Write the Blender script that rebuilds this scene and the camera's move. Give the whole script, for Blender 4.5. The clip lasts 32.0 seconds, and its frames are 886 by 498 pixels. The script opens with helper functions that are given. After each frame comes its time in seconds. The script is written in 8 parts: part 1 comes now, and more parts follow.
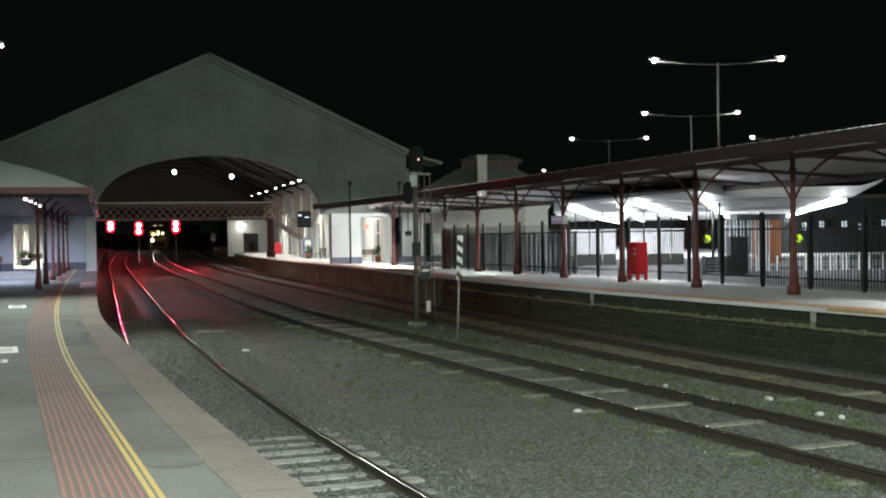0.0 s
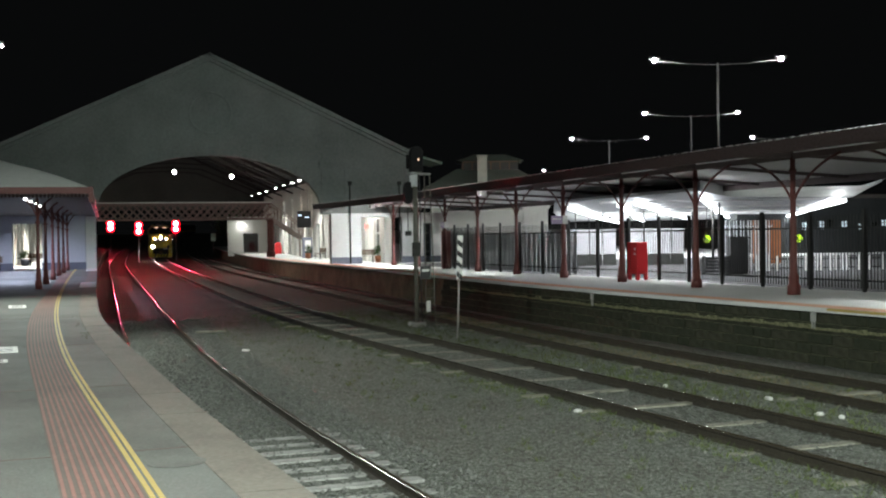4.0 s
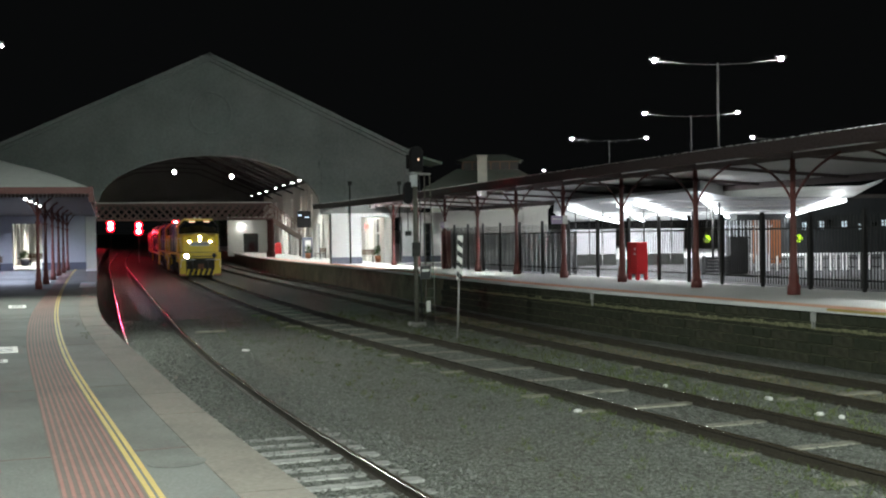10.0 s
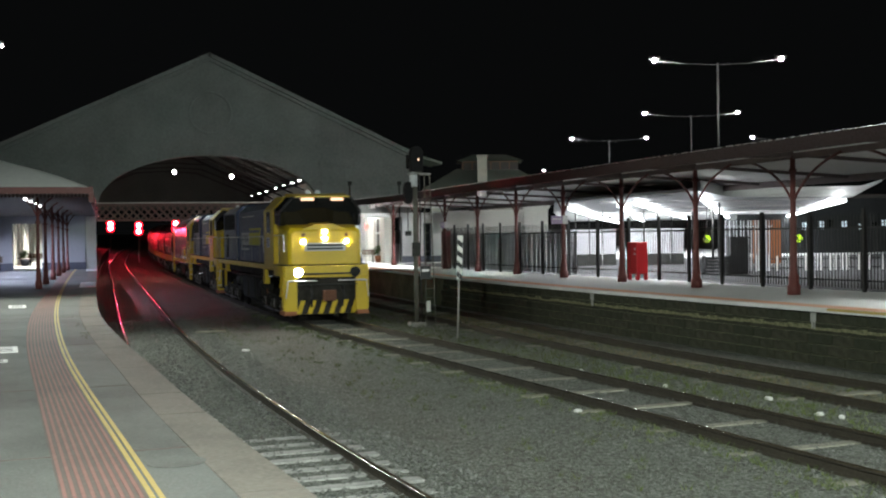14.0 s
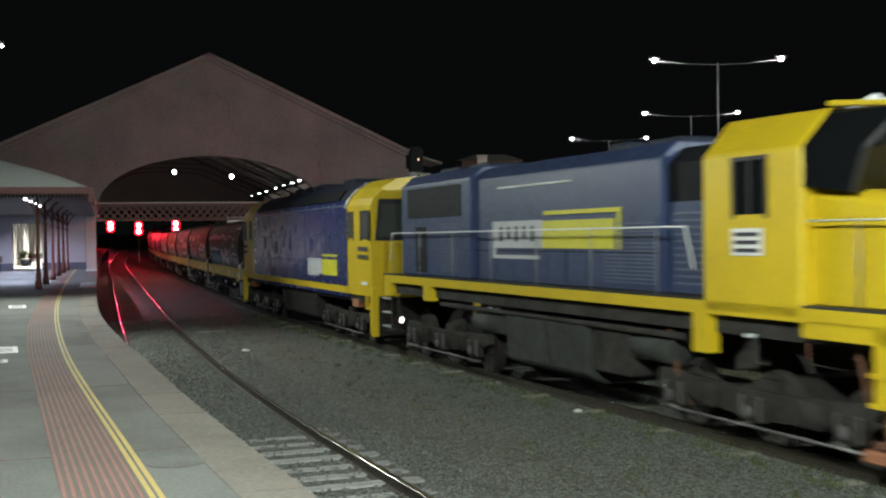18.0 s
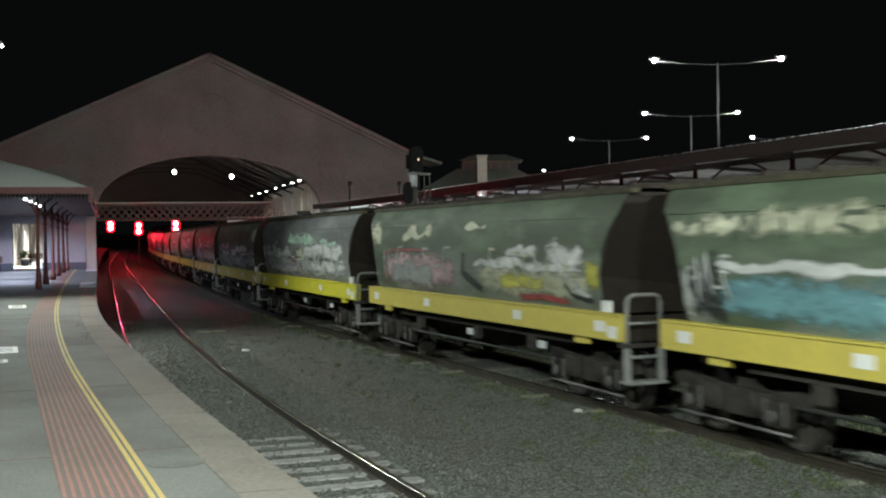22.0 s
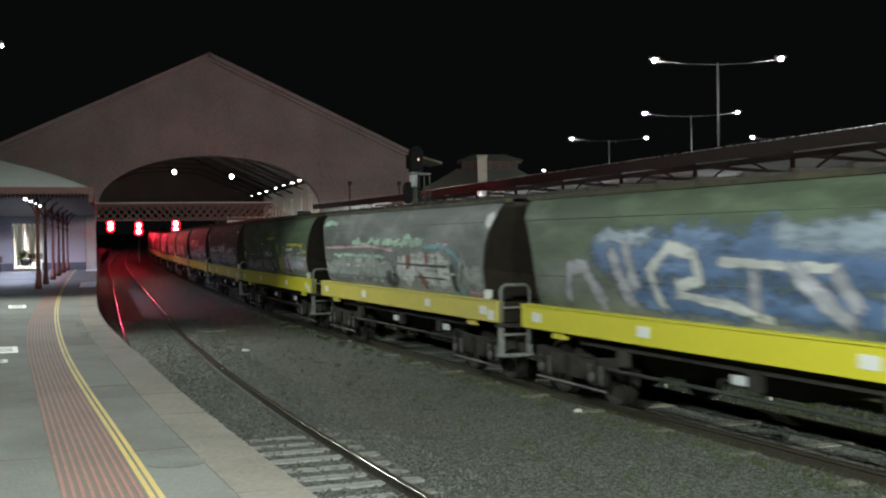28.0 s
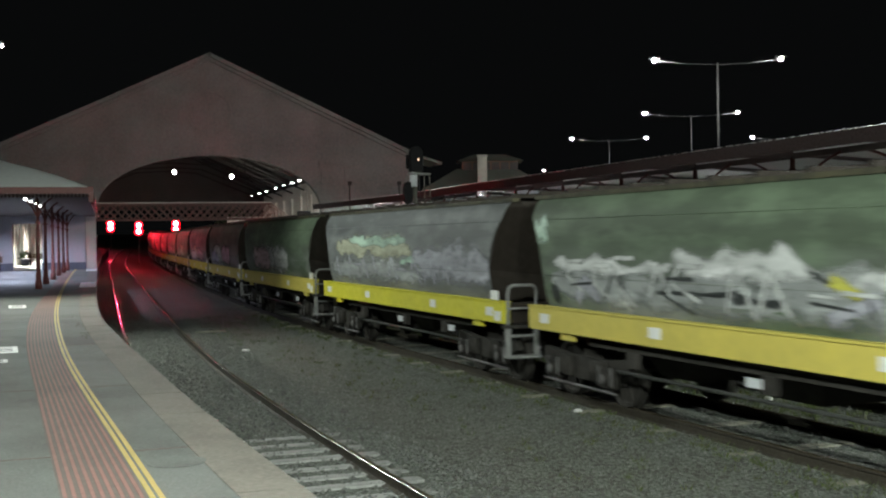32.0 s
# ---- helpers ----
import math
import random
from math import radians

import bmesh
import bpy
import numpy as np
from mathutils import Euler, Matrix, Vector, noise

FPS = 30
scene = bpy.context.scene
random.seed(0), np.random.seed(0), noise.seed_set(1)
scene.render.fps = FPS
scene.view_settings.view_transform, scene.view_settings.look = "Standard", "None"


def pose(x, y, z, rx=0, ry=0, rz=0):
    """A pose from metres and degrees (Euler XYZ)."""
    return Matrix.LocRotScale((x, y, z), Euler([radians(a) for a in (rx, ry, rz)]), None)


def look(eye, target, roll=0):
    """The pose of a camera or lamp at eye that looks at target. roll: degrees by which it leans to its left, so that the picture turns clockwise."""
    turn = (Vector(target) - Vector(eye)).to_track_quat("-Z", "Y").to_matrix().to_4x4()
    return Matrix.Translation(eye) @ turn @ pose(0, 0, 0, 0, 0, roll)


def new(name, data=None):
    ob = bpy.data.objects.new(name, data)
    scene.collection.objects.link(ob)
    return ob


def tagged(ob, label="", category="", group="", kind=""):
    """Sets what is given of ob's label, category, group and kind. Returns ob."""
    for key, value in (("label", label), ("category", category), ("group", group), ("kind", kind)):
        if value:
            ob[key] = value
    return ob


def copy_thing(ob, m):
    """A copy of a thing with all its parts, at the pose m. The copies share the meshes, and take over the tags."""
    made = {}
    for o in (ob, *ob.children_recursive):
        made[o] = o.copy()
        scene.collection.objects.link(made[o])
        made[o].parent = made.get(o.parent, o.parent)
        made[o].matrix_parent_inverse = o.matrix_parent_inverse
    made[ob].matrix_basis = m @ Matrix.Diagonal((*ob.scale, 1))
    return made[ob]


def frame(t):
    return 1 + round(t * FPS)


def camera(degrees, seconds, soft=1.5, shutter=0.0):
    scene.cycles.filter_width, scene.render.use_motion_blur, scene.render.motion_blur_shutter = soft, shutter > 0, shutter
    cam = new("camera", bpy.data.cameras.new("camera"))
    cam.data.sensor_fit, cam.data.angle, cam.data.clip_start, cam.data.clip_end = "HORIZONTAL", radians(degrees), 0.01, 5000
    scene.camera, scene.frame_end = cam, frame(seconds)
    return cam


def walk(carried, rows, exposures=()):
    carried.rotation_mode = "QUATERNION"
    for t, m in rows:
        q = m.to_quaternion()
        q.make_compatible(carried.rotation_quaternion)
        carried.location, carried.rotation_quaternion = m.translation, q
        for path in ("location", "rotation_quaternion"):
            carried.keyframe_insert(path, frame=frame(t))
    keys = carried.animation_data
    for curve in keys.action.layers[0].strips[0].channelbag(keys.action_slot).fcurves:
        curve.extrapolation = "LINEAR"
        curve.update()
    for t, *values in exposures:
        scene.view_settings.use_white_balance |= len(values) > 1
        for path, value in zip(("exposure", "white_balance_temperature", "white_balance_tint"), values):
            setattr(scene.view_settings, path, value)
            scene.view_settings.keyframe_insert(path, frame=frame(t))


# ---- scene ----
# World: y runs along the train shed's axis, x to the far platform, z = 0 at the top of the rails.
cam = camera(42.81, 32.0, soft=2.1, shutter=0.5)
EYE = Matrix.Translation((0, 0, 2.727)) @ Matrix.Rotation(radians(-16.244), 4, "Z") @ Matrix.Rotation(radians(90 - 0.6248), 4, "X") @ Matrix.Rotation(radians(-0.7815), 4, "Z")
walk(cam, [(0.0, EYE), (32.0, EYE)], exposures=[(0.0, 0.17), (32.0, 0.17)])

PLAT = 1.08   # height of both platforms over the rails


# ---- lines of the plan ----
def spline(points):
    """A natural cubic through (y, x) pairs: x as a function of y, straight beyond the ends."""
    yk = np.array([p[0] for p in points], float)
    xk = np.array([p[1] for p in points], float)
    n, h = len(yk), np.diff(yk)
    a, b = np.eye(n), np.zeros(n)
    for i in range(1, n - 1):
        a[i, i - 1], a[i, i], a[i, i + 1] = h[i - 1], 2 * (h[i - 1] + h[i]), h[i]
        b[i] = 6 * ((xk[i + 1] - xk[i]) / h[i] - (xk[i] - xk[i - 1]) / h[i - 1])
    m = np.linalg.solve(a, b)

    def f(y):
        i = int(min(max(np.searchsorted(yk, y) - 1, 0), n - 2))
        hh = h[i]
        if y < yk[0]:
            return float(xk[0] + (y - yk[0]) * ((xk[1] - xk[0]) / hh - m[1] * hh / 6))
        if y > yk[-1]:
            return float(xk[-1] + (y - yk[-1]) * ((xk[-1] - xk[-2]) / hh + m[-2] * hh / 6))
        p, q = yk[i + 1] - y, y - yk[i]
        return float(m[i] * p ** 3 / (6 * hh) + m[i + 1] * q ** 3 / (6 * hh) + (xk[i] / hh - m[i] * hh / 6) * p + (xk[i + 1] / hh - m[i + 1] * hh / 6) * q)
    return f


track_1 = spline([(-60, 9.8), (0, 3.44), (11.8, 2.26), (16.5, 1.84), (20.7, 1.57), (26, 1.31), (30, 1.19), (40, 1.01), (51, 0.9), (62, 0.81), (75, 0.72), (90, 0.6), (117, 0.4), (135, 0.45), (150, 0.7), (180, 1.6), (225, 4.0), (300, 9.0), (450, 24)])
track_2 = spline([(-60, 16.1), (0, 10.2), (12, 9.03), (15, 8.73), (20, 8.22), (25, 7.75), (30, 7.27), (40, 6.55), (50, 6.18), (65, 5.95), (85, 5.8), (107, 5.72), (120, 5.66), (135, 5.62), (152, 5.8), (178, 6.55), (191, 7.05), (230, 9.2), (300, 14.2), (450, 29)])
track_3 = spline([(-60, 20.1), (0, 14.1), (15.4, 12.45), (17.3, 12.26), (19, 12.1), (21, 11.9), (23, 11.78), (25, 11.68), (28, 11.54), (31, 11.43), (36, 11.36), (43, 11.3), (50, 11.18), (60, 10.97), (70, 10.76), (80, 10.56), (95, 10.45), (120, 10.5), (150, 10.9), (190, 12.2), (230, 14.4), (300, 19.4), (450, 34)])
edge_left = spline([(-60, 8.0), (0, 1.98), (7.1, 1.22), (8.3, 1.09), (9.6, 0.96), (10.6, 0.86), (13.0, 0.64), (14.8, 0.5), (17.6, 0.27), (21.7, -0.04), (27.5, -0.34), (33.5, -0.48), (47.4, -0.67), (65, -0.88), (81, -1.05), (100, -1.13), (140, -1.2), (170, -0.6)])
edge_right = spline([(-60, 22.6), (0, 16.55), (10, 15.6), (18, 14.8), (20.1, 14.58), (21.9, 14.4), (23.9, 14.2), (26.3, 13.96), (29.2, 13.7), (32.7, 13.46), (36, 13.28), (40.2, 13.14), (43.5, 13.05), (52.7, 12.95), (69.6, 12.75), (85, 12.4), (95, 12.45), (125, 12.9), (170, 14.0)])
grade = spline([(-60, 0), (0, 0), (60, 0), (105, 0.0), (125, 0.13), (140, 0.26), (152, 0.4), (170, 0.72), (191, 1.15), (230, 2.0), (300, 3.3), (400, 4.6), (550, 6.0)])


def level(y):
    return 0.0 if y < 100 else grade(y)


# ---- mesh building ----
class Geo:
    """Vertices and faces that become one mesh."""

    def __init__(self):
        self.v, self.f, self.s = [], [], []

    def add(self, verts, faces, smooth=False):
        n = len(self.v)
        self.v += [tuple(p) for p in verts]
        self.f += [tuple(i + n for i in f) for f in faces]
        self.s += [smooth] * len(faces)
        return self

    def box(self, x0, x1, y0, y1, z0, z1, m=None):
        p = [(x, y, z) for z in (z0, z1) for y in (y0, y1) for x in (x0, x1)]
        if m is not None:
            p = [m @ Vector(q) for q in p]
        return self.add(p, [(0, 2, 3, 1), (4, 5, 7, 6), (0, 1, 5, 4), (2, 6, 7, 3), (0, 4, 6, 2), (1, 3, 7, 5)])

    def loft(self, rings, closed=True, caps=True, smooth=False):
        n, k = len(rings[0]), len(rings)
        p = [q for r in rings for q in r]
        f = []
        for i in range(k - 1):
            for j in range(n if closed else n - 1):
                a, b = i * n + j, i * n + (j + 1) % n
                f.append((a, b, b + n, a + n))
        self.add(p, f, smooth)
        if caps and closed:
            o = len(self.v) - len(p)
            self.f += [tuple(o + j for j in reversed(range(n))), tuple(o + (k - 1) * n + j for j in range(n))]
            self.s += [False, False]
        return self

    def tube(self, path, r, n=8, r1=None):
        """A round bar along a path of points."""
        path = [Vector(p) for p in path]
        rings = []
        for i, p in enumerate(path):
            d = (path[min(i + 1, len(path) - 1)] - path[max(i - 1, 0)]).normalized()
            u = d.orthogonal().normalized() if abs(d.z) > 0.9 else d.cross(Vector((0, 0, 1))).normalized()
            w = d.cross(u)
            rr = r if r1 is None else r + (r1 - r) * i / (len(path) - 1)
            rings.append([p + (u * math.cos(2 * math.pi * j / n) + w * math.sin(2 * math.pi * j / n)) * rr for j in range(n)])
        return self.loft(rings, smooth=True)

    def prism(self, outline, vec):
        """An outline of points pushed along vec."""
        vec = Vector(vec)
        return self.loft([[Vector(p) for p in outline], [Vector(p) + vec for p in outline]])

    def bar(self, a, b, w, h, up=(0, 0, 1)):
        """A square bar from a to b, w across and h high."""
        a, b = Vector(a), Vector(b)
        d = (b - a).normalized()
        u = d.cross(Vector(up))
        u = u.normalized() if u.length > 1e-4 else d.orthogonal().normalized()
        t = u.cross(d)
        return self.loft([[p + u * i * w / 2 + t * j * h / 2 for i, j in ((-1, -1), (1, -1), (1, 1), (-1, 1))] for p in (a, b)])

    def strip(self, left, right, y0, y1, step, z, drop=0.0):
        """A slab between two lines x(y), its top at z(y); drop closes its sides downwards."""
        k = max(2, int(round((y1 - y0) / step)) + 1)
        ys = [y0 + (y1 - y0) * i / (k - 1) for i in range(k)]
        rings = []
        for y in ys:
            a, b, h = left(y), right(y), z(y)
            r = [(a, y, h), (b, y, h)]
            if drop:
                r += [(b, y, h - drop), (a, y, h - drop)]
            rings.append(r)
        return self.loft(rings, closed=bool(drop), caps=bool(drop))

    def mesh(self, name, material, bevel=0.0):
        me = bpy.data.meshes.new(name)
        me.from_pydata(self.v, [], self.f)
        me.polygons.foreach_set("use_smooth", self.s)
        if material is not None:
            me.materials.append(material)
        bm = bmesh.new()
        bm.from_mesh(me)
        bmesh.ops.recalc_face_normals(bm, faces=bm.faces)
        if bevel:
            sharp = [e for e in bm.edges if len(e.link_faces) == 2 and e.calc_face_angle(0) > 0.6]
            bmesh.ops.bevel(bm, geom=sharp, offset=bevel, segments=1, affect="EDGES", clamp_overlap=True)
        bm.to_mesh(me)
        bm.free()
        return me


def part(name, geo, material, parent=None, label="", bevel=0.0, at=None):
    ob = new(name, geo.mesh(name, material, bevel) if isinstance(geo, Geo) else geo)
    ob.parent = parent
    if at is not None:
        ob.matrix_basis = at
    if label:
        ob["label"] = label
    return ob


def thing(name, m, label, category, group="", kind=""):
    ob = new(name)
    ob.empty_display_size = 0.2
    ob.matrix_basis = m if isinstance(m, Matrix) else Matrix.Translation(m)
    return tagged(ob, label, category, group, kind)


def solid(name, geo, material, label, category, group="", kind="", bevel=0.0, at=None):
    return tagged(part(name, geo, material, bevel=bevel, at=at), label, category, group, kind)


# ---- night sky and lamps ----
world = bpy.data.worlds.new("night")
scene.world = world
world.use_nodes = True
world.node_tree.nodes["Background"].inputs["Color"].default_value = (0.42, 0.46, 0.48, 1)
world.node_tree.nodes["Background"].inputs["Strength"].default_value = 0.0052


def point(name, at, watts, colour, size=0.15):
    lamp = bpy.data.lights.new(name, "POINT")
    lamp.energy, lamp.color, lamp.shadow_soft_size = watts, colour, size
    ob = new(name, lamp)
    ob.location = at
    return ob


def flood(name, at, target, watts, colour, size=0.4, spread=160):
    lamp = bpy.data.lights.new(name, "AREA")
    lamp.energy, lamp.color, lamp.shape, lamp.size, lamp.spread = watts, colour, "DISK", size, radians(spread)
    ob = new(name, lamp)
    ob.matrix_basis = look(at, target)
    return ob


def tube_light(name, at, target, watts, colour, sx, sy):
    lamp = bpy.data.lights.new(name, "AREA")
    lamp.energy, lamp.color, lamp.shape, lamp.size, lamp.size_y = watts, colour, "RECTANGLE", sx, sy
    ob = new(name, lamp)
    ob.matrix_basis = look(at, target)
    return ob


COOL = (0.9, 1.0, 0.92)
# flood lamps on platform poles, one in view, three added unseen along both platforms
PLATFORM_LAMPS = [(-3.15, 34.2, 8.3), (-2.6, 1.0, 8.6), (0.2, -18.0, 8.6), (19.2, -3.0, 8.6)]
for i, (x, y, z) in enumerate(PLATFORM_LAMPS):
    flood("platform_lamp_light", (x + 0.1, y, z - 0.2), (x + (4.0, 6.5, 10.0, -9.0)[i], y + (-13.0, 9.0, 14.0, 16.0)[i], 0), (1150, 2200, 2300, 3000)[i], COOL, 0.45, (158, 170, 170, 165)[i])


# ---- materials ----
def mix(tree, a, b, fac):
    n = tree.nodes.new("ShaderNodeMix")
    n.data_type = "RGBA"
    for s, v in ((n.inputs[6], a), (n.inputs[7], b), (n.inputs[0], fac)):
        if hasattr(v, "links"):
            tree.links.new(v, s)
        elif isinstance(v, (tuple, list)):
            s.default_value = (*v[:3], 1)
        else:
            s.default_value = v
    return n.outputs[2]


def coords(tree, scale, stretch=(1, 1, 1), kind="Object"):
    tc, mp = tree.nodes.new("ShaderNodeTexCoord"), tree.nodes.new("ShaderNodeMapping")
    tree.links.new(tc.outputs[kind], mp.inputs["Vector"])
    mp.inputs["Scale"].default_value = [scale * s for s in stretch]
    return mp.outputs["Vector"]


def noise_fac(tree, scale, lo=0.35, hi=0.65, detail=5, stretch=(1, 1, 1), kind="Object", rough=0.6, seed=None):
    n, r = tree.nodes.new("ShaderNodeTexNoise"), tree.nodes.new("ShaderNodeMapRange")
    n.inputs["Scale"].default_value, n.inputs["Detail"].default_value, n.inputs["Roughness"].default_value = 1, detail, rough
    vec = coords(tree, scale, stretch, kind)
    if seed is not None:
        info, sc, ad = tree.nodes.new("ShaderNodeObjectInfo"), tree.nodes.new("ShaderNodeMath"), tree.nodes.new("ShaderNodeVectorMath")
        sc.operation, sc.inputs[1].default_value = "MULTIPLY", seed
        tree.links.new(info.outputs["Random"], sc.inputs[0])
        tree.links.new(vec, ad.inputs[0])
        tree.links.new(sc.outputs[0], ad.inputs[1])
        vec = ad.outputs[0]
    tree.links.new(vec, n.inputs["Vector"])
    r.inputs["From Min"].default_value, r.inputs["From Max"].default_value = lo, hi
    tree.links.new(n.outputs["Fac"], r.inputs["Value"])
    return r.outputs["Result"]


def surface(name, colour, worn=None, rough=0.7, metal=0.0, fine=30.0, coarse=1.5, amount=0.6, bump=0.15, depth=0.01, stretch=(1, 1, 1), kind="Object", island=0.0, specular=0.4, rvar=0.12, vary=None, pebble=0.0):
    """A painted or natural surface: two scales of variation between colour and worn, and fine relief."""
    m = bpy.data.materials.new(name)
    m.use_nodes = True
    t = m.node_tree
    bsdf = t.nodes["Principled BSDF"]
    worn = worn or tuple(c * 0.55 for c in colour)
    big = noise_fac(t, coarse, 0.38, 0.68, stretch=stretch, kind=kind)
    small = noise_fac(t, fine, 0.3, 0.7, 6, stretch=stretch, kind=kind)
    mul = t.nodes.new("ShaderNodeMath")
    mul.operation = "MULTIPLY_ADD"
    t.links.new(big, mul.inputs[0])
    mul.inputs[1].default_value = amount * 0.7
    half = t.nodes.new("ShaderNodeMath")
    half.operation, half.inputs[1].default_value = "MULTIPLY", amount * 0.5
    t.links.new(small, half.inputs[0])
    t.links.new(half.outputs[0], mul.inputs[2])
    col = mix(t, colour, worn, mul.outputs[0])
    if island:
        info = t.nodes.new("ShaderNodeNewGeometry")
        col = mix(t, col, tuple(c * 0.45 for c in colour), info.outputs["Random Per Island"])
    if vary:
        own = t.nodes.new("ShaderNodeObjectInfo")
        col = mix(t, col, vary, own.outputs["Random"])
    height = small
    if pebble:
        # single pebbles: each cell has its own tone, and dark gaps between
        cell, val, gap_, mul2 = t.nodes.new("ShaderNodeTexVoronoi"), t.nodes.new("ShaderNodeSeparateXYZ"), t.nodes.new("ShaderNodeMapRange"), t.nodes.new("ShaderNodeMath")
        cell.inputs["Scale"].default_value = 1.0
        t.links.new(coords(t, pebble), cell.inputs["Vector"])
        t.links.new(cell.outputs["Color"], val.inputs[0])
        t.links.new(cell.outputs["Distance"], gap_.inputs["Value"])
        gap_.inputs["From Min"].default_value, gap_.inputs["From Max"].default_value = 0.25, 0.75
        gap_.inputs["To Min"].default_value, gap_.inputs["To Max"].default_value = 1.0, 0.0
        col = mix(t, mix(t, col, tuple(min(1, c * 1.5) for c in colour), val.outputs[0]), tuple(c * 0.55 for c in worn), val.outputs[1])
        t.links.new(gap_.outputs[0], mul2.inputs[0])
        t.links.new(val.outputs[2], mul2.inputs[1])
        mul2.operation = "ADD"
        height = mul2.outputs[0]
    t.links.new(col, bsdf.inputs["Base Color"])
    rr = t.nodes.new("ShaderNodeMapRange")
    t.links.new(small, rr.inputs["Value"])
    rr.inputs["To Min"].default_value, rr.inputs["To Max"].default_value = max(0.02, rough - rvar), min(1, rough + rvar)
    t.links.new(rr.outputs[0], bsdf.inputs["Roughness"])
    bsdf.inputs["Metallic"].default_value = metal
    bsdf.inputs["Specular IOR Level"].default_value = specular
    if bump:
        b = t.nodes.new("ShaderNodeBump")
        b.inputs["Strength"].default_value, b.inputs["Distance"].default_value = bump, depth
        t.links.new(height, b.inputs["Height"])
        t.links.new(b.outputs[0], bsdf.inputs["Normal"])
    return m


def glow(name, colour, strength):
    m = bpy.data.materials.new(name)
    m.use_nodes = True
    b = m.node_tree.nodes["Principled BSDF"]
    b.inputs["Base Color"].default_value = (*colour, 1)
    b.inputs["Emission Color"].default_value = (*colour, 1)
    b.inputs["Emission Strength"].default_value = strength
    return m


def glass(name, colour, rough=0.05):
    m = bpy.data.materials.new(name)
    m.use_nodes = True
    b = m.node_tree.nodes["Principled BSDF"]
    b.inputs["Base Color"].default_value = (*colour, 1)
    b.inputs["Roughness"].default_value = rough
    b.inputs["Specular IOR Level"].default_value = 0.6
    return m


M = {}
M["gravel"] = surface("gravel", (0.185, 0.196, 0.178), (0.07, 0.074, 0.05), 0.95, fine=9, coarse=0.5, amount=1.0, bump=0.8, depth=0.03, pebble=32)
M["stones"] = surface("stones", (0.19, 0.195, 0.18), (0.08, 0.08, 0.07), 0.9, fine=14, coarse=1.2, bump=0.3, island=0.7)
M["asphalt"] = surface("asphalt", (0.145, 0.152, 0.142), (0.072, 0.076, 0.069), 0.9, fine=40, coarse=0.5, amount=1.0, bump=0.7, depth=0.006)
M["coping"] = surface("coping", (0.165, 0.15, 0.128), (0.085, 0.078, 0.066), 0.88, fine=22, coarse=0.9, amount=0.8, bump=0.35, depth=0.006)
M["coping_right"] = surface("coping_right", (0.66, 0.66, 0.64), (0.47, 0.47, 0.46), 0.85, fine=15, coarse=0.5, amount=0.6)
M["tactile"] = surface("tactile", (0.24, 0.115, 0.1), (0.15, 0.085, 0.072), 0.85, fine=20, coarse=0.7)
M["tactile_base"] = surface("tactile_base", (0.125, 0.098, 0.085), (0.08, 0.066, 0.058), 0.9, fine=20, coarse=0.7)
M["yellow_line"] = surface("yellow_line", (0.46, 0.335, 0.085), (0.28, 0.22, 0.1), 0.75, fine=25, coarse=1.2)
M["orange_line"] = surface("orange_line", (0.78, 0.36, 0.21), (0.55, 0.42, 0.36), 0.75, fine=12, coarse=0.6)
M["white_mark"] = surface("white_mark", (0.75, 0.75, 0.72), (0.35, 0.35, 0.34), 0.7, fine=14, coarse=2.5)
M["bluestone"] = surface("bluestone", (0.06, 0.058, 0.036), (0.012, 0.013, 0.008), 0.95, fine=6, coarse=1.3, amount=0.9, bump=0.6, depth=0.03, vary=(0.022, 0.026, 0.014))
M["mortar"] = surface("mortar", (0.19, 0.185, 0.12), (0.06, 0.065, 0.035), 0.95, fine=9, coarse=0.9, amount=0.9, bump=0.4)
M["rail_side"] = surface("rail_side", (0.048, 0.04, 0.028), (0.022, 0.019, 0.014), 0.8, 0.3, fine=20, coarse=1.5)
M["car_park"] = surface("car_park", (0.05, 0.05, 0.052), (0.03, 0.03, 0.03), 0.9, fine=12, coarse=0.4)
M["panel_grey"] = surface("panel_grey", (0.5, 0.5, 0.52), (0.38, 0.38, 0.4), 0.6, fine=6, coarse=0.7)
M["shop_wall"] = surface("shop_wall", (0.025, 0.028, 0.03), (0.015, 0.016, 0.018), 0.8)
M["rail_head"] = surface("rail_head", (0.09, 0.07, 0.045), (0.05, 0.038, 0.024), 0.18, 0.35, fine=30, coarse=0.8, bump=0.03, rvar=0.04)
M["concrete"] = surface("concrete", (0.42, 0.42, 0.4), (0.2, 0.2, 0.19), 0.9, fine=20, coarse=1.4, amount=0.9, bump=0.3)
M["timber"] = surface("timber", (0.3, 0.29, 0.24), (0.14, 0.135, 0.105), 0.9, fine=12, coarse=1.5, amount=0.9, bump=0.4, stretch=(1, 8, 1))
M["plaster"] = surface("plaster", (0.228, 0.238, 0.228), (0.122, 0.128, 0.122), 0.9, fine=6, coarse=0.3, amount=0.8)
M["white_wall"] = surface("white_wall", (0.74, 0.73, 0.68), (0.5, 0.49, 0.45), 0.8, fine=8, coarse=0.5, amount=0.5)
M["blue_wall"] = surface("blue_wall", (0.56, 0.57, 0.63), (0.42, 0.43, 0.48), 0.8, fine=8, coarse=0.5, amount=0.5)
M["lilac"] = surface("lilac", (0.42, 0.34, 0.5), (0.32, 0.26, 0.4), 0.5)
M["pier_white"] = surface("pier_white", (0.7, 0.7, 0.7), (0.52, 0.52, 0.52), 0.8, fine=8, coarse=0.5, amount=0.5)
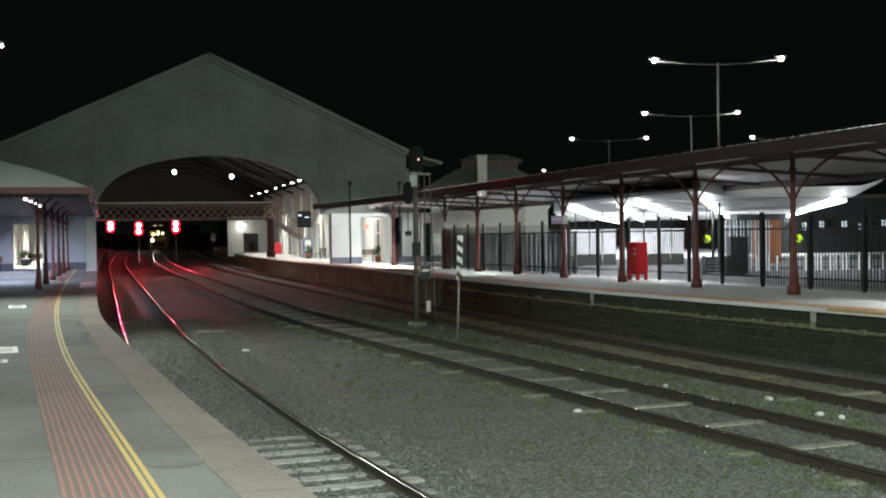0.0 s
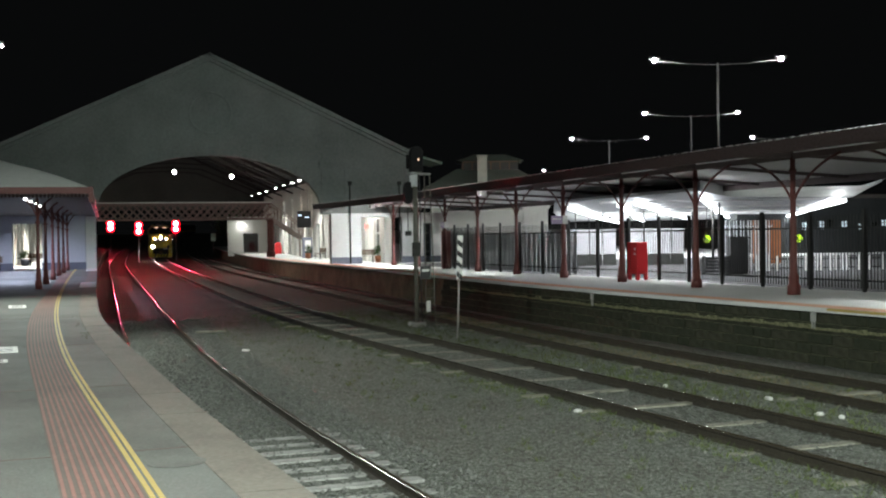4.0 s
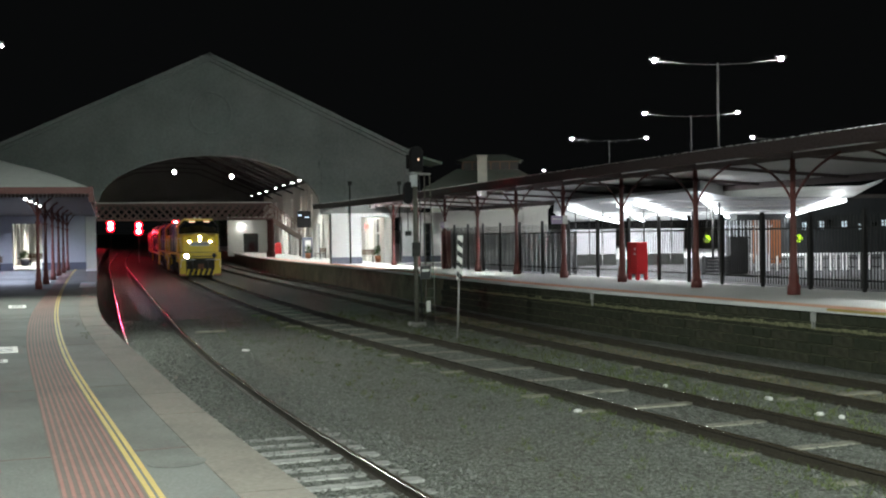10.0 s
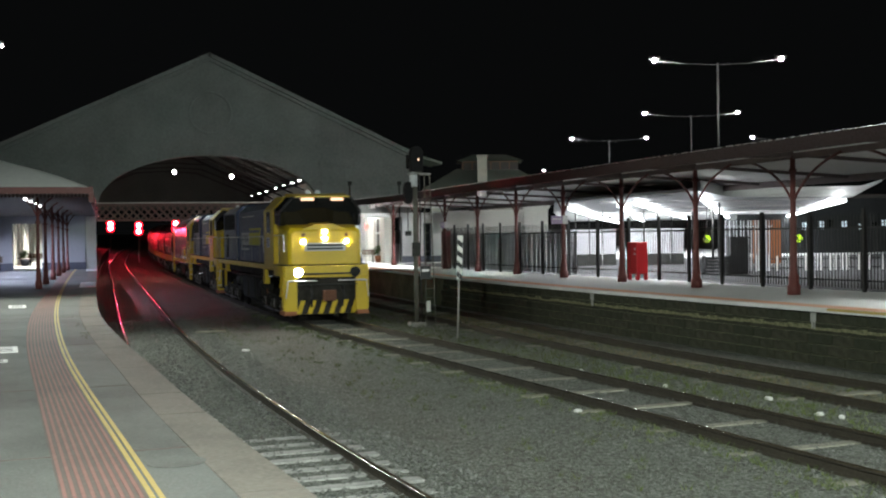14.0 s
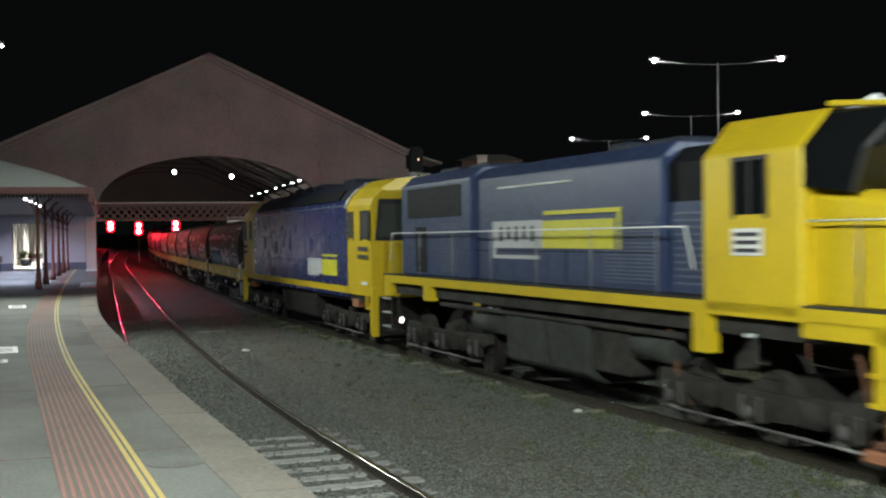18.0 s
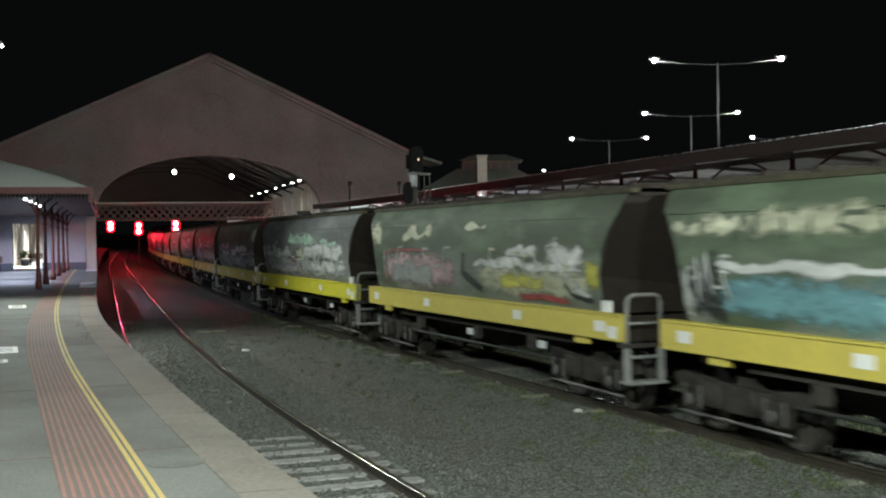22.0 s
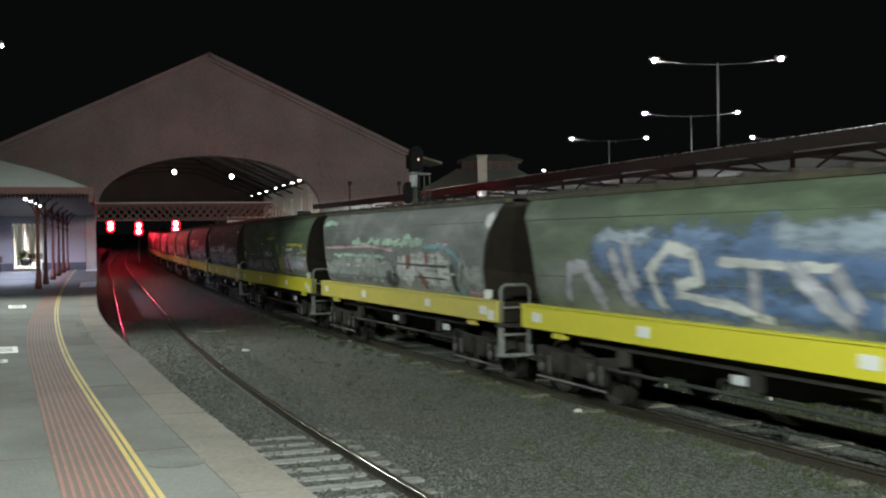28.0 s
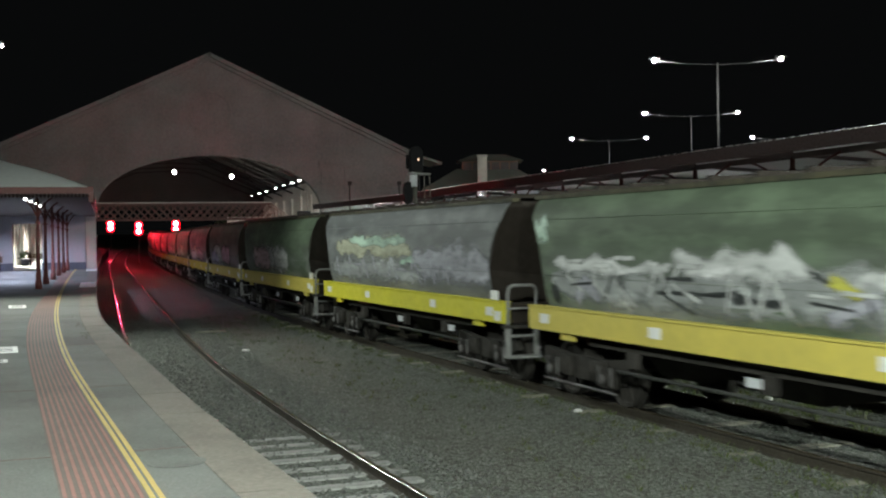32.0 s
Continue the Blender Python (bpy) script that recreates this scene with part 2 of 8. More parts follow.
M["plinth"] = surface("plinth", (0.16, 0.17, 0.22), (0.1, 0.1, 0.13), 0.8)
M["maroon"] = surface("maroon", (0.13, 0.035, 0.03), (0.07, 0.022, 0.02), 0.5, fine=18, coarse=1.2, bump=0.1)
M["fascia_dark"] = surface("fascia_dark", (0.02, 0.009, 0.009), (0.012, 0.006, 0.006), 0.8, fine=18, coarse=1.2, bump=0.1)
M["gutter_steel"] = surface("gutter_steel", (0.3, 0.3, 0.3), (0.12, 0.1, 0.1), 0.28, 0.9, fine=6, coarse=0.5)
M["gloss_maroon"] = surface("gloss_maroon", (0.1, 0.03, 0.028), (0.06, 0.02, 0.02), 0.25, fine=8, coarse=1, bump=0.0, rvar=0.04, specular=1.0)
M["canopy_roof"] = surface("canopy_roof", (0.72, 0.76, 0.73), (0.56, 0.59, 0.57), 0.6, fine=6, coarse=0.4, amount=0.7)
M["soffit"] = surface("soffit", (0.7, 0.7, 0.69), (0.5, 0.5, 0.49), 0.75, fine=8, coarse=0.5)
M["beam_paint"] = surface("beam_paint", (0.13, 0.1, 0.1), (0.08, 0.06, 0.058), 0.6, fine=18, coarse=1.2, bump=0.1)
M["lining"] = surface("lining", (0.8, 0.8, 0.79), (0.62, 0.62, 0.61), 0.75, fine=8, coarse=0.5)
M["shelter_lining"] = surface("shelter_lining", (0.42, 0.43, 0.44), (0.34, 0.35, 0.36), 0.7, fine=8, coarse=0.5)
M["dark_roof"] = surface("dark_roof", (0.07, 0.062, 0.058), (0.04, 0.035, 0.032), 0.7, fine=6, coarse=0.5)
M["slate"] = surface("slate", (0.17, 0.19, 0.16), (0.1, 0.115, 0.095), 0.7, fine=10, coarse=0.6)
M["black_steel"] = surface("black_steel", (0.012, 0.012, 0.012), (0.02, 0.019, 0.018), 0.5, 0.0, fine=20, coarse=2)
M["galvanised"] = surface("galvanised", (0.34, 0.34, 0.33), (0.22, 0.21, 0.2), 0.55, 0.5, fine=15, coarse=2)
M["pale_sheet"] = surface("pale_sheet", (0.6, 0.62, 0.64), (0.36, 0.38, 0.39), 0.6, 0.0, fine=6, coarse=0.8)
M["red_paint"] = surface("red_paint", (0.5, 0.02, 0.025), (0.3, 0.015, 0.018), 0.4, fine=20, coarse=1.5, bump=0.05)
M["lattice"] = surface("lattice", (0.19, 0.12, 0.11), (0.11, 0.07, 0.065), 0.7)
M["stair_paint"] = surface("stair_paint", (0.42, 0.34, 0.31), (0.27, 0.21, 0.19), 0.7, fine=10, coarse=1)
M["white_paint"] = surface("white_paint", (0.78, 0.78, 0.76), (0.55, 0.55, 0.53), 0.6, fine=20, coarse=2)
M["black_paint"] = surface("black_paint", (0.014, 0.014, 0.016), (0.03, 0.03, 0.03), 0.55, fine=20, coarse=2)
M["leaf"] = surface("leaf", (0.06, 0.1, 0.03), (0.03, 0.05, 0.015), 0.8, fine=4, coarse=1, island=0.6)
M["terracotta"] = surface("terracotta", (0.35, 0.14, 0.07), (0.22, 0.09, 0.05), 0.8)
M["brown_wood"] = surface("brown_wood", (0.16, 0.09, 0.05), (0.09, 0.05, 0.03), 0.6)
M["stone_chimney"] = surface("stone_chimney", (0.5, 0.49, 0.42), (0.3, 0.29, 0.25), 0.9, fine=5, coarse=1)
# train paint
M["step_steel"] = surface("step_steel", (0.31, 0.31, 0.3), (0.16, 0.16, 0.155), 0.7, 0.2, fine=12, coarse=3)
M["loco_yellow"] = surface("loco_yellow", (0.66, 0.47, 0.015), (0.42, 0.29, 0.018), 0.38, fine=14, coarse=0.9, amount=0.5, bump=0.04)
M["loco_blue"] = surface("loco_blue", (0.034, 0.051, 0.122), (0.022, 0.032, 0.07), 0.42, fine=10, coarse=0.7, amount=0.5, bump=0.0)
M["deep_blue"] = surface("deep_blue", (0.026, 0.036, 0.118), (0.018, 0.024, 0.074), 0.26, fine=3, coarse=0.4, amount=0.5, bump=0.0, rvar=0.03)
M["roof_dirt"] = surface("roof_dirt", (0.013, 0.017, 0.034), (0.02, 0.021, 0.03), 0.7, fine=8, coarse=0.8, specular=0.2)
M["louvre"] = surface("louvre", (0.008, 0.009, 0.011), (0.016, 0.016, 0.016), 0.7, fine=8, coarse=0.8, specular=0.12)
M["under"] = surface("under", (0.056, 0.051, 0.046), (0.018, 0.017, 0.015), 0.9, 0.0, fine=8, coarse=1.2, amount=0.9, specular=0.15)
M["tank_grey"] = surface("tank_grey", (0.05, 0.052, 0.047), (0.018, 0.019, 0.018), 0.75, fine=6, coarse=0.9, specular=0.2)
M["axle_steel"] = surface("axle_steel", (0.2, 0.19, 0.19), (0.06, 0.055, 0.055), 0.45, 0.5, fine=9, coarse=3)
M["rust"] = surface("rust", (0.16, 0.07, 0.04), (0.08, 0.04, 0.03), 0.85, fine=9, coarse=1.5)
M["sill_yellow"] = surface("sill_yellow", (0.66, 0.6, 0.03), (0.42, 0.39, 0.05), 0.55, fine=7, coarse=0.7, amount=0.7, bump=0.1, vary=(0.6, 0.54, 0.03))
M["sill_ochre"] = surface("sill_ochre", (0.62, 0.5, 0.09), (0.38, 0.32, 0.08), 0.6, fine=7, coarse=0.7, amount=0.7, bump=0.1, vary=(0.54, 0.46, 0.09))
M["grey_letters"] = surface("grey_letters", (0.05, 0.05, 0.06), None, 0.6)
M["window_dark"] = glass("window_dark", (0.008, 0.009, 0.01), 0.08)
M["window_grey"] = glass("window_grey", (0.03, 0.036, 0.03), 0.45)
# lights that glow
M["lamp_white"] = glow("lamp_white", (1.0, 1.0, 0.96), 120)
M["lamp_soft"] = glow("lamp_soft", (0.95, 1.0, 0.97), 14)
M["tube_white"] = glow("tube_white", (0.93, 0.97, 1.0), 6.0)
M["signal_black"] = surface("signal_black", (0.006, 0.006, 0.007), (0.014, 0.013, 0.013), 0.75, fine=20, coarse=2, specular=0.15)
M["mast_steel"] = surface("mast_steel", (0.13, 0.13, 0.11), (0.06, 0.054, 0.042), 0.75, 0.2, fine=12, coarse=2)
M["pole_steel"] = surface("pole_steel", (0.05, 0.05, 0.05), (0.03, 0.03, 0.03), 0.7, 0.1, fine=12, coarse=2)
M["truss"] = surface("truss", (0.03, 0.02, 0.02), (0.02, 0.015, 0.014), 0.7)
M["grass"] = surface("grass", (0.09, 0.13, 0.035), (0.12, 0.11, 0.05), 0.9, fine=6, coarse=0.5, island=0.5)
M["straw"] = surface("straw", (0.3, 0.25, 0.13), (0.16, 0.13, 0.07), 0.9, fine=6, coarse=0.5, island=0.5)
M["sign_green"] = glow("sign_green", (0.55, 0.9, 0.02), 0.9)
M["exit_red"] = glow("exit_red", (1.0, 0.12, 0.1), 2.5)
M["far_light_pane"] = glow("far_light_pane", (0.75, 0.9, 1.0), 0.45)
M["orange_panel"] = surface("orange_panel", (0.26, 0.09, 0.03), (0.14, 0.055, 0.025), 0.7)
M["signal_red"] = glow("signal_red", (1.0, 0.002, 0.01), 9)
M["signal_core"] = glow("signal_core", (1.0, 0.45, 0.5), 14)
M["signal_red_strong"] = glow("signal_red_strong", (1.0, 0.015, 0.04), 30000)
M["signal_green_strong"] = glow("signal_green_strong", (0.12, 1.0, 0.75), 4200)
M["headlight"] = glow("headlight", (1.0, 0.9, 0.72), 110)
M["ditch"] = glow("ditch", (1.0, 0.93, 0.8), 700)
M["number_light"] = glow("number_light", (1.0, 0.62, 0.4), 1.4)
M["number_white"] = glow("number_white", (0.85, 0.92, 1.0), 2.2)
M["step_light"] = glow("step_light", (0.9, 0.95, 1.0), 8)
M["screen"] = glow("screen", (0.6, 0.78, 1.0), 1.3)


def weathered(name, base, shade):
    """Steel hopper side: long streaks of dirt, faint overspray and washed-out old paint, different on each wagon."""
    m = bpy.data.materials.new(name)
    m.use_nodes = True
    t = m.node_tree
    bsdf = t.nodes["Principled BSDF"]
    col = mix(t, base, shade, noise_fac(t, 0.9, 0.35, 0.7, stretch=(0.25, 1, 1.6), seed=37.0))
    col = mix(t, col, tuple(c * 1.7 for c in base), noise_fac(t, 1.5, 0.46, 0.74, 8, stretch=(0.4, 0.1, 1.3), seed=71.0))
    # old paint washed out along the lower half, paled further against shade from high lamps
    sep, tc, band, both = t.nodes.new("ShaderNodeSeparateXYZ"), t.nodes.new("ShaderNodeTexCoord"), t.nodes.new("ShaderNodeMapRange"), t.nodes.new("ShaderNodeMath")
    t.links.new(tc.outputs["Object"], sep.inputs[0])
    t.links.new(sep.outputs["Z"], band.inputs["Value"])
    band.inputs["From Min"].default_value, band.inputs["From Max"].default_value, band.inputs["To Max"].default_value = 2.6, 1.9, 0.75
    both.operation = "MULTIPLY"
    t.links.new(band.outputs[0], both.inputs[0])
    t.links.new(noise_fac(t, 1.0, 0.4, 0.62, 6, stretch=(0.35, 0.1, 1.1), seed=19.0), both.inputs[1])
    col = mix(t, col, (0.25, 0.255, 0.25), both.outputs[0])
    t.links.new(col, bsdf.inputs["Base Color"])
    bsdf.inputs["Roughness"].default_value = 0.68
    bsdf.inputs["Specular IOR Level"].default_value = 0.2
    return m


def sprayed(name, colour):
    """Sprayed paint: patchy tone, breaking up towards the rim of each patch."""
    m = bpy.data.materials.new(name)
    m.use_nodes = True
    t = m.node_tree
    bsdf = t.nodes["Principled BSDF"]
    col = mix(t, colour, tuple(c * 0.45 for c in colour), noise_fac(t, 2.2, 0.4, 0.75, 6, stretch=(0.4, 0.1, 1.3), seed=23.0))
    col = mix(t, col, tuple(min(0.7, c * 1.25 + 0.06) for c in colour), noise_fac(t, 1.6, 0.56, 0.66, 5, stretch=(0.35, 0.1, 1.5), seed=47.0))
    t.links.new(col, bsdf.inputs["Base Color"])
    bsdf.inputs["Roughness"].default_value = 0.6
    rim, ad, fine, ramp = t.nodes.new("ShaderNodeAttribute"), t.nodes.new("ShaderNodeMath"), t.nodes.new("ShaderNodeMath"), t.nodes.new("ShaderNodeMapRange")
    rim.attribute_name = "cover"
    ad.operation = fine.operation = "ADD"
    t.links.new(rim.outputs["Fac"], ad.inputs[0])
    t.links.new(noise_fac(t, 2.4, 0.22, 0.78, 8, stretch=(0.5, 0.1, 1.1), seed=61.0, rough=0.7), ad.inputs[1])
    t.links.new(ad.outputs[0], fine.inputs[0])
    t.links.new(noise_fac(t, 9.0, 0.25, 0.75, 4, stretch=(0.4, 0.1, 0.9), seed=13.0), fine.inputs[1])
    t.links.new(fine.outputs[0], ramp.inputs["Value"])
    ramp.inputs["From Min"].default_value, ramp.inputs["From Max"].default_value, ramp.inputs["To Max"].default_value = 1.0, 1.95, 0.94
    t.links.new(ramp.outputs[0], bsdf.inputs["Alpha"])
    return m


SPRAY = {"cream": (0.46, 0.46, 0.33), "white": (0.6, 0.61, 0.6), "mint": (0.36, 0.5, 0.4), "teal": (0.15, 0.32, 0.36), "blue": (0.1, 0.17, 0.33), "pale_blue": (0.3, 0.36, 0.44), "pink": (0.44, 0.3, 0.32), "red": (0.4, 0.07, 0.08), "grey": (0.33, 0.345, 0.34), "lilac": (0.4, 0.4, 0.45), "yellow": (0.48, 0.46, 0.07), "olive": (0.06, 0.085, 0.055), "black": (0.025, 0.03, 0.03), "brown": (0.22, 0.06, 0.045)}
for k_, c_ in SPRAY.items():
    M["spray_" + k_] = sprayed("spray_" + k_, c_)
M["hopper_green"] = weathered("hopper_green", (0.08, 0.108, 0.07), (0.046, 0.058, 0.04))
M["hopper_grey"] = weathered("hopper_grey", (0.12, 0.125, 0.125), (0.07, 0.075, 0.075))
M["dust"] = surface("dust", (0.045, 0.055, 0.075), (0.03, 0.04, 0.12), 0.6, fine=5, coarse=3, amount=1.6)
M["seam_deep"] = surface("seam_deep", (0.055, 0.07, 0.15), (0.03, 0.04, 0.11), 0.5)
M["seam_blue"] = surface("seam_blue", (0.12, 0.14, 0.2), (0.05, 0.06, 0.12), 0.5)
M["roof_lip"] = surface("roof_lip", (0.07, 0.062, 0.03), (0.02, 0.02, 0.015), 0.85, fine=5, coarse=1.5, amount=1.0)
# Near-black brown also holds the shade of the gaps between wagons.
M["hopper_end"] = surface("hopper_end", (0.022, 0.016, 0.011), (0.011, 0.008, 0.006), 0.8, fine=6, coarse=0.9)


# ---- ground and tracks ----
def lifted(f, d):
    return lambda y: f(y) + d


def ballast_level(y):
    return level(y) - 0.14


g = Geo()
ys = [-1500, -400, -150, -60, -20] + [i * 5.0 for i in range(0, 45)] + [240, 270, 300, 350, 400, 450, 550, 1500]
xs = [-1500, -200, -60, -20, -6] + [i * 2.0 for i in range(-2, 10)] + [22, 40, 80, 200, 1500]
rows = []
for y in ys:
    rows.append([(x, y, ballast_level(y if y < 550 else 550) - 0.02 + (0.02 * noise.noise((x * 0.35, y * 0.35, 0)) if -5 < x < 20 and -1 < y < 230 else 0)) for x in xs])
g.loft(rows, closed=False, caps=False)
solid("ground", g, M["gravel"], "grey gravel and dirt yard ground between the platforms", "ground", kind="structure")


def rail_pieces(track, side, y0, y1):
    """A rail swept along the track: foot, web and head in one mesh, and the bright running face."""
    body, face = Geo(), Geo()
    k = int((y1 - y0) / 1.5) + 1
    rings, tops = [], []
    for i in range(k):
        y = y0 + (y1 - y0) * i / (k - 1)
        x, z = track(y), level(y)
        dx = (track(y + 0.5) - track(y - 0.5))
        nx, ny = 1 / math.hypot(1, dx), -dx / math.hypot(1, dx)
        o = side * 0.835
        prof = [(-0.07, -0.165), (0.07, -0.165), (0.07, -0.15), (0.012, -0.13), (0.012, -0.045), (0.036, -0.035), (0.036, -0.004), (-0.036, -0.004), (-0.036, -0.035), (-0.012, -0.045), (-0.012, -0.13), (-0.07, -0.15)]
        rings.append([(x + nx * (o + a), y + ny * (o + a), z + b) for a, b in prof])
        tops.append([(x + nx * (o + a), y + ny * (o + a), z + b) for a, b in ((-0.034, -0.004), (-0.028, 0.002), (0.028, 0.002), (0.034, -0.004))])
    body.loft(rings)
    face.loft(tops, closed=False, caps=False, smooth=True)
    return body, face


def railway(track, y0, y1, label, sleeper_mat, near, seed, sunk, pitch=0.66, sink=lambda y: 0.0, bare=1):
    th = thing("railway_track", (0, 0, 0), label, "railway track", "railway tracks", "structure")
    for side in (-1, 1):
        body, face = rail_pieces(track, side, y0, y1)
        r = part("rail", body, M["rail_side"], th)
        part("running_surface", face, M["rail_head"], r, "worn bright running surface")
    rnd = random.Random(seed)
    me = Geo().box(-1.3, 1.3, -0.115, 0.115, -0.15, 0).mesh("sleeper", sleeper_mat, 0.012)
    rest = Geo()
    y, n = near[0] - 20, 0
    while y < near[1] + 90:
        n += 1
        x, dx = track(y), track(y + 0.5) - track(y - 0.5)
        m = pose(x + rnd.uniform(-0.05, 0.05), y, level(y) - 0.135 + rnd.uniform(*sunk) - sink(y) - (0.05 if n % bare else 0.0), 0, rnd.uniform(-0.4, 0.4), math.degrees(-math.atan(dx)) + rnd.uniform(-0.8, 0.8))
        if near[0] <= y <= near[1]:
            part("sleeper", me, None, th, at=m)
        else:
            rest.box(-1.3, 1.3, -0.115, 0.115, -0.15, 0, m)
        y += pitch + rnd.uniform(-0.02, 0.02)
    tagged(part("far_sleepers", rest, sleeper_mat, th), kind="stuff")
    return th


railway(track_1, -60, 240, "curved broad-gauge track on concrete sleepers beside the platform", M["concrete"], (7, 40), 1, (-0.014, 0.008), pitch=0.575, sink=lambda y: 0.0 if y < 15 else min(0.07, 0.018 * (y - 15)))
railway(track_2, -60, 450, "broad-gauge through track with sunken timber sleepers", M["timber"], (8, 48), 2, (-0.012, 0.004), bare=3)
railway(track_3, -60, 230, "rusty siding track beside the stone platform wall", M["timber"], (14, 46), 3, (-0.03, 0.002), bare=4)


# ---- platforms ----
g = Geo().strip(lambda y: -40.0, lambda y: edge_left(y) - 0.452, -60, 170, 1.0, lambda y: PLAT + max(0, level(y)) * 0.9, drop=1.4)
solid("platform", g, M["asphalt"], "worn grey asphalt platform surface with patches", "platform", kind="structure")
coping = thing("platform_edge", (0, 0, 0), "weathered concrete coping stones along the curved platform edge", "platform edge", "", "structure")
y = 2.0
rnd = random.Random(11)
while y < 98:
    ln = rnd.choice((1.05, 1.2, 1.5)) if y < 40 else 4.0
    lift = rnd.uniform(0.001, 0.006)
    p = Geo().strip(lambda q: edge_left(q) - 0.448, edge_left, y + 0.006, y + ln - 0.006, 0.5, lambda q: PLAT + lift, drop=0.2)
    part("coping_stone", p, M["coping"], coping)
    y += ln
g = Geo().strip(lambda y: edge_left(y) - 0.5, lambda y: edge_left(y) - 0.1, -60, 170, 2.0, lambda y: PLAT - 0.2 + max(0, level(y)) * 0.9, drop=1.3)
solid("platform_wall", g, M["bluestone"], "dark stone wall below the platform coping", "wall", kind="structure")
g = Geo().strip(lambda y: edge_left(y) - 0.448, edge_left, -60, 1.98, 2.0, lambda y: PLAT, drop=0.2).strip(lambda y: edge_left(y) - 0.448, edge_left, 102, 170, 2.0, lambda y: PLAT + max(0, level(y)) * 0.9, drop=0.2)
solid("platform_edge_far", g, M["coping"], "weathered concrete coping along the far platform edge", "platform edge", kind="structure")

g = Geo().strip(lambda y: -18.0, lambda y: edge_left(y) - 0.55, 71.8, 132, 3.0, lambda y: PLAT + max(0, level(y)) * 0.9 + 0.006, drop=0.05)
solid("shed_paving", g, M["coping_right"], "pale concrete platform paving inside the train shed", "paving", kind="structure")
# tactile band: raised red ribs on a darker base, and two yellow lines beside it
band = thing("tactile_paving", (0, 0, PLAT), "red ribbed tactile paving band along the platform edge", "tactile paving", "", "structure")
tact_l = spline([(-10, 0.95), (0, 0.2), (7.6, -0.35), (9.35, -0.51), (12.9, -0.83), (18.4, -1.31), (24.9, -1.72), (30.1, -1.92), (38, -2.08), (66, -2.72), (110, -3.0)])
yel = spline([(-10, 1.65), (0, 0.92), (7.45, 0.26), (9.7, 0.04), (12.7, -0.26), (16.4, -0.6), (21.5, -0.96), (29.9, -1.38), (38, -1.63), (66.8, -2.12), (110, -2.4)])
part("base_strip", Geo().strip(tact_l, lifted(yel, -0.07), -10, 66, 1.0, lambda y: 0.004, drop=0.02), M["tactile_base"], band)
for i in range(9):
    a, b = (i + 0.3) / 9, (i + 0.7) / 9
    part("rib", Geo().strip(lambda y, a=a: tact_l(y) * (1 - a) + (yel(y) - 0.08) * a, lambda y, b=b: tact_l(y) * (1 - b) + (yel(y) - 0.08) * b, -10, 66, 1.0, lambda y: 0.011, drop=0.012), M["tactile"], band)
for o in (-0.062, -0.005):
    part("yellow_line", Geo().strip(lifted(yel, o), lifted(yel, o + 0.034), -10, 100, 1.0, lambda y: 0.007, drop=0.01), M["yellow_line"], band)
for x, y, w, d in ((-2.4, 30.9, 0.42, 1.3), (-1.62, 18.5, 0.36, 1.0), (-1.58, 16.75, 0.28, 0.4)):
    mk = solid("platform_marking", Geo().box(-w / 2, w / 2, -d / 2, d / 2, 0, 0.006), M["white_mark"], "worn white painted platform marking", "marking", "platform markings", at=pose(x, y, PLAT, 0, 0, 5))
    for k in range(3):
        part("marking_bar", Geo().box(-w * 0.3, w * 0.3, d * (k * 0.25 - 0.3), d * (k * 0.25 - 0.3) + d * 0.09, 0.0065, 0.0085), M["grey_letters"], mk)

for y0, y1, dx in ((42.6, 47.4, 0.6), (66.0, 71.5, 0.62)):
    solid("pale_slab", Geo().strip(lambda q, d=dx: edge_left(q) - d, lambda q: edge_left(q) - 0.03, y0, y1, 1.0, lambda q: PLAT + 0.012, drop=0.016), M["coping_right"], "worn pale concrete slab set in the platform edge", "slab", "platform slabs")

fence_line = spline([(-10, 20.6), (10, 19.9), (26, 19.3), (32, 18.65), (37, 18.5), (43, 17.6), (49, 16.9), (56, 16.6), (64, 16.4)])
# joints and an inspection cover in the asphalt
for y, w_ in ((9.2, 2.6), (13.4, 2.4), (19.0, 2.2), (26.0, 2.0)):
    solid("asphalt_joint", Geo().box(-w_, 0, -0.012, 0.012, 0, 0.004), M["tactile_base"], "dark tarred joint across the platform asphalt", "joint", "asphalt joints", kind="structure", at=pose(edge_left(y) - 0.455, y, PLAT, 0, 0, 4))
solid("inspection_cover", Geo().tube([(0, 0, 0), (0, 0, 0.006)], 0.22, 20), M["asphalt"], "worn round inspection cover set in the asphalt", "cover", at=Matrix.Translation((0.42, 8.6, PLAT)))
# the far platform: paving, pale edge, orange line, stone wall with bluestone courses
g = Geo().strip(lifted(edge_right, 0.3), lambda y: 60.0, -60, 170, 2.0, lambda y: PLAT + max(0, level(y)) * 0.9, drop=1.5)
solid("far_platform", g, M["coping_right"], "pale concrete platform paving under the canopy", "platform", kind="structure")
g = Geo().strip(edge_right, lifted(edge_right, 0.298), -60, 170, 1.5, lambda y: PLAT + 0.003 + max(0, level(y)) * 0.9, drop=0.085)
solid("far_platform_edge", g, M["coping_right"], "pale concrete platform edge", "platform edge", kind="structure")
g = Geo().strip(lifted(edge_right, 0.2), lifted(edge_right, 0.8), -60, 100, 1.5, lambda y: PLAT + 0.007, drop=0.02)
solid("edge_marker", Geo().strip(lifted(edge_right, -0.004), lifted(edge_right, 0.1), 15.2, 20.75, 0.5, lambda y: PLAT + 0.009, drop=0.05), M["yellow_line"], "yellow painted strip along the platform edge", "marking")
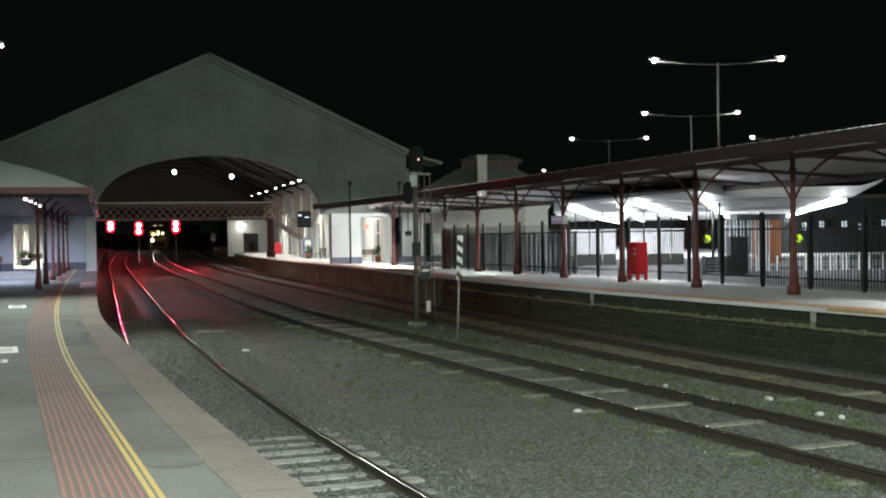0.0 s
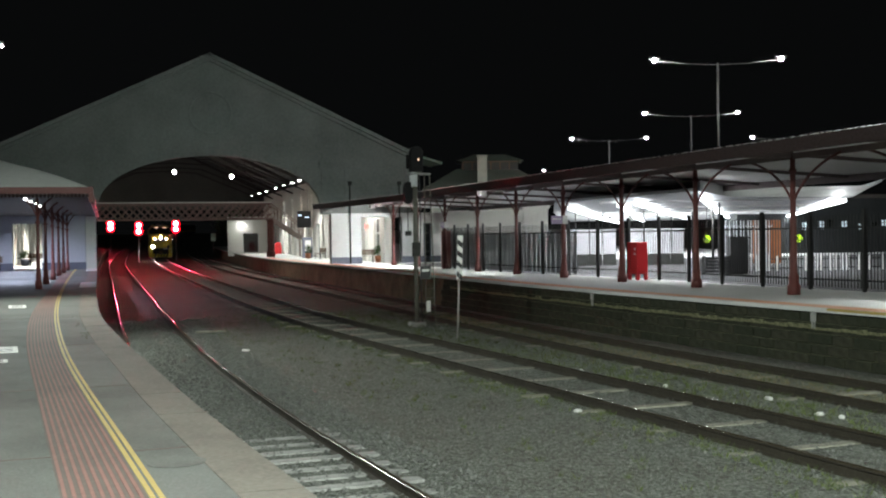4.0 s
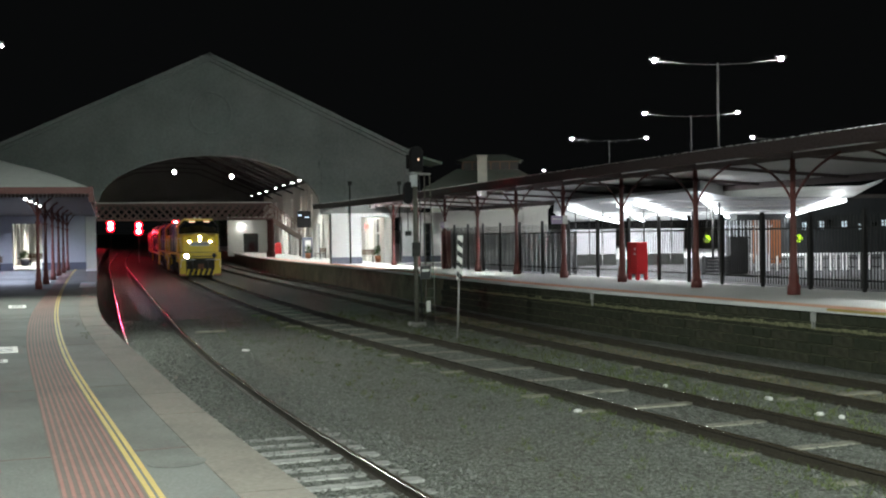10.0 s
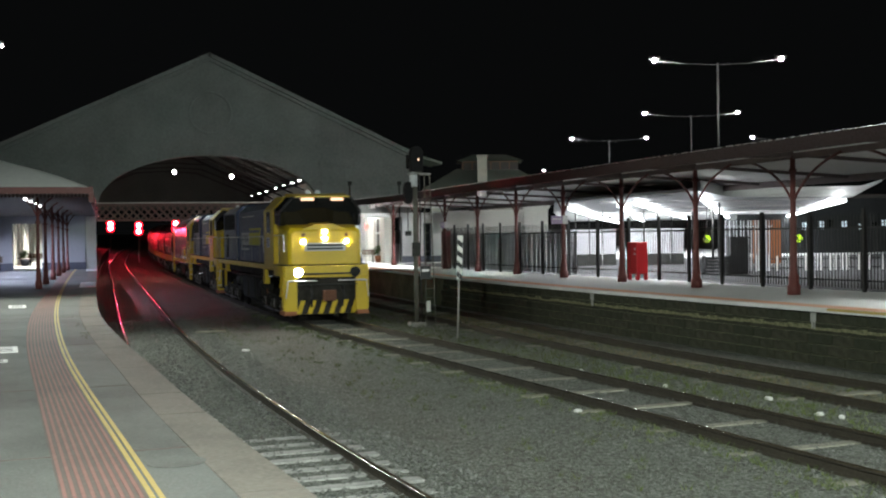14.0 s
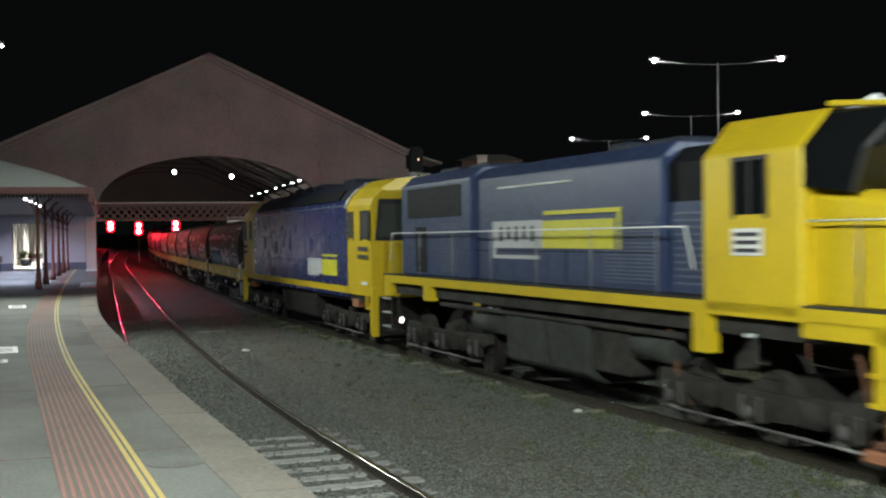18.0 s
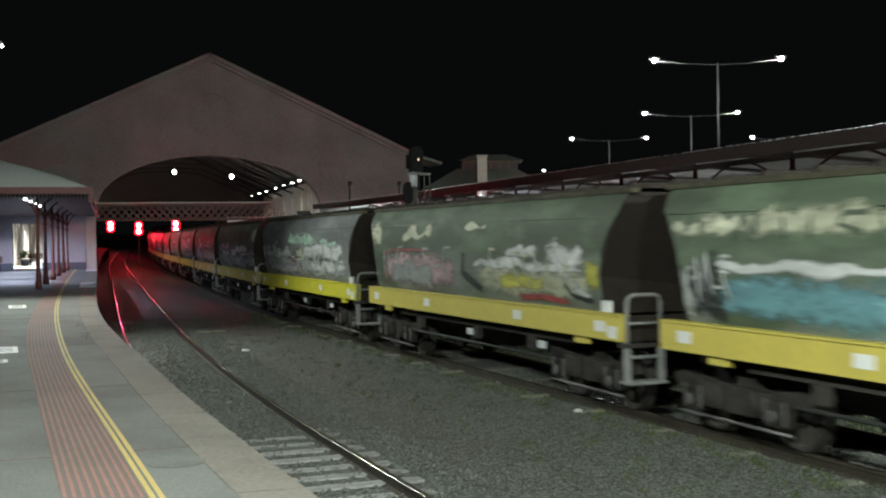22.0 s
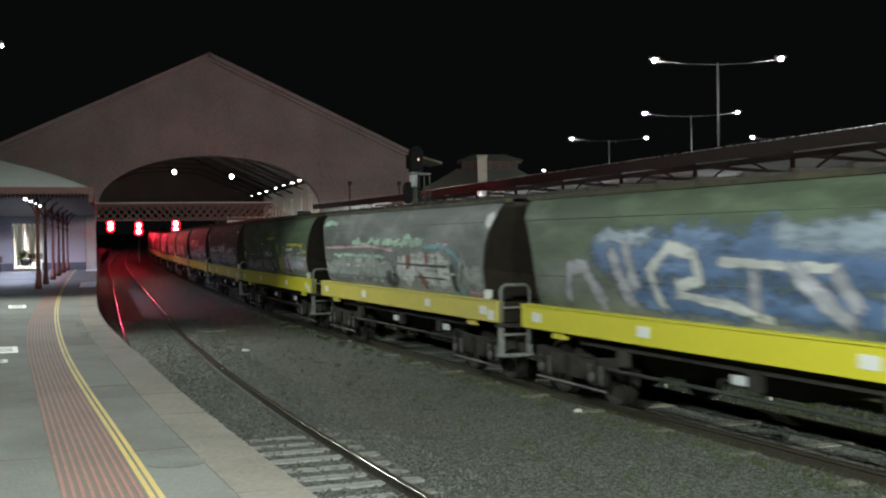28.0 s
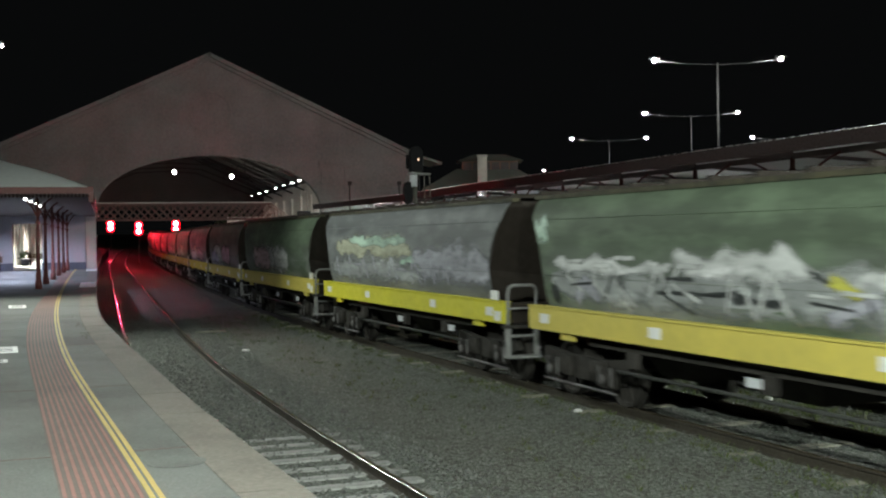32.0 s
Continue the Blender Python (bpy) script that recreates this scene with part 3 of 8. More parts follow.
solid("warning_line", g, M["orange_line"], "faded orange warning line along the platform", "marking", kind="structure")
g = Geo().strip(lambda y: fence_line(y) + 0.4, lambda y: 90.0, -60, 68, 4.0, lambda y: PLAT + 0.006, drop=0.05)
solid("car_park", g, M["car_park"], "dark asphalt car park beyond the fence", "car park", kind="structure")
wall = solid("far_platform_wall", Geo().strip(lifted(edge_right, 0.14), lifted(edge_right, 0.29), -60, 170, 2.0, lambda y: PLAT - 0.084 + max(0, level(y)) * 0.9, drop=1.4), M["mortar"], "dark bluestone platform wall with mortar joints", "wall", kind="structure")
M["mossy"] = surface("mossy", (0.3, 0.29, 0.17), (0.05, 0.055, 0.025), 0.95, fine=7, coarse=1.6, amount=1.3, bump=0.8, depth=0.03)
rnd = random.Random(12)
y = 12.0
while y < 44:
    w = rnd.uniform(0.25, 0.5)
    dx = edge_right(y + 0.5) - edge_right(y - 0.5)
    part("ledge_stone", Geo().box(0, 0.1, 0, w - 0.015, 0, rnd.uniform(0.05, 0.11)), M["mossy"], wall, "", 0.012, at=pose(edge_right(y) + 0.085 - rnd.uniform(0.0, 0.02), y, 0.605 + rnd.uniform(-0.015, 0.015), rnd.uniform(-2, 2), 0, -math.degrees(math.atan(dx))))
    y += w
stone = [Geo().box(0, 0.09, 0, w, 0, 0.22).mesh("stone", M["bluestone"], 0.02) for w in (0.5, 0.62, 0.75)]
rnd = random.Random(5)
n = 0
for c in range(5):
    y = 17.0 + rnd.uniform(0, 0.5)
    while y < 45 and n < 290:
        k = rnd.randrange(3)
        dx = edge_right(y + 0.5) - edge_right(y - 0.5)
        part("stone", stone[k], None, wall, at=pose(edge_right(y) + 0.115 - rnd.uniform(0.0, 0.014), y, -0.18 + 0.232 * c + 0.01, 0, 0, -math.degrees(math.atan(dx))))
        y += (0.5, 0.62, 0.75)[k] + 0.01
        n += 1


# ---- train shed ----
SHED_Y, SHED_X = 71.0, 5.85
shed = thing("train_shed", (SHED_X, SHED_Y, 0), "large rendered train shed with an arched gable front over the tracks", "train shed")


def arch(n=28):
    """The opening's outline, from the left foot over the arch to the right foot."""
    pts = [(-6.85, 0.0), (-6.85, 4.25)]
    for i in range(1, n):
        a = math.pi * (1 - i / n)
        pts.append((6.85 * math.cos(a), 4.25 + 3.68 * math.sin(a) ** 0.85))
    return pts + [(6.85, 4.25), (6.85, 0.0)]


HALF, EAVE, APEX = 12.7, 8.1, 14.05
# gable wall round the arch, piers and lintels below it
w = Geo()
ar = arch()
top = lambda x: APEX - (APEX - EAVE) * abs(x) / HALF
xs_w = [(-HALF, 4.25), (-10.0, 4.25), (-8.4, 4.25)] + [p for p in ar[1:-1]] + [(8.4, 4.25), (10.0, 4.25), (HALF, 4.25)]
w.loft([[(x, 0, z), (x, 0, top(x)), (x, 0.6, top(x)), (x, 0.6, z)] for x, z in xs_w])
part("gable_wall", w, M["plaster"], shed, "grey rendered gable wall with a wide arch")
for x0, x1, z0 in ((7.45, 9.4, PLAT), (9.4, 12.1, PLAT + 2.95), (12.1, 15.5, PLAT), (-9.9, -7.45, PLAT), (-11.57, -9.9, PLAT + 2.75), (-16, -11.57, PLAT)):
    part("pier" if z0 == PLAT else "lintel", Geo().box(x0, x1, 0.004, 0.6, z0 - (0.5 if z0 == PLAT else 0), 4.248), M["plaster"], shed)
for s in (-1, 1):
    part("rake_coping", Geo().bar((s * -0.1, 0.25, APEX + 0.12), (s * (HALF + 0.25), 0.25, EAVE - 0.02), 0.95, 0.24), M["plaster"], shed)
    part("rake_moulding", Geo().bar((0, -0.1, APEX - 0.22), (s * (HALF), -0.1, EAVE - 0.2), 0.22, 0.16), M["plaster"], shed)
    a, b = sorted((s * 6.7, s * HALF))
    part("cornice", Geo().box(a, b, -0.3, 0.0, 7.38, 7.56).box(a, b, -0.16, 0.0, 7.2, 7.38), M["plaster"], shed)
    part("string_course", Geo().box(a, b, -0.08, 0.0, 6.1, 6.22), M["plaster"], shed)
    for x in (s * 7.0, s * 8.5, s * 12.45):
        part("pilaster", Geo().box(x - 0.14, x + 0.14, -0.09, 0, 4.35, 7.2), M["plaster"], shed)
ring = Geo()
ring.loft([[(r * math.cos(2 * math.pi * i / 32), y, 10.55 + r * math.sin(2 * math.pi * i / 32)) for i in range(32)] for r, y in ((1.2, 0), (1.22, -0.035), (1.33, -0.035), (1.35, 0))], caps=False)
part("roundel", ring, M["plaster"], shed, "raised circular moulding")
am = Geo()
am.loft([[(x, 0, z), (x, -0.1, z), (x * 1.05, -0.1, z + 0.3), (x * 1.05, 0, z + 0.3)] for x, z in ar[1:-1]])
part("archivolt", am, M["plaster"], shed)
part("arch_jamb", Geo().box(-7.45, -6.86, 0.08, 0.75, PLAT - 0.4, 4.245), M["white_wall"], shed, "white painted arch jamb")
# lower wall paint on the piers, blue-white below, with plinths
for x0, x1 in ((7.47, 9.4), (12.1, 15.4), (-9.9, -7.47), (-16, -11.57)):
    part("pier_dado", Geo().box(x0, x1, -0.02, 0.0, PLAT, 4.3), M["pier_white"] if x0 > 0 else M["blue_wall"], shed, "pale painted pier")
    part("plinth", Geo().box(x0 - 0.03, x1 + 0.03, -0.06, 0.0, PLAT, PLAT + 0.42), M["plinth"], shed)
for x0, x1, z0 in ((9.4, 12.1, PLAT + 2.95), (-11.57, -9.9, PLAT + 2.75)):
    part("pier_dado", Geo().box(x0, x1, -0.02, 0.0, z0, 4.3), M["pier_white"] if x0 > 0 else M["blue_wall"], shed)
part("side_roof", Geo().bar((HALF + 0.1, 1.0, EAVE - 0.05), (HALF + 2.0, 1.0, EAVE - 0.6), 3.0, 0.14), M["slate"], shed, "low lean-to roof")
# roof and side walls behind the gable
SHED_L = 62.0
for s in (-1, 1):
    part("roof_slope", Geo().prism([(s * 0, 0.6, APEX - 0.1), (s * HALF, 0.6, EAVE - 0.1), (s * HALF, 0.6, EAVE - 0.35), (s * 0, 0.6, APEX - 0.35)], (0, SHED_L, 0)), M["dark_roof"], shed, "dark iron roof")
    for k in range(9):
        y = 4 + k * 7.2
        part("roof_truss", Geo().bar((0, y, APEX - 0.5), (s * (HALF - 0.3), y, EAVE - 0.5), 0.16, 0.3).bar((s * 3.4, y, 10.4), (s * 11.6, y, 7.0), 0.1, 0.16).bar((s * 3.4, y, 10.4), (0, y, 10.6), 0.1, 0.14).bar((s * 6.5, y, 9.2), (s * 6.5, y, 10.6), 0.08, 0.08), M["truss"], shed)
part("end_screen", Geo().prism([(-HALF, SHED_L, 6.3), (HALF, SHED_L, 6.3), (HALF, SHED_L, EAVE - 0.2), (0, SHED_L, APEX - 0.3), (-HALF, SHED_L, EAVE - 0.2)], (0, 0.3, 0)), M["dark_roof"], shed, "dark boarded end screen above the tracks")
# left and right long walls with white pilasters and dark windows
for s, x in ((1, 11.15), (-1, -12.4)):
    bays = 11
    for k in range(bays):
        y0 = 0.62 + k * SHED_L / bays
        y1 = y0 + SHED_L / bays
        wm = M["white_wall"]
        x0, x1 = (x, x + 0.4) if s > 0 else (x - 0.4, x)
        yo0, yo1 = y0 + 1.9, y0 + 3.5
        part("wall_bay", Geo().box(x0, x1, y0, yo0, PLAT - 0.3, EAVE - 0.3).box(x0, x1, yo1, y1, PLAT - 0.3, EAVE - 0.3).box(x0, x1, yo0, yo1, PLAT + 2.9, EAVE - 0.3).box(x0, x1, yo0, yo1, PLAT - 0.3, PLAT + 0.1), wm, shed, "white painted wall bay")
        xi = x - 0.14 if s > 0 else x
        part("wall_pilaster", Geo().box(xi, xi + 0.14, y0 - 0.25, y0 + 0.25, PLAT, 6.6).box(xi - 0.05, xi + 0.19, y0 - 0.32, y0 + 0.32, 6.4, 6.6), wm, shed)
        part("window_pane", Geo().box(x + s * 0.2 - 0.02, x + s * 0.2 + 0.02, yo0, yo1, PLAT + 0.1, PLAT + 2.9), M["window_dark"], shed, "dark tall window")
        part("window_frame", Geo().box(x + s * 0.15 - 0.03, x + s * 0.15 + 0.03, yo0, yo0 + 0.1, PLAT + 0.1, PLAT + 2.9).box(x + s * 0.15 - 0.03, x + s * 0.15 + 0.03, yo1 - 0.1, yo1, PLAT + 0.1, PLAT + 2.9).box(x + s * 0.15 - 0.03, x + s * 0.15 + 0.03, yo0, yo1, PLAT + 1.9, PLAT + 2.0), M["white_paint"], shed)
# cross wall at the far end of the platform building, with a dark doorway
cw = Geo()
for x0, x1, z0, z1 in ((6.55, 8.3, PLAT - 0.3, 5.3), (8.3, 10.0, PLAT + 2.3, 5.3), (10.0, 11.15, PLAT - 0.3, 5.3)):
    cw.box(x0, x1, 58.5, 58.9, z0 + 0.05, z1)
part("cross_wall", cw, M["white_wall"], shed, "white wall with a wide dark doorway")
part("cross_door", Geo().box(8.3, 10.0, 58.72, 58.8, PLAT, PLAT + 2.3), M["window_dark"], shed, "dark glazed doorway")
# the shed lamps
def ball(r, n=12):
    return Geo().loft([[(r * math.sin(a) * math.cos(2 * math.pi * k / n), r * math.sin(a) * math.sin(2 * math.pi * k / n), -r * math.cos(a)) for k in range(n)] for a in (0.2, 0.6, 1.1, 1.57, 2.1, 2.6, 2.95)], smooth=True)


for x, y, z, big in ((-5.55, 14.0, 7.35, 0), (-1.5, 14.0, 7.72, 1), (2.65, 14.0, 7.42, 1)):
    l = thing("hanging_lamp", (SHED_X + x, SHED_Y + y, z), "round white lamp hanging from the shed roof", "lamp", "shed lamps")
    part("rod", Geo().tube([(0, 0, 0.25), (0, 0, top(x) - z - 0.6)], 0.02, 6), M["truss"], l)
    part("cap", Geo().tube([(0, 0, 0.16), (0, 0, 0.3)], 0.12, 12, 0.05), M["truss"], l)
    part("bulb", ball(0.125 if big else 0.08, 20), M["lamp_white"], l)
    point("shed_lamp_light", (SHED_X + x, SHED_Y + y, z - 0.55), 200 if big else 95, COOL, 0.1)
for k, px in enumerate((90.0, 94.0, 98.6, 104.0, 110.6, 116.0, 122.5)):
    l = thing("wall_lamp", (SHED_X + 8.5, px, 7.35), "small white lamp under the shed roof edge", "lamp", "shed lamps")
    part("shade", Geo().tube([(0, 0, 0.06), (0, 0, 0.22)], 0.16, 12, 0.06), M["truss"], l)
    part("bulb", Geo().tube([(0, 0, 0.0), (0, 0, 0.04)], 0.13, 14), M["lamp_soft"], l)
    part("rod", Geo().tube([(0, 0, 0.2), (0, 0, 1.7)], 0.015, 6), M["truss"], l)
for y in (76, 85, 95, 105, 116):
    flood("platform_row_light", (SHED_X + 8.6, y, 6.7), (SHED_X + 9.3, y, 0), 170 if y == 76 else 290, (0.97, 1.0, 0.96), 0.12, 115)
# Floods added without fixtures to brighten the side platform inside the shed.
for y in (80, 92, 108, 122):
    flood("left_platform_light", (-4.6, y, 3.9), (-6.6, y - 0.4, 0), 330, (1.0, 0.98, 0.9), 0.12, 125)


# ---- the train ----
def along():
    """Arc length table of the through track, from y = 0, negative behind the camera."""
    ys_ = np.arange(-190, 640, 0.5)
    pts = np.array([(track_2(y), y, level(y)) for y in ys_])
    d = np.concatenate([[0], np.cumsum(np.sqrt((np.diff(pts, axis=0) ** 2).sum(1)))])
    d -= np.interp(0.0, ys_, d)
    return d, pts


ARC, ARC_PTS = along()


def on_track(s):
    return Vector([float(np.interp(s, ARC, ARC_PTS[:, i])) for i in range(3)])


# how far the leading buffer still has to go, by the second
ahead = spline([(0, 191.3), (6, 125), (12, 58.7), (14.5, 31.1), (17, 3.5), (19, -18.6), (20.7, -37.3), (23, -61.3), (24, -71.5), (28, -112.1), (29.4, -126.22), (32, -151.7)])


def vehicle_pose(t, front, length, pivot):
    """Pose of a vehicle whose front is that far behind the leading end: it sits on two pivots on the curve."""
    c = ahead(t) + front + length / 2
    a, b = on_track(c - pivot), on_track(c + pivot)
    x = (a - b).normalized()
    y = Vector((0, 0, 1)).cross(x).normalized()
    z = x.cross(y)
    o = (a + b) / 2
    return Matrix(((x.x, y.x, z.x, o.x), (x.y, y.y, z.y, o.y), (x.z, y.z, z.z, o.z), (0, 0, 0, 1)))


def wheelset(parent, x, r=0.47):
    """Two flanged wheels with pierced discs on an axle, about its own centre."""
    w = Geo()
    for s in (-1, 1):
        n = 18
        prof = [(r, 0.77), (r, 0.9), (r - 0.07, 0.9), (r - 0.09, 0.86), (0.16, 0.84), (0.14, 0.92), (0.02, 0.92)]
        w.loft([[(q * math.cos(2 * math.pi * k / n), s * y, q * math.sin(2 * math.pi * k / n)) for k in range(n)] for q, y in prof], caps=False)
        w.tube([(0, s * 0.74, 0), (0, s * 0.775, 0)], r + 0.025, 18)
        for k in range(4):
            w.bar((0.17 * math.cos(k * 1.571), s * 0.865, 0.17 * math.sin(k * 1.571)), (0.37 * math.cos(k * 1.571), s * 0.875, 0.37 * math.sin(k * 1.571)), 0.05, 0.03, (0, 1, 0))
    w.tube([(0, -0.77, 0), (0, 0.77, 0)], 0.08, 8)
    part("wheelset", w, M["under"], parent, at=Matrix.Translation((x, 0, r)))


def bogie(parent, x, axles, gap):
    b = new("bogie")
    b.empty_display_size = 0.2
    b.parent = parent
    b.location = (x, 0, 0)
    half = gap * (axles - 1) / 2
    f = Geo()
    for s in (-1, 1):
        f.prism([(-half - 0.55, s * 1.02, 0.62), (-half - 0.5, s * 1.02, 0.8), (-0.5, s * 1.02, 0.72), (0.5, s * 1.02, 0.72), (half + 0.5, s * 1.02, 0.8), (half + 0.55, s * 1.02, 0.62), (half + 0.2, s * 1.02, 0.5), (0.4, s * 1.02, 0.36), (-0.4, s * 1.02, 0.36), (-half - 0.2, s * 1.02, 0.5)], (0, s * 0.12, 0))
        for i in range(axles):
            xx = -half + i * gap
            f.box(xx - 0.16, xx + 0.16, min(s * 1.1, s * 1.26), max(s * 1.1, s * 1.26), 0.33, 0.62)
            f.tube([(xx, s * 1.26, 0.47), (xx, s * 1.32, 0.47)], 0.11, 10)
        for xx in np.linspace(-half * 0.6, half * 0.6, 2):
            for q in (-0.12, 0.02, 0.16):
                f.tube([(xx + q, s * 1.19, 0.4), (xx + q, s * 1.19, 0.72)], 0.07, 8)
    f.box(-0.25, 0.25, -1.0, 1.0, 0.5, 0.85)
    part("bogie_frame", f, M["under"], b)
    for s in (-1, 1):
        for i in range(axles):
            xx = -half + i * gap
            # Pale caps are added to draw glints on the dark bogie.
            part("axle_cap", Geo().tube([(xx, s * 1.32, 0.47), (xx, s * 1.345, 0.47)], 0.085, 10, 0.06), M["axle_steel"], b, "worn pale steel axle cap that draws a glint")
            for q in (-0.178, 0.178):
                part("wear_plate", Geo().box(xx + q - 0.012, xx + q + 0.012, min(s * 1.24, s * 1.28), max(s * 1.24, s * 1.28), 0.36, 0.66), M["axle_steel"], b)
        part("brake_rod", Geo().tube([(-half - 0.3, s * 1.24, 0.28), (half + 0.3, s * 1.24, 0.26)], 0.022, 6), M["axle_steel"], b)
    for i in range(axles):
        wheelset(b, -half + i * gap)
    return b


def handrail(parent, pts, posts, z0, mat, r=0.015):
    part("handrail", Geo().tube(pts, r, 6), mat, parent, "white handrail")
    for x, y, zt in posts:
        part("handrail_post", Geo().tube([(x, y, z0), (x, y, zt)], r * 0.75, 6), M["galvanised"], parent)


def loco_a(name, label, lit):
    """Hood-type diesel: wide nose, raised yellow cab, long blue hood with walkways."""
    L = 17.0
    h = L / 2
    e = thing(name, (0, 0, 0), label, "locomotive", "locomotives")
    X = lambda u: h - u
    Y, B = M["loco_yellow"], M["loco_blue"]
    part("underframe", Geo().box(X(16.9), X(0.2), -1.3, 1.3, 1.42, 1.66), M["under"], e)
    for s in (-1, 1):
        part("side_sill", Geo().box(X(16.8), X(0.25), min(s * 1.3, s * 1.43), max(s * 1.3, s * 1.43), 1.67, 1.84), Y, e, "yellow side sill")
    part("walkway", Geo().box(X(16.9), X(0.25), -1.42, 1.42, 1.84, 1.87), M["under"], e)
    # nose and cab
    nose = Geo()
    rings = []
    for u, w_, zt in ((0.35, 1.12, 2.98), (0.42, 1.22, 3.08), (1.2, 1.26, 3.2), (1.95, 1.26, 3.25)):
        rings.append([(X(u), -w_, 1.87), (X(u), -w_, zt - 0.12), (X(u), -w_ + 0.12, zt), (X(u), w_ - 0.12, zt), (X(u), w_, zt - 0.12), (X(u), w_, 1.87)])
    nose.loft(rings)
    part("nose", nose, Y, e, "yellow nose", 0.02)
    cab = Geo()
    sec = lambda u, w_, zs, zr, wr: [(X(u), -w_, 1.7), (X(u), -w_, zs), (X(u), -wr, zr), (X(u), wr, zr), (X(u), w_, zs), (X(u), w_, 1.7)]
    cab.loft([sec(1.9, 1.43, 3.72, 4.18, 1.0), sec(3.85, 1.43, 3.72, 4.2, 1.0)])
    part("cab", cab, Y, e, "yellow driver's cab", 0.03)
    hood_over = Geo().loft([[(X(1.9), -1.4, 3.25), (X(1.9), -1.4, 3.72), (X(1.9), -0.98, 4.16), (X(1.9), 0.98, 4.16), (X(1.9), 1.4, 3.72), (X(1.9), 1.4, 3.25)],
                            [(X(1.15), -1.33, 3.16), (X(0.95), -1.33, 3.62), (X(0.75), -0.95, 4.08), (X(0.75), 0.95, 4.08), (X(0.95), 1.33, 3.62), (X(1.15), 1.33, 3.16)]])
    part("windscreen_block", hood_over, M["window_dark"], e, "black raked windscreen")
    part("brow", Geo().prism([(X(0.62), -0.92, 4.08), (X(0.62), 0.92, 4.08), (X(1.9), 1.02, 4.2), (X(1.9), -1.02, 4.2)], (0, 0, 0.06)), Y, e)
    for s in (-1, 1):
        part("pillar", Geo().bar((X(1.12), s * 1.36, 3.16), (X(0.92), s * 1.36, 3.64), 0.05, 0.05).bar((X(0.92), s * 1.36, 3.64), (X(0.7), s * 0.97, 4.1), 0.05, 0.06), M["black_paint"], e)
        part("number_box", Geo().box(X(0.72), X(0.6), s * 0.5 - 0.2, s * 0.5 + 0.2, 3.98, 4.07), M["number_light"], e, "lit number box")
        yw = s * 1.435
        wn = part("cab_window", Geo().box(X(3.15), X(2.55), min(yw, yw - s * 0.02), max(yw, yw - s * 0.02), 2.95, 3.62), M["window_dark"], e, "dark side window")
        part("window_frame", Geo().box(X(3.2), X(3.15), yw - 0.012, yw + 0.012, 2.9, 3.67).box(X(2.55), X(2.5), yw - 0.012, yw + 0.012, 2.9, 3.67).box(X(2.87), X(2.83), yw - 0.012, yw + 0.012, 2.95, 3.62).box(X(3.15), X(2.55), yw - 0.012, yw + 0.012, 3.62, 3.67), M["black_steel"], wn)
        pl = part("number_plate", Geo().box(X(3.2), X(2.6), min(yw, yw + s * 0.012), max(yw, yw + s * 0.012), 2.44, 2.78), M["white_paint"], e, "white plate with dark bars")
        for zz in (2.48, 2.58, 2.68):
            part("plate_bar", Geo().box(X(3.14), X(2.66), min(yw, yw + s * 0.02), max(yw, yw + s * 0.02), zz, zz + 0.05), M["grey_letters"], pl)
    # hood with radiator section, louvres, roof gear
    hp = lambda w_, zt: [(-w_, 1.87), (-w_, zt - 0.25), (-w_ + 0.28, zt), (w_ - 0.28, zt), (w_, zt - 0.25), (w_, 1.87)]
    part("hood", Geo().loft([[(X(u), a, b) for a, b in hp(w_, z)] for u, w_, z in ((3.85, 1.0, 3.98), (5.3, 1.0, 3.98))]), M["louvre"], e, "dark central air intake section")
    part("hood_base", Geo().box(X(5.29), X(3.86), -1.03, 1.03, 1.88, 3.18), B, e, "blue lower hood")
    for s in (-1, 1):
        for k in range(11):
            part("grille_bar", Geo().box(X(5.1), X(4.0), min(s * 1.03, s * 1.05), max(s * 1.03, s * 1.05), 2.0 + k * 0.1, 2.03 + k * 0.1), M["seam_blue"], e)
        part("corner_post", Geo().box(X(0.52), X(0.2), min(s * 1.2, s * 1.42), max(s * 1.2, s * 1.42), 0.38, 0.86), Y, e)
        # Salmon colour stands for rust under the glow of a low lamp.
        part("pilot_foot", Geo().box(X(0.95), X(0.12), min(s * 1.0, s * 1.42), max(s * 1.0, s * 1.42), 0.22, 0.36), M["terracotta"], e, "rusty pilot foot, lamp glow in its salmon red", 0.02)
    part("engine_hood", Geo().loft([[(X(u), a, b) for a, b in hp(w_, z)] for u, w_, z in ((5.3, 1.12, 4.08), (12.0, 1.12, 4.08))]), B, e, "blue engine hood", 0.02)
    part("radiator_hood", Geo().loft([[(X(u), a, b) for a, b in hp(w_, z)] for u, w_, z in ((12.0, 1.24, 4.14), (16.05, 1.24, 4.12))]), B, e, "blue flared radiator hood", 0.03)
    for s in (-1, 1):
        part("radiator_grille", Geo().box(X(15.6), X(12.5), min(s * 1.24, s * 1.26), max(s * 1.24, s * 1.26), 3.15, 3.8), M["louvre"], e, "black radiator grille")
        for k in range(9):
            part("hood_door", Geo().box(X(6.0 + k * 0.7), X(5.4 + k * 0.7), min(s * 1.12, s * 1.135), max(s * 1.12, s * 1.135), 1.95, 3.0), B, e)
        for k in range(16):
            part("louvre_bar", Geo().box(X(6.9), X(5.45), min(s * 1.135, s * 1.15), max(s * 1.135, s * 1.15), 1.98 + k * 0.06, 2.0 + k * 0.06), M["seam_blue"], e)
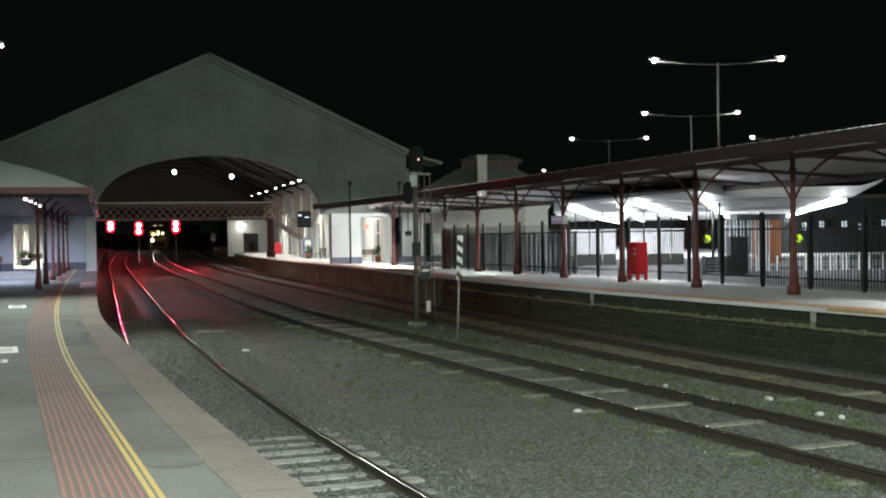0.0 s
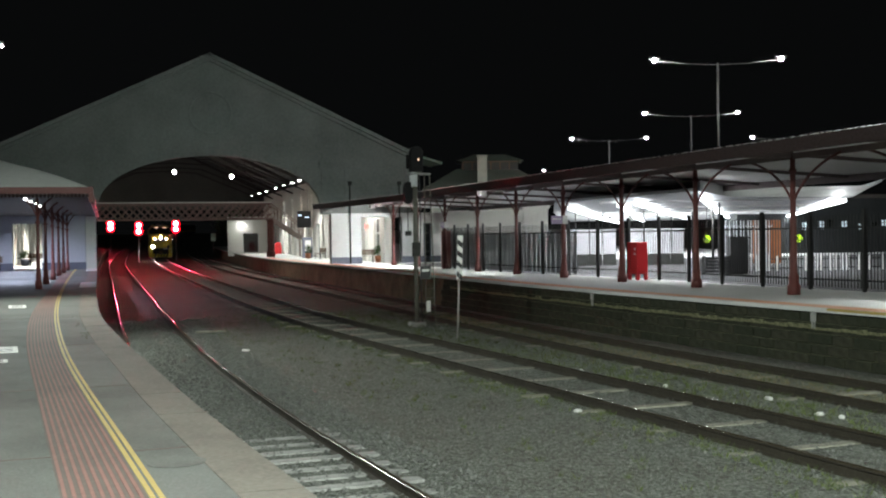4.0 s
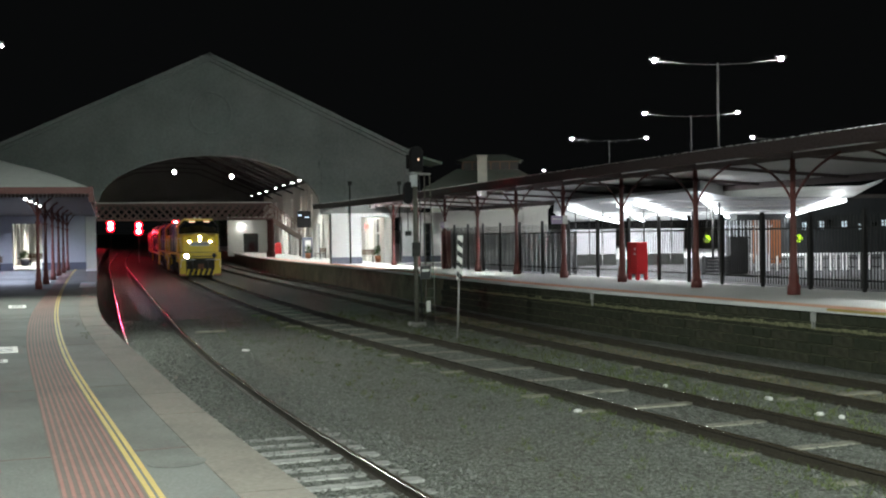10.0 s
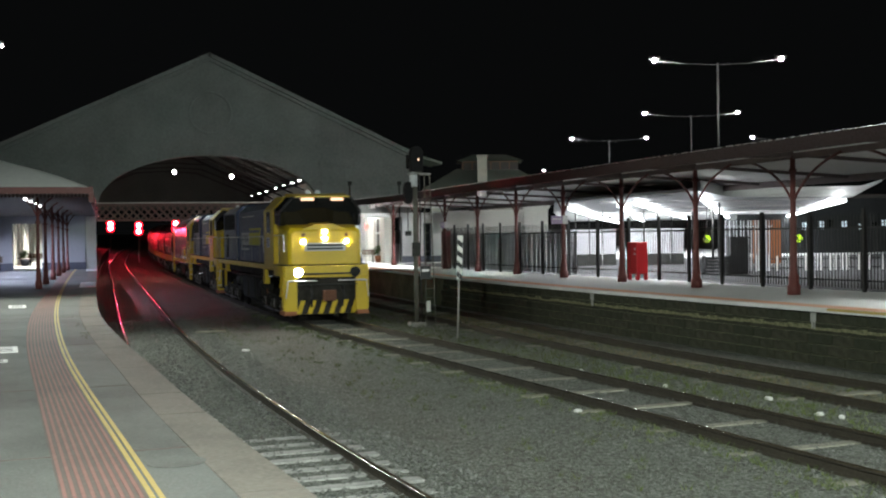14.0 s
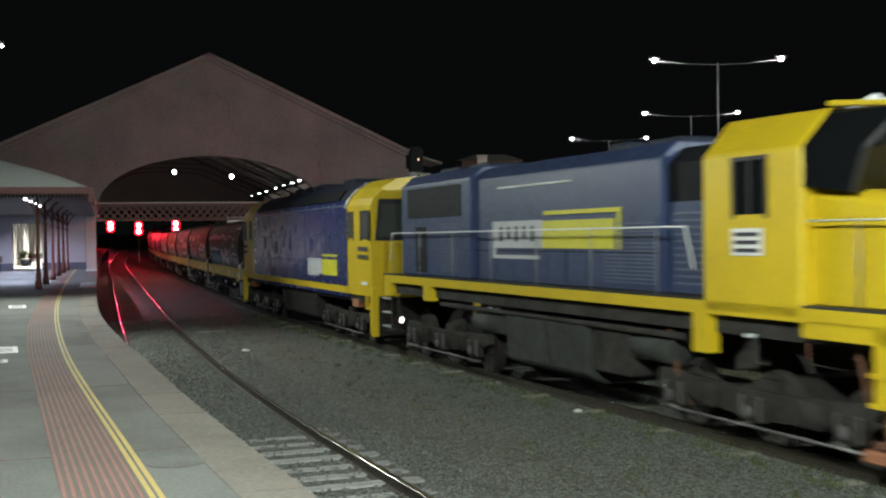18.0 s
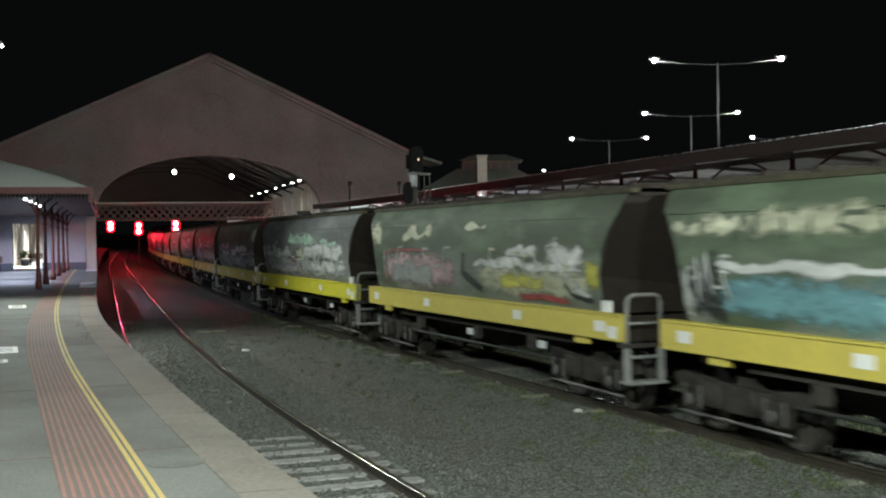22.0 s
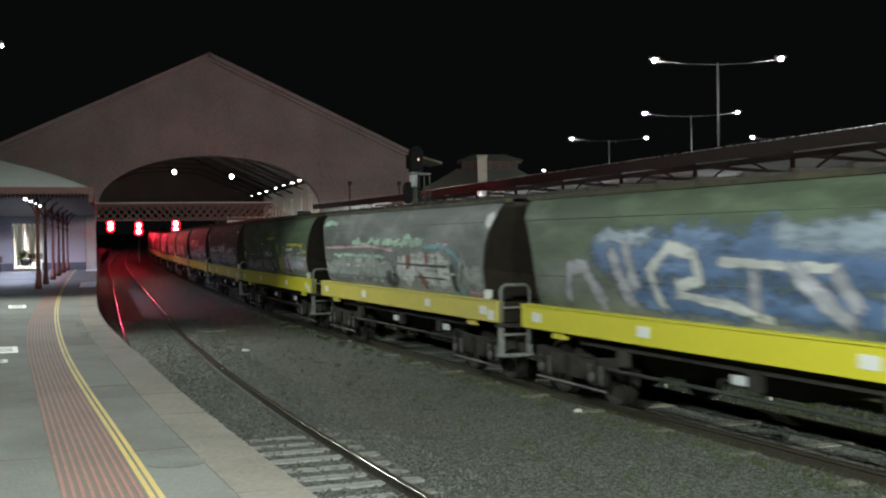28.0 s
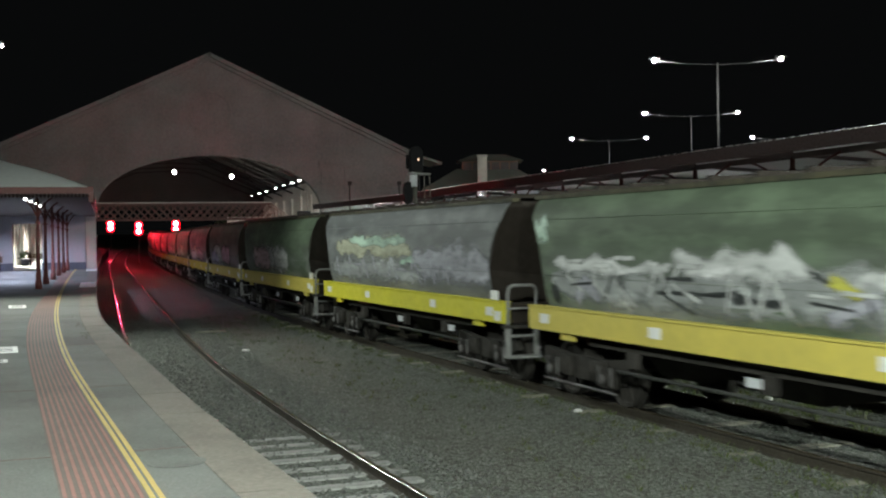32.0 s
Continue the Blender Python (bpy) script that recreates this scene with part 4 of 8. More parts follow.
            part("louvre_bar", Geo().box(X(13.6), X(12.7), min(s * 1.24, s * 1.255), max(s * 1.24, s * 1.255), 2.0 + k * 0.065, 2.02 + k * 0.065), M["seam_blue"], e)
        hd = part("hood_end_door", Geo().box(X(15.1), X(14.45), min(s * 1.24, s * 1.255), max(s * 1.24, s * 1.255), 1.95, 2.95), M["louvre"], e, "dark recessed hood door", 0.01)
        part("door_window", Geo().box(X(14.95), X(14.7), min(s * 1.255, s * 1.262), max(s * 1.255, s * 1.262), 2.5, 2.8), M["window_grey"], hd)
        part("waist_line", Geo().box(X(16.0), X(5.35), min(s * 1.12, s * 1.139), max(s * 1.12, s * 1.139), 2.44, 2.455), M["louvre"], e, "dark panel joint along the hood")
        for zz in (0.62, 0.95, 1.28):
            part("rear_rung", Geo().tube([(X(16.95), s * 1.2, zz), (X(16.95), s * 1.42, zz)], 0.018, 6).tube([(X(16.95), s * 1.42, zz), (X(16.4), s * 1.42, zz)], 0.018, 6), M["pale_sheet"], e)
        part("seam", Geo().box(X(10.9), X(8.0), min(s * 1.12, s * 1.15), max(s * 1.12, s * 1.15), 3.62, 3.65), M["white_paint"], e)
        lg = part("logo_panel", Geo().box(X(11.15), X(11.02), min(s * 1.135, s * 1.15), max(s * 1.135, s * 1.15), 2.3, 3.0).box(X(11.02), X(9.2), min(s * 1.135, s * 1.15), max(s * 1.135, s * 1.15), 2.3, 2.37).box(X(11.02), X(9.08), min(s * 1.135, s * 1.15), max(s * 1.135, s * 1.15), 2.5, 3.0), M["panel_grey"], e, "white emblem panel")
        part("emblem_panel", Geo().box(X(9.05), X(6.6), min(s * 1.135, s * 1.152), max(s * 1.135, s * 1.152), 2.5, 2.98), M["sill_yellow"], e, "yellow emblem panel")
        part("emblem_line", Geo().box(X(9.0), X(6.42), min(s * 1.12, s * 1.15), max(s * 1.12, s * 1.15), 3.08, 3.15).box(X(6.5), X(6.42), min(s * 1.135, s * 1.15), max(s * 1.135, s * 1.15), 2.5, 3.08), M["sill_yellow"], e)
        for k in range(5):
            part("emblem_stroke", Geo().box(X(9.5 + k * 0.33), X(9.38 + k * 0.33), min(s * 1.15, s * 1.154), max(s * 1.15, s * 1.154), 2.62 + 0.05 * (k % 2), 2.9), M["tank_grey"], lg)
        pts = [(X(4.1), s * 1.4, 2.25), (X(4.3), s * 1.4, 2.82), (X(16.3), s * 1.4, 2.82), (X(16.5), s * 1.4, 2.2)]
        handrail(e, pts, [(X(u), s * 1.4, 2.82) for u in (5.0, 6.9, 8.8, 10.7, 12.6, 14.5, 16.2)], 1.87, M["white_paint"])
        handrail(e, [(X(0.3), s * 1.38, 2.3), (X(0.35), s * 1.38, 2.85), (X(1.8), s * 1.42, 2.85)], [(X(1.0), s * 1.4, 2.85)], 1.87, M["white_paint"])
        # corner steps in yellow, brackets below the sill
        part("corner_steps", Geo().box(X(0.75), X(0.2), min(s * 1.16, s * 1.43), max(s * 1.16, s * 1.43), 0.85, 1.67).box(X(0.8), X(0.2), min(s * 1.1, s * 1.46), max(s * 1.1, s * 1.46), 0.83, 0.88).box(X(0.8), X(0.2), min(s * 1.1, s * 1.46), max(s * 1.1, s * 1.46), 1.15, 1.2), Y, e, "yellow corner steps")
        part("corner_steps", Geo().box(X(16.85), X(16.35), min(s * 1.16, s * 1.43), max(s * 1.16, s * 1.43), 1.35, 1.67), Y, e, "yellow corner steps")
        part("step_iron", Geo().box(X(16.85), X(16.35), min(s * 1.1, s * 1.4), max(s * 1.1, s * 1.4), 0.5, 0.55).box(X(16.85), X(16.8), min(s * 1.2, s * 1.26), max(s * 1.2, s * 1.26), 0.5, 1.35).box(X(16.4), X(16.35), min(s * 1.2, s * 1.26), max(s * 1.2, s * 1.26), 0.5, 1.35), M["under"], e)
        part("step_iron", Geo().box(X(0.75), X(0.25), min(s * 1.1, s * 1.44), max(s * 1.1, s * 1.44), 0.42, 0.47).box(X(0.75), X(0.7), min(s * 1.2, s * 1.26), max(s * 1.2, s * 1.26), 0.42, 0.86).box(X(0.3), X(0.25), min(s * 1.2, s * 1.26), max(s * 1.2, s * 1.26), 0.42, 0.86), M["rust"], e)
        part("cab_step", Geo().box(X(4.1), X(3.75), min(s * 1.25, s * 1.43), max(s * 1.25, s * 1.43), 1.15, 1.67), Y, e)
        part("jacking_pad", Geo().box(X(14.2), X(13.8), min(s * 1.25, s * 1.44), max(s * 1.25, s * 1.44), 1.35, 1.67), Y, e)
        part("pipe", Geo().tube([(X(13.6), s * 1.25, 1.3), (X(4.5), s * 1.25, 1.3)], 0.05, 6), M["under"], e)
        part("cab_drop", Geo().box(X(1.9), X(0.3), min(s * 1.38, s * 1.43), max(s * 1.38, s * 1.43), 1.5, 1.7), Y, e)
        dl = part("ditch_lamp", Geo().tube([(X(0.2), s * 0.95, 1.62), (X(0.06), s * 0.95, 1.62)], 0.17, 14), M["black_paint"], e, "round lamp housing")
        part("lens", Geo().tube([(X(0.06), s * 0.95, 1.62), (X(0.055), s * 0.95, 1.62)], 0.13, 16), M["ditch"] if (lit and s < 0) else M["tank_grey"], dl, "dazzling white lens" if lit and s < 0 else "")
        part("step_lamp", Geo().box(X(3.0), X(2.92), min(s * 1.3, s * 1.42), max(s * 1.3, s * 1.42), 1.42, 1.46), M["pale_sheet"], e, "small ground light")
    for u, w_, d_, zt in ((6.2, 0.5, 0.9, 4.2), (7.6, 0.45, 0.6, 4.24), (13.0, 0.62, 1.1, 4.25), (14.6, 0.62, 1.1, 4.25), (10.2, 0.3, 1.4, 4.17), (4.5, 0.4, 0.6, 4.1)):
        part("roof_hatch", Geo().box(X(u + d_ / 2), X(u - d_ / 2), -w_, w_, 4.0, zt), M["roof_dirt"], e, "", 0.03)
    part("air_horn", Geo().tube([(X(2.6), -0.2, 4.2), (X(2.0), -0.2, 4.3)], 0.05, 8, 0.1).tube([(X(2.6), 0.15, 4.2), (X(2.1), 0.15, 4.3)], 0.05, 8, 0.1), M["pale_sheet"], e)
    # front face
    # Solid dark plate drawn in place of the open, dark gear below the beam.
    part("pilot", Geo().prism([(X(0.24), -1.2, 0.25), (X(0.24), 1.2, 0.25), (X(0.2), 1.25, 1.62), (X(0.2), -1.25, 1.62)], (-0.12, 0, 0)), M["under"], e, "plain dark pilot plate")
    part("buffer_beam", Geo().box(X(0.28), X(0.12), -1.4, 1.4, 1.45, 1.84), Y, e, "yellow buffer beam", 0.02)
    for s in (-1, 1):
        part("pilot_corner", Geo().prism([(X(0.16), s * 0.98, 0.35), (X(0.16), s * 1.36, 0.35), (X(0.14), s * 1.4, 1.5), (X(0.14), s * 0.98, 1.5)], (-0.05, 0, 0)), Y, e, "yellow pilot corner")
        part("front_rail", Geo().tube([(X(0.02), s * 0.35, 1.35), (X(0.0), s * 1.3, 1.35), (X(0.0), s * 1.38, 0.8)], 0.025, 6), M["white_paint"], e)
    part("headlight_housing", Geo().prism([(X(0.36), -0.75, 3.02), (X(0.36), -0.3, 3.2), (X(0.36), 0.3, 3.2), (X(0.36), 0.75, 3.02)], (-0.7, 0, 0.05)).box(X(0.42), X(0.33), -0.22, 0.22, 2.6, 3.08), Y, e, "raised headlamp housing")
    st = Geo()
    for k in range(6):
        yy_ = -1.0 + k * 0.36
        st.prism([(X(0.23), yy_, 0.26), (X(0.23), yy_ + 0.15, 0.26), (X(0.21), yy_ + 0.3, 0.7), (X(0.21), yy_ + 0.15, 0.7)], (0.02, 0, 0))
    part("pilot_stripes", st, Y, e, "yellow hazard stripes")
    part("coupler", Geo().box(X(0.2), X(-0.35), -0.12, 0.12, 0.75, 1.0).box(X(-0.15), X(-0.4), -0.2, 0.2, 0.7, 1.05), M["rust"], e, "", 0.02)
    for q in (-0.53, 0.5):
        part("hose", Geo().tube([(X(0.1), q, 1.2), (X(-0.1), q * 1.03, 0.9), (X(0.05), q, 0.5)], 0.035, 6), M["black_paint"], e)
    part("front_steps", Geo().box(X(0.15), X(0.0), -1.0, 1.0, 1.2, 1.24).box(X(0.15), X(0.02), -1.0, 1.0, 1.55, 1.6), M["tank_grey"], e)
    pl = part("front_plate", Geo().box(X(0.36), X(0.32), -0.68, 0.68, 2.32, 2.58), M["pale_sheet"], e, "pale plate with bars")
    part("front_bars", Geo().box(X(0.33), X(0.31), -0.6, 0.6, 2.36, 2.42).box(X(0.33), X(0.31), -0.6, 0.6, 2.47, 2.53), M["tank_grey"], pl)
    for zz in (2.72, 2.94):
        part("headlamp", Geo().tube([(X(0.45), 0, zz), (X(0.3), 0, zz)], 0.072, 14), M["headlight"] if lit else M["tank_grey"], e, "round headlamp")
    for yy_ in (-0.72, 0.72):
        part("marker_lamp", Geo().tube([(X(0.45), yy_, 2.62), (X(0.3), yy_, 2.62)], 0.065, 12), M["headlight"] if lit else M["tank_grey"], e)
        part("marker_red", Geo().tube([(X(0.45), yy_, 2.85), (X(0.31), yy_, 2.85)], 0.06, 10), M["rust"], e)
    # running gear
    part("fuel_tank", Geo().prism([(X(7.3), -1.22, 0.45), (X(7.3), -1.27, 1.3), (X(7.3), 1.27, 1.3), (X(7.3), 1.22, 0.45), (X(7.3), 0.9, 0.3), (X(7.3), -0.9, 0.3)], (-3.1, 0, 0)), M["tank_grey"], e, "grey fuel tank", 0.04)
    for s in (-1, 1):
        part("equipment_box", Geo().box(X(7.2), X(6.1), min(s * 0.7, s * 1.2), max(s * 0.7, s * 1.2), 0.55, 1.3), M["under"], e, "", 0.03)
        part("tank_gauge", Geo().box(X(8.75), X(8.7), min(s * 1.2, s * 1.29), max(s * 1.2, s * 1.29), 0.5, 1.28), M["under"], e)
        part("sand_pipe", Geo().tube([(X(1.3), s * 1.15, 1.4), (X(1.2), s * 1.1, 0.9), (X(1.35), s * 0.95, 0.3)], 0.03, 6).tube([(X(5.0), s * 1.2, 1.4), (X(4.9), s * 1.15, 0.8), (X(4.75), s * 0.98, 0.3)], 0.03, 6), M["rust"], e)
    for ua, ub, yy_ in ((10.6, 11.9, 1.1), (10.6, 11.9, -1.1), (4.9, 5.9, -1.1)):
        part("air_tank", Geo().tube([(X(ua), yy_, 1.05), (X(ub), yy_, 1.05)], 0.2, 10), M["tank_grey"], e)
    bogie(e, X(3.1), 3, 1.75)
    bogie(e, X(13.7), 3, 1.75)
    return e, L


def loco_b(name, label):
    """Full-width diesel with a cab at each end and deep blue sides."""
    L = 17.9
    h = L / 2
    e = thing(name, (0, 0, 0), label, "locomotive", "locomotives")
    X = lambda u: h - u
    Y, B = M["loco_yellow"], M["deep_blue"]
    part("underframe", Geo().box(X(17.4), X(0.3), -1.35, 1.35, 1.1, 1.3), M["under"], e)
    prof = [(1.43, 1.28), (1.43, 3.55), (1.36, 3.72), (1.1, 4.0), (0.75, 4.2), (0, 4.28)]
    full = prof + [(-a, b) for a, b in reversed(prof[:-1])]
    part("body", Geo().loft([[(X(u), a, b) for a, b in full] for u in (2.3, 15.35)]), B, e, "deep blue body side")
    part("roof", Geo().loft([[(X(u), a * 1.004, b + 0.012) for a, b in full[2:-2]] for u in (2.35, 15.3)]), M["roof_dirt"], e, "sooty dark roof")
    for end, f in ((0, 1), (1, -1)):
        XX = (lambda u: X(u)) if end == 0 else (lambda u: -X(u))
        cl = 2.3 if end == 0 else 2.55
        rings = []
        for u, k, top_ in ((cl, 1.0, 0.0), (1.2, 1.0, 0.0), (0.25, 0.97, -0.02)):
            rings.append([(XX(u), a * k, b + (top_ if b > 3 else 0)) for a, b in prof] + [(XX(u), -a * k, b + (top_ if b > 3 else 0)) for a, b in reversed(prof[:-1])])
        # the upper cab front slopes back above the nose
        part("cab", Geo().loft(rings), Y, e, "yellow cab")
        part("windscreen", Geo().prism([(XX(0.24), -1.2, 2.75), (XX(0.24), 1.2, 2.75), (XX(0.24), 1.1, 3.55), (XX(0.24), -1.1, 3.55)], (0.03 * f, 0, 0)), M["window_grey"], e, "windscreen with grey blinds")
        part("windscreen_frame", Geo().prism([(XX(0.25), -1.3, 2.65), (XX(0.25), 1.3, 2.65), (XX(0.25), 1.2, 3.68), (XX(0.25), -1.2, 3.68)], (0.02 * f, 0, 0)), M["black_paint"], e)
        part("number_box", Geo().box(*sorted((XX(0.3), XX(0.16))), -0.42, 0.42, 3.85, 4.02), M["number_white"], e, "lit white number box")
        part("nose", Geo().prism([(XX(0.3), -1.1, 1.25), (XX(0.3), 1.1, 1.25), (XX(0.3), 1.05, 2.62), (XX(0.3), -1.05, 2.62)], (0.32 * f, 0, 0)), Y, e, "yellow nose", 0.03)
        part("pilot", Geo().prism([(XX(0.35), -1.3, 0.3), (XX(0.35), 1.3, 0.3), (XX(0.05), 1.2, 1.25), (XX(0.05), -1.2, 1.25)], (-0.12 * f, 0, 0)), M["under"], e, "plain dark pilot plate")
        part("coupler", Geo().box(*sorted((XX(0.3), XX(-0.35))), -0.12, 0.12, 0.75, 1.0), M["rust"], e)
        for s in (-1, 1):
            yw = s * 1.435
            for u0, u1, z0 in ((0.35, 1.0, 2.7), (1.75, 2.15, 2.72)):
                w_ = part("cab_window", Geo().box(*sorted((XX(u0), XX(u1))), min(yw, yw - s * 0.02), max(yw, yw - s * 0.02), z0, 3.35), M["window_grey"], e, "cab side window")
                part("window_frame", Geo().box(*sorted((XX(u0 - 0.05), XX(u0))), yw - 0.014, yw + 0.014, z0 - 0.05, 3.4).box(*sorted((XX(u1), XX(u1 + 0.05))), yw - 0.014, yw + 0.014, z0 - 0.05, 3.4).box(*sorted((XX(u0), XX(u1))), yw - 0.014, yw + 0.014, 3.35, 3.4), M["black_steel"], w_)
            part("cab_plate", Geo().box(*sorted((XX(0.5), XX(1.3))), min(yw, yw + s * 0.01), max(yw, yw + s * 0.01), 2.2, 2.3).box(*sorted((XX(0.5), XX(1.3))), min(yw, yw + s * 0.01), max(yw, yw + s * 0.01), 2.4, 2.5), M["grey_letters"], e)
            part("step_lamp", Geo().box(*sorted((XX(0.5), XX(1.0))), min(yw, yw + s * 0.01), max(yw, yw + s * 0.01), 1.55, 1.63), M["white_paint"], e)
            part("corner_steps", Geo().prism([(XX(0.12), s * 1.42, 1.5), (XX(0.32), s * 1.42, 1.5), (XX(0.32), s * 1.42, 0.4), (XX(0.2), s * 1.42, 0.3), (XX(0.12), s * 1.42, 0.3)], (0, -s * 0.16, 0)).box(*sorted((XX(0.32), XX(0.75))), min(s * 1.2, s * 1.42), max(s * 1.2, s * 1.42), 0.95, 1.0).box(*sorted((XX(0.7), XX(0.75))), min(s * 1.3, s * 1.42), max(s * 1.3, s * 1.42), 0.95, 1.3), Y, e, "yellow corner steps")
            part("tail_patch", Geo().box(*sorted((XX(cl + 0.05), XX(cl + 0.35))), min(s * 1.432, s * 1.442), max(s * 1.432, s * 1.442), 1.85, 1.98).box(*sorted((XX(cl + 0.05), XX(cl + 0.35))), min(s * 1.432, s * 1.442), max(s * 1.432, s * 1.442), 2.3, 2.4).box(*sorted((XX(cl + 0.05), XX(cl + 0.35))), min(s * 1.432, s * 1.442), max(s * 1.432, s * 1.442), 2.7, 2.8).box(*sorted((XX(cl + 0.05), XX(cl + 0.35))), min(s * 1.432, s * 1.442), max(s * 1.432, s * 1.442), 3.1, 3.2).box(*sorted((XX(cl + 0.05), XX(cl + 0.3))), min(s * 1.432, s * 1.442), max(s * 1.432, s * 1.442), 3.34, 3.44) if end else Geo().box(*sorted((XX(cl + 0.01), XX(cl + 0.05))), min(s * 1.432, s * 1.436), max(s * 1.432, s * 1.436), 1.5, 3.5), M["white_paint"] if end else M["black_paint"], e)
        for s in (-1, 1):
            part("boundary_panel", Geo().loft([[(XX(u_), s * a * 1.008, b + 0.015) for a, b in ((1.44, 3.5), (1.36, 3.72), (1.1, 4.0), (0.8, 4.17))] for u_ in (cl + 0.02, cl + 0.24)], closed=False, caps=False), M["panel_grey"], e, "pale panel on the roof shoulder")
            # Box added in red to draw a rusty, lit patch below the cab.
            part("sand_box", Geo().box(*sorted((XX(1.5), XX(2.1))), min(s * 1.15, s * 1.38), max(s * 1.15, s * 1.38), 0.95, 1.15), M["terracotta"], e, "added box that stands for a rusty lit patch below the cab", 0.02)
        dl = part("marker_lamp", Geo().tube([(XX(0.1), -0.75, 0.7), (XX(-0.06), -0.75, 0.7)], 0.12, 10), M["rust"], e)
        part("lens", Geo().tube([(XX(-0.06), -0.75, 0.7), (XX(-0.065), -0.75, 0.7)], 0.06, 12), M["step_light"], dl, "small lit lens")
    for s in (-1, 1):
        part("side_stripe", Geo().box(X(15.35), X(2.3), min(s * 1.43, s * 1.445), max(s * 1.43, s * 1.445), 1.28, 1.46), Y, e, "yellow stripe along the sill")
        yw = s * 1.44
        part("emblem_panel", Geo().box(X(6.75), X(5.03), min(yw, yw + s * 0.01), max(yw, yw + s * 0.01), 1.72, 2.16), M["panel_grey"], e, "white emblem panel")
        part("emblem_panel", Geo().box(X(5.0), X(3.35), min(yw, yw + s * 0.01), max(yw, yw + s * 0.01), 1.7, 2.14).box(X(5.0), X(3.35), min(yw, yw + s * 0.01), max(yw, yw + s * 0.01), 2.22, 2.28), M["sill_yellow"], e, "yellow emblem panel")
        part("emblem_line", Geo().box(X(6.7), X(5.4), min(yw, yw + s * 0.012), max(yw, yw + s * 0.012), 1.66, 1.71).box(X(6.5), X(5.2), min(yw, yw + s * 0.014), max(yw, yw + s * 0.014), 1.88, 2.06), M["pale_sheet"], e)
        for u in (4.6, 7.2, 9.8, 12.4):
            part("panel_seam", Geo().box(X(u) - 0.02, X(u) + 0.02, min(s * 1.43, s * 1.44), max(s * 1.43, s * 1.44), 1.46, 3.55), B, e)
        for u, zz in ((4.2, 2.75), (6.3, 2.7), (9.2, 2.75), (11.3, 2.6), (13.2, 2.75)):
            part("side_vent", Geo().box(X(u) - 0.14, X(u) + 0.14, min(s * 1.43, s * 1.436), max(s * 1.43, s * 1.436), zz - 0.36, zz + 0.02), M["dust"], e, "dusty smear by a vent")
        for zz in (2.06, 2.8):
            part("seam_line", Geo().box(X(15.3), X(2.4), min(s * 1.43, s * 1.438), max(s * 1.43, s * 1.438), zz, zz + 0.01), M["seam_deep"], e)
        # Pale tube drawn in place of the white highlight along the roof edge.
        part("gutter", Geo().tube([(X(15.2), s * 1.43, 3.57), (X(2.4), s * 1.43, 3.57)], 0.022, 6), M["seam_blue"], e, "pale tube for the highlight line along the roof edge")
        part("lower_band", Geo().box(X(15.35), X(2.3), min(s * 1.4, s * 1.435), max(s * 1.4, s * 1.435), 1.18, 1.28), B, e)
        part("roof_louvres", Geo().prism([(X(8.0), s * 1.38, 3.72), (X(3.2), s * 1.38, 3.72), (X(3.4), s * 1.12, 4.02), (X(7.6), s * 1.12, 4.02)], (0, s * 0.03, 0.02)), M["louvre"], e, "black roof louvres")
    for u, w_, d_, zt in ((5.0, 0.6, 1.2, 4.4), (8.6, 0.55, 0.9, 4.42), (10.2, 0.55, 0.9, 4.42), (11.8, 0.55, 0.9, 4.42), (13.6, 0.4, 0.6, 4.38)):
        part("roof_hatch", Geo().box(X(u + d_ / 2), X(u - d_ / 2), -w_, w_, 4.15, zt), M["roof_dirt"], e, "", 0.03)
    # The tank takes the dark underframe colour.
    part("fuel_tank", Geo().prism([(X(6.4), -1.25, 0.4), (X(6.4), -1.32, 1.1), (X(6.4), 1.32, 1.1), (X(6.4), 1.25, 0.4), (X(6.4), 0.9, 0.28), (X(6.4), -0.9, 0.28)], (-4.6, 0, 0)), M["under"], e, "dark fuel tank", 0.04)
    bogie(e, X(3.6), 3, 1.75)
    bogie(e, X(14.1), 3, 1.75)
    return e, L


HOPPER_PROFILE = [(1.3, 1.5), (1.39, 1.75), (1.44, 2.1), (1.45, 2.5), (1.43, 2.8), (1.4, 2.95), (1.38, 3.05), (1.3, 3.24), (1.2, 3.36)]


def half_length(z):
    """Half the length of a hopper's side at a height; the ends slope in below."""
    return float(np.interp(z, (1.5, 2.05, 2.5, 2.75, 2.95, 3.05, 3.42), (5.45, 5.45, 5.55, 5.68, 5.84, 5.94, 6.0)))


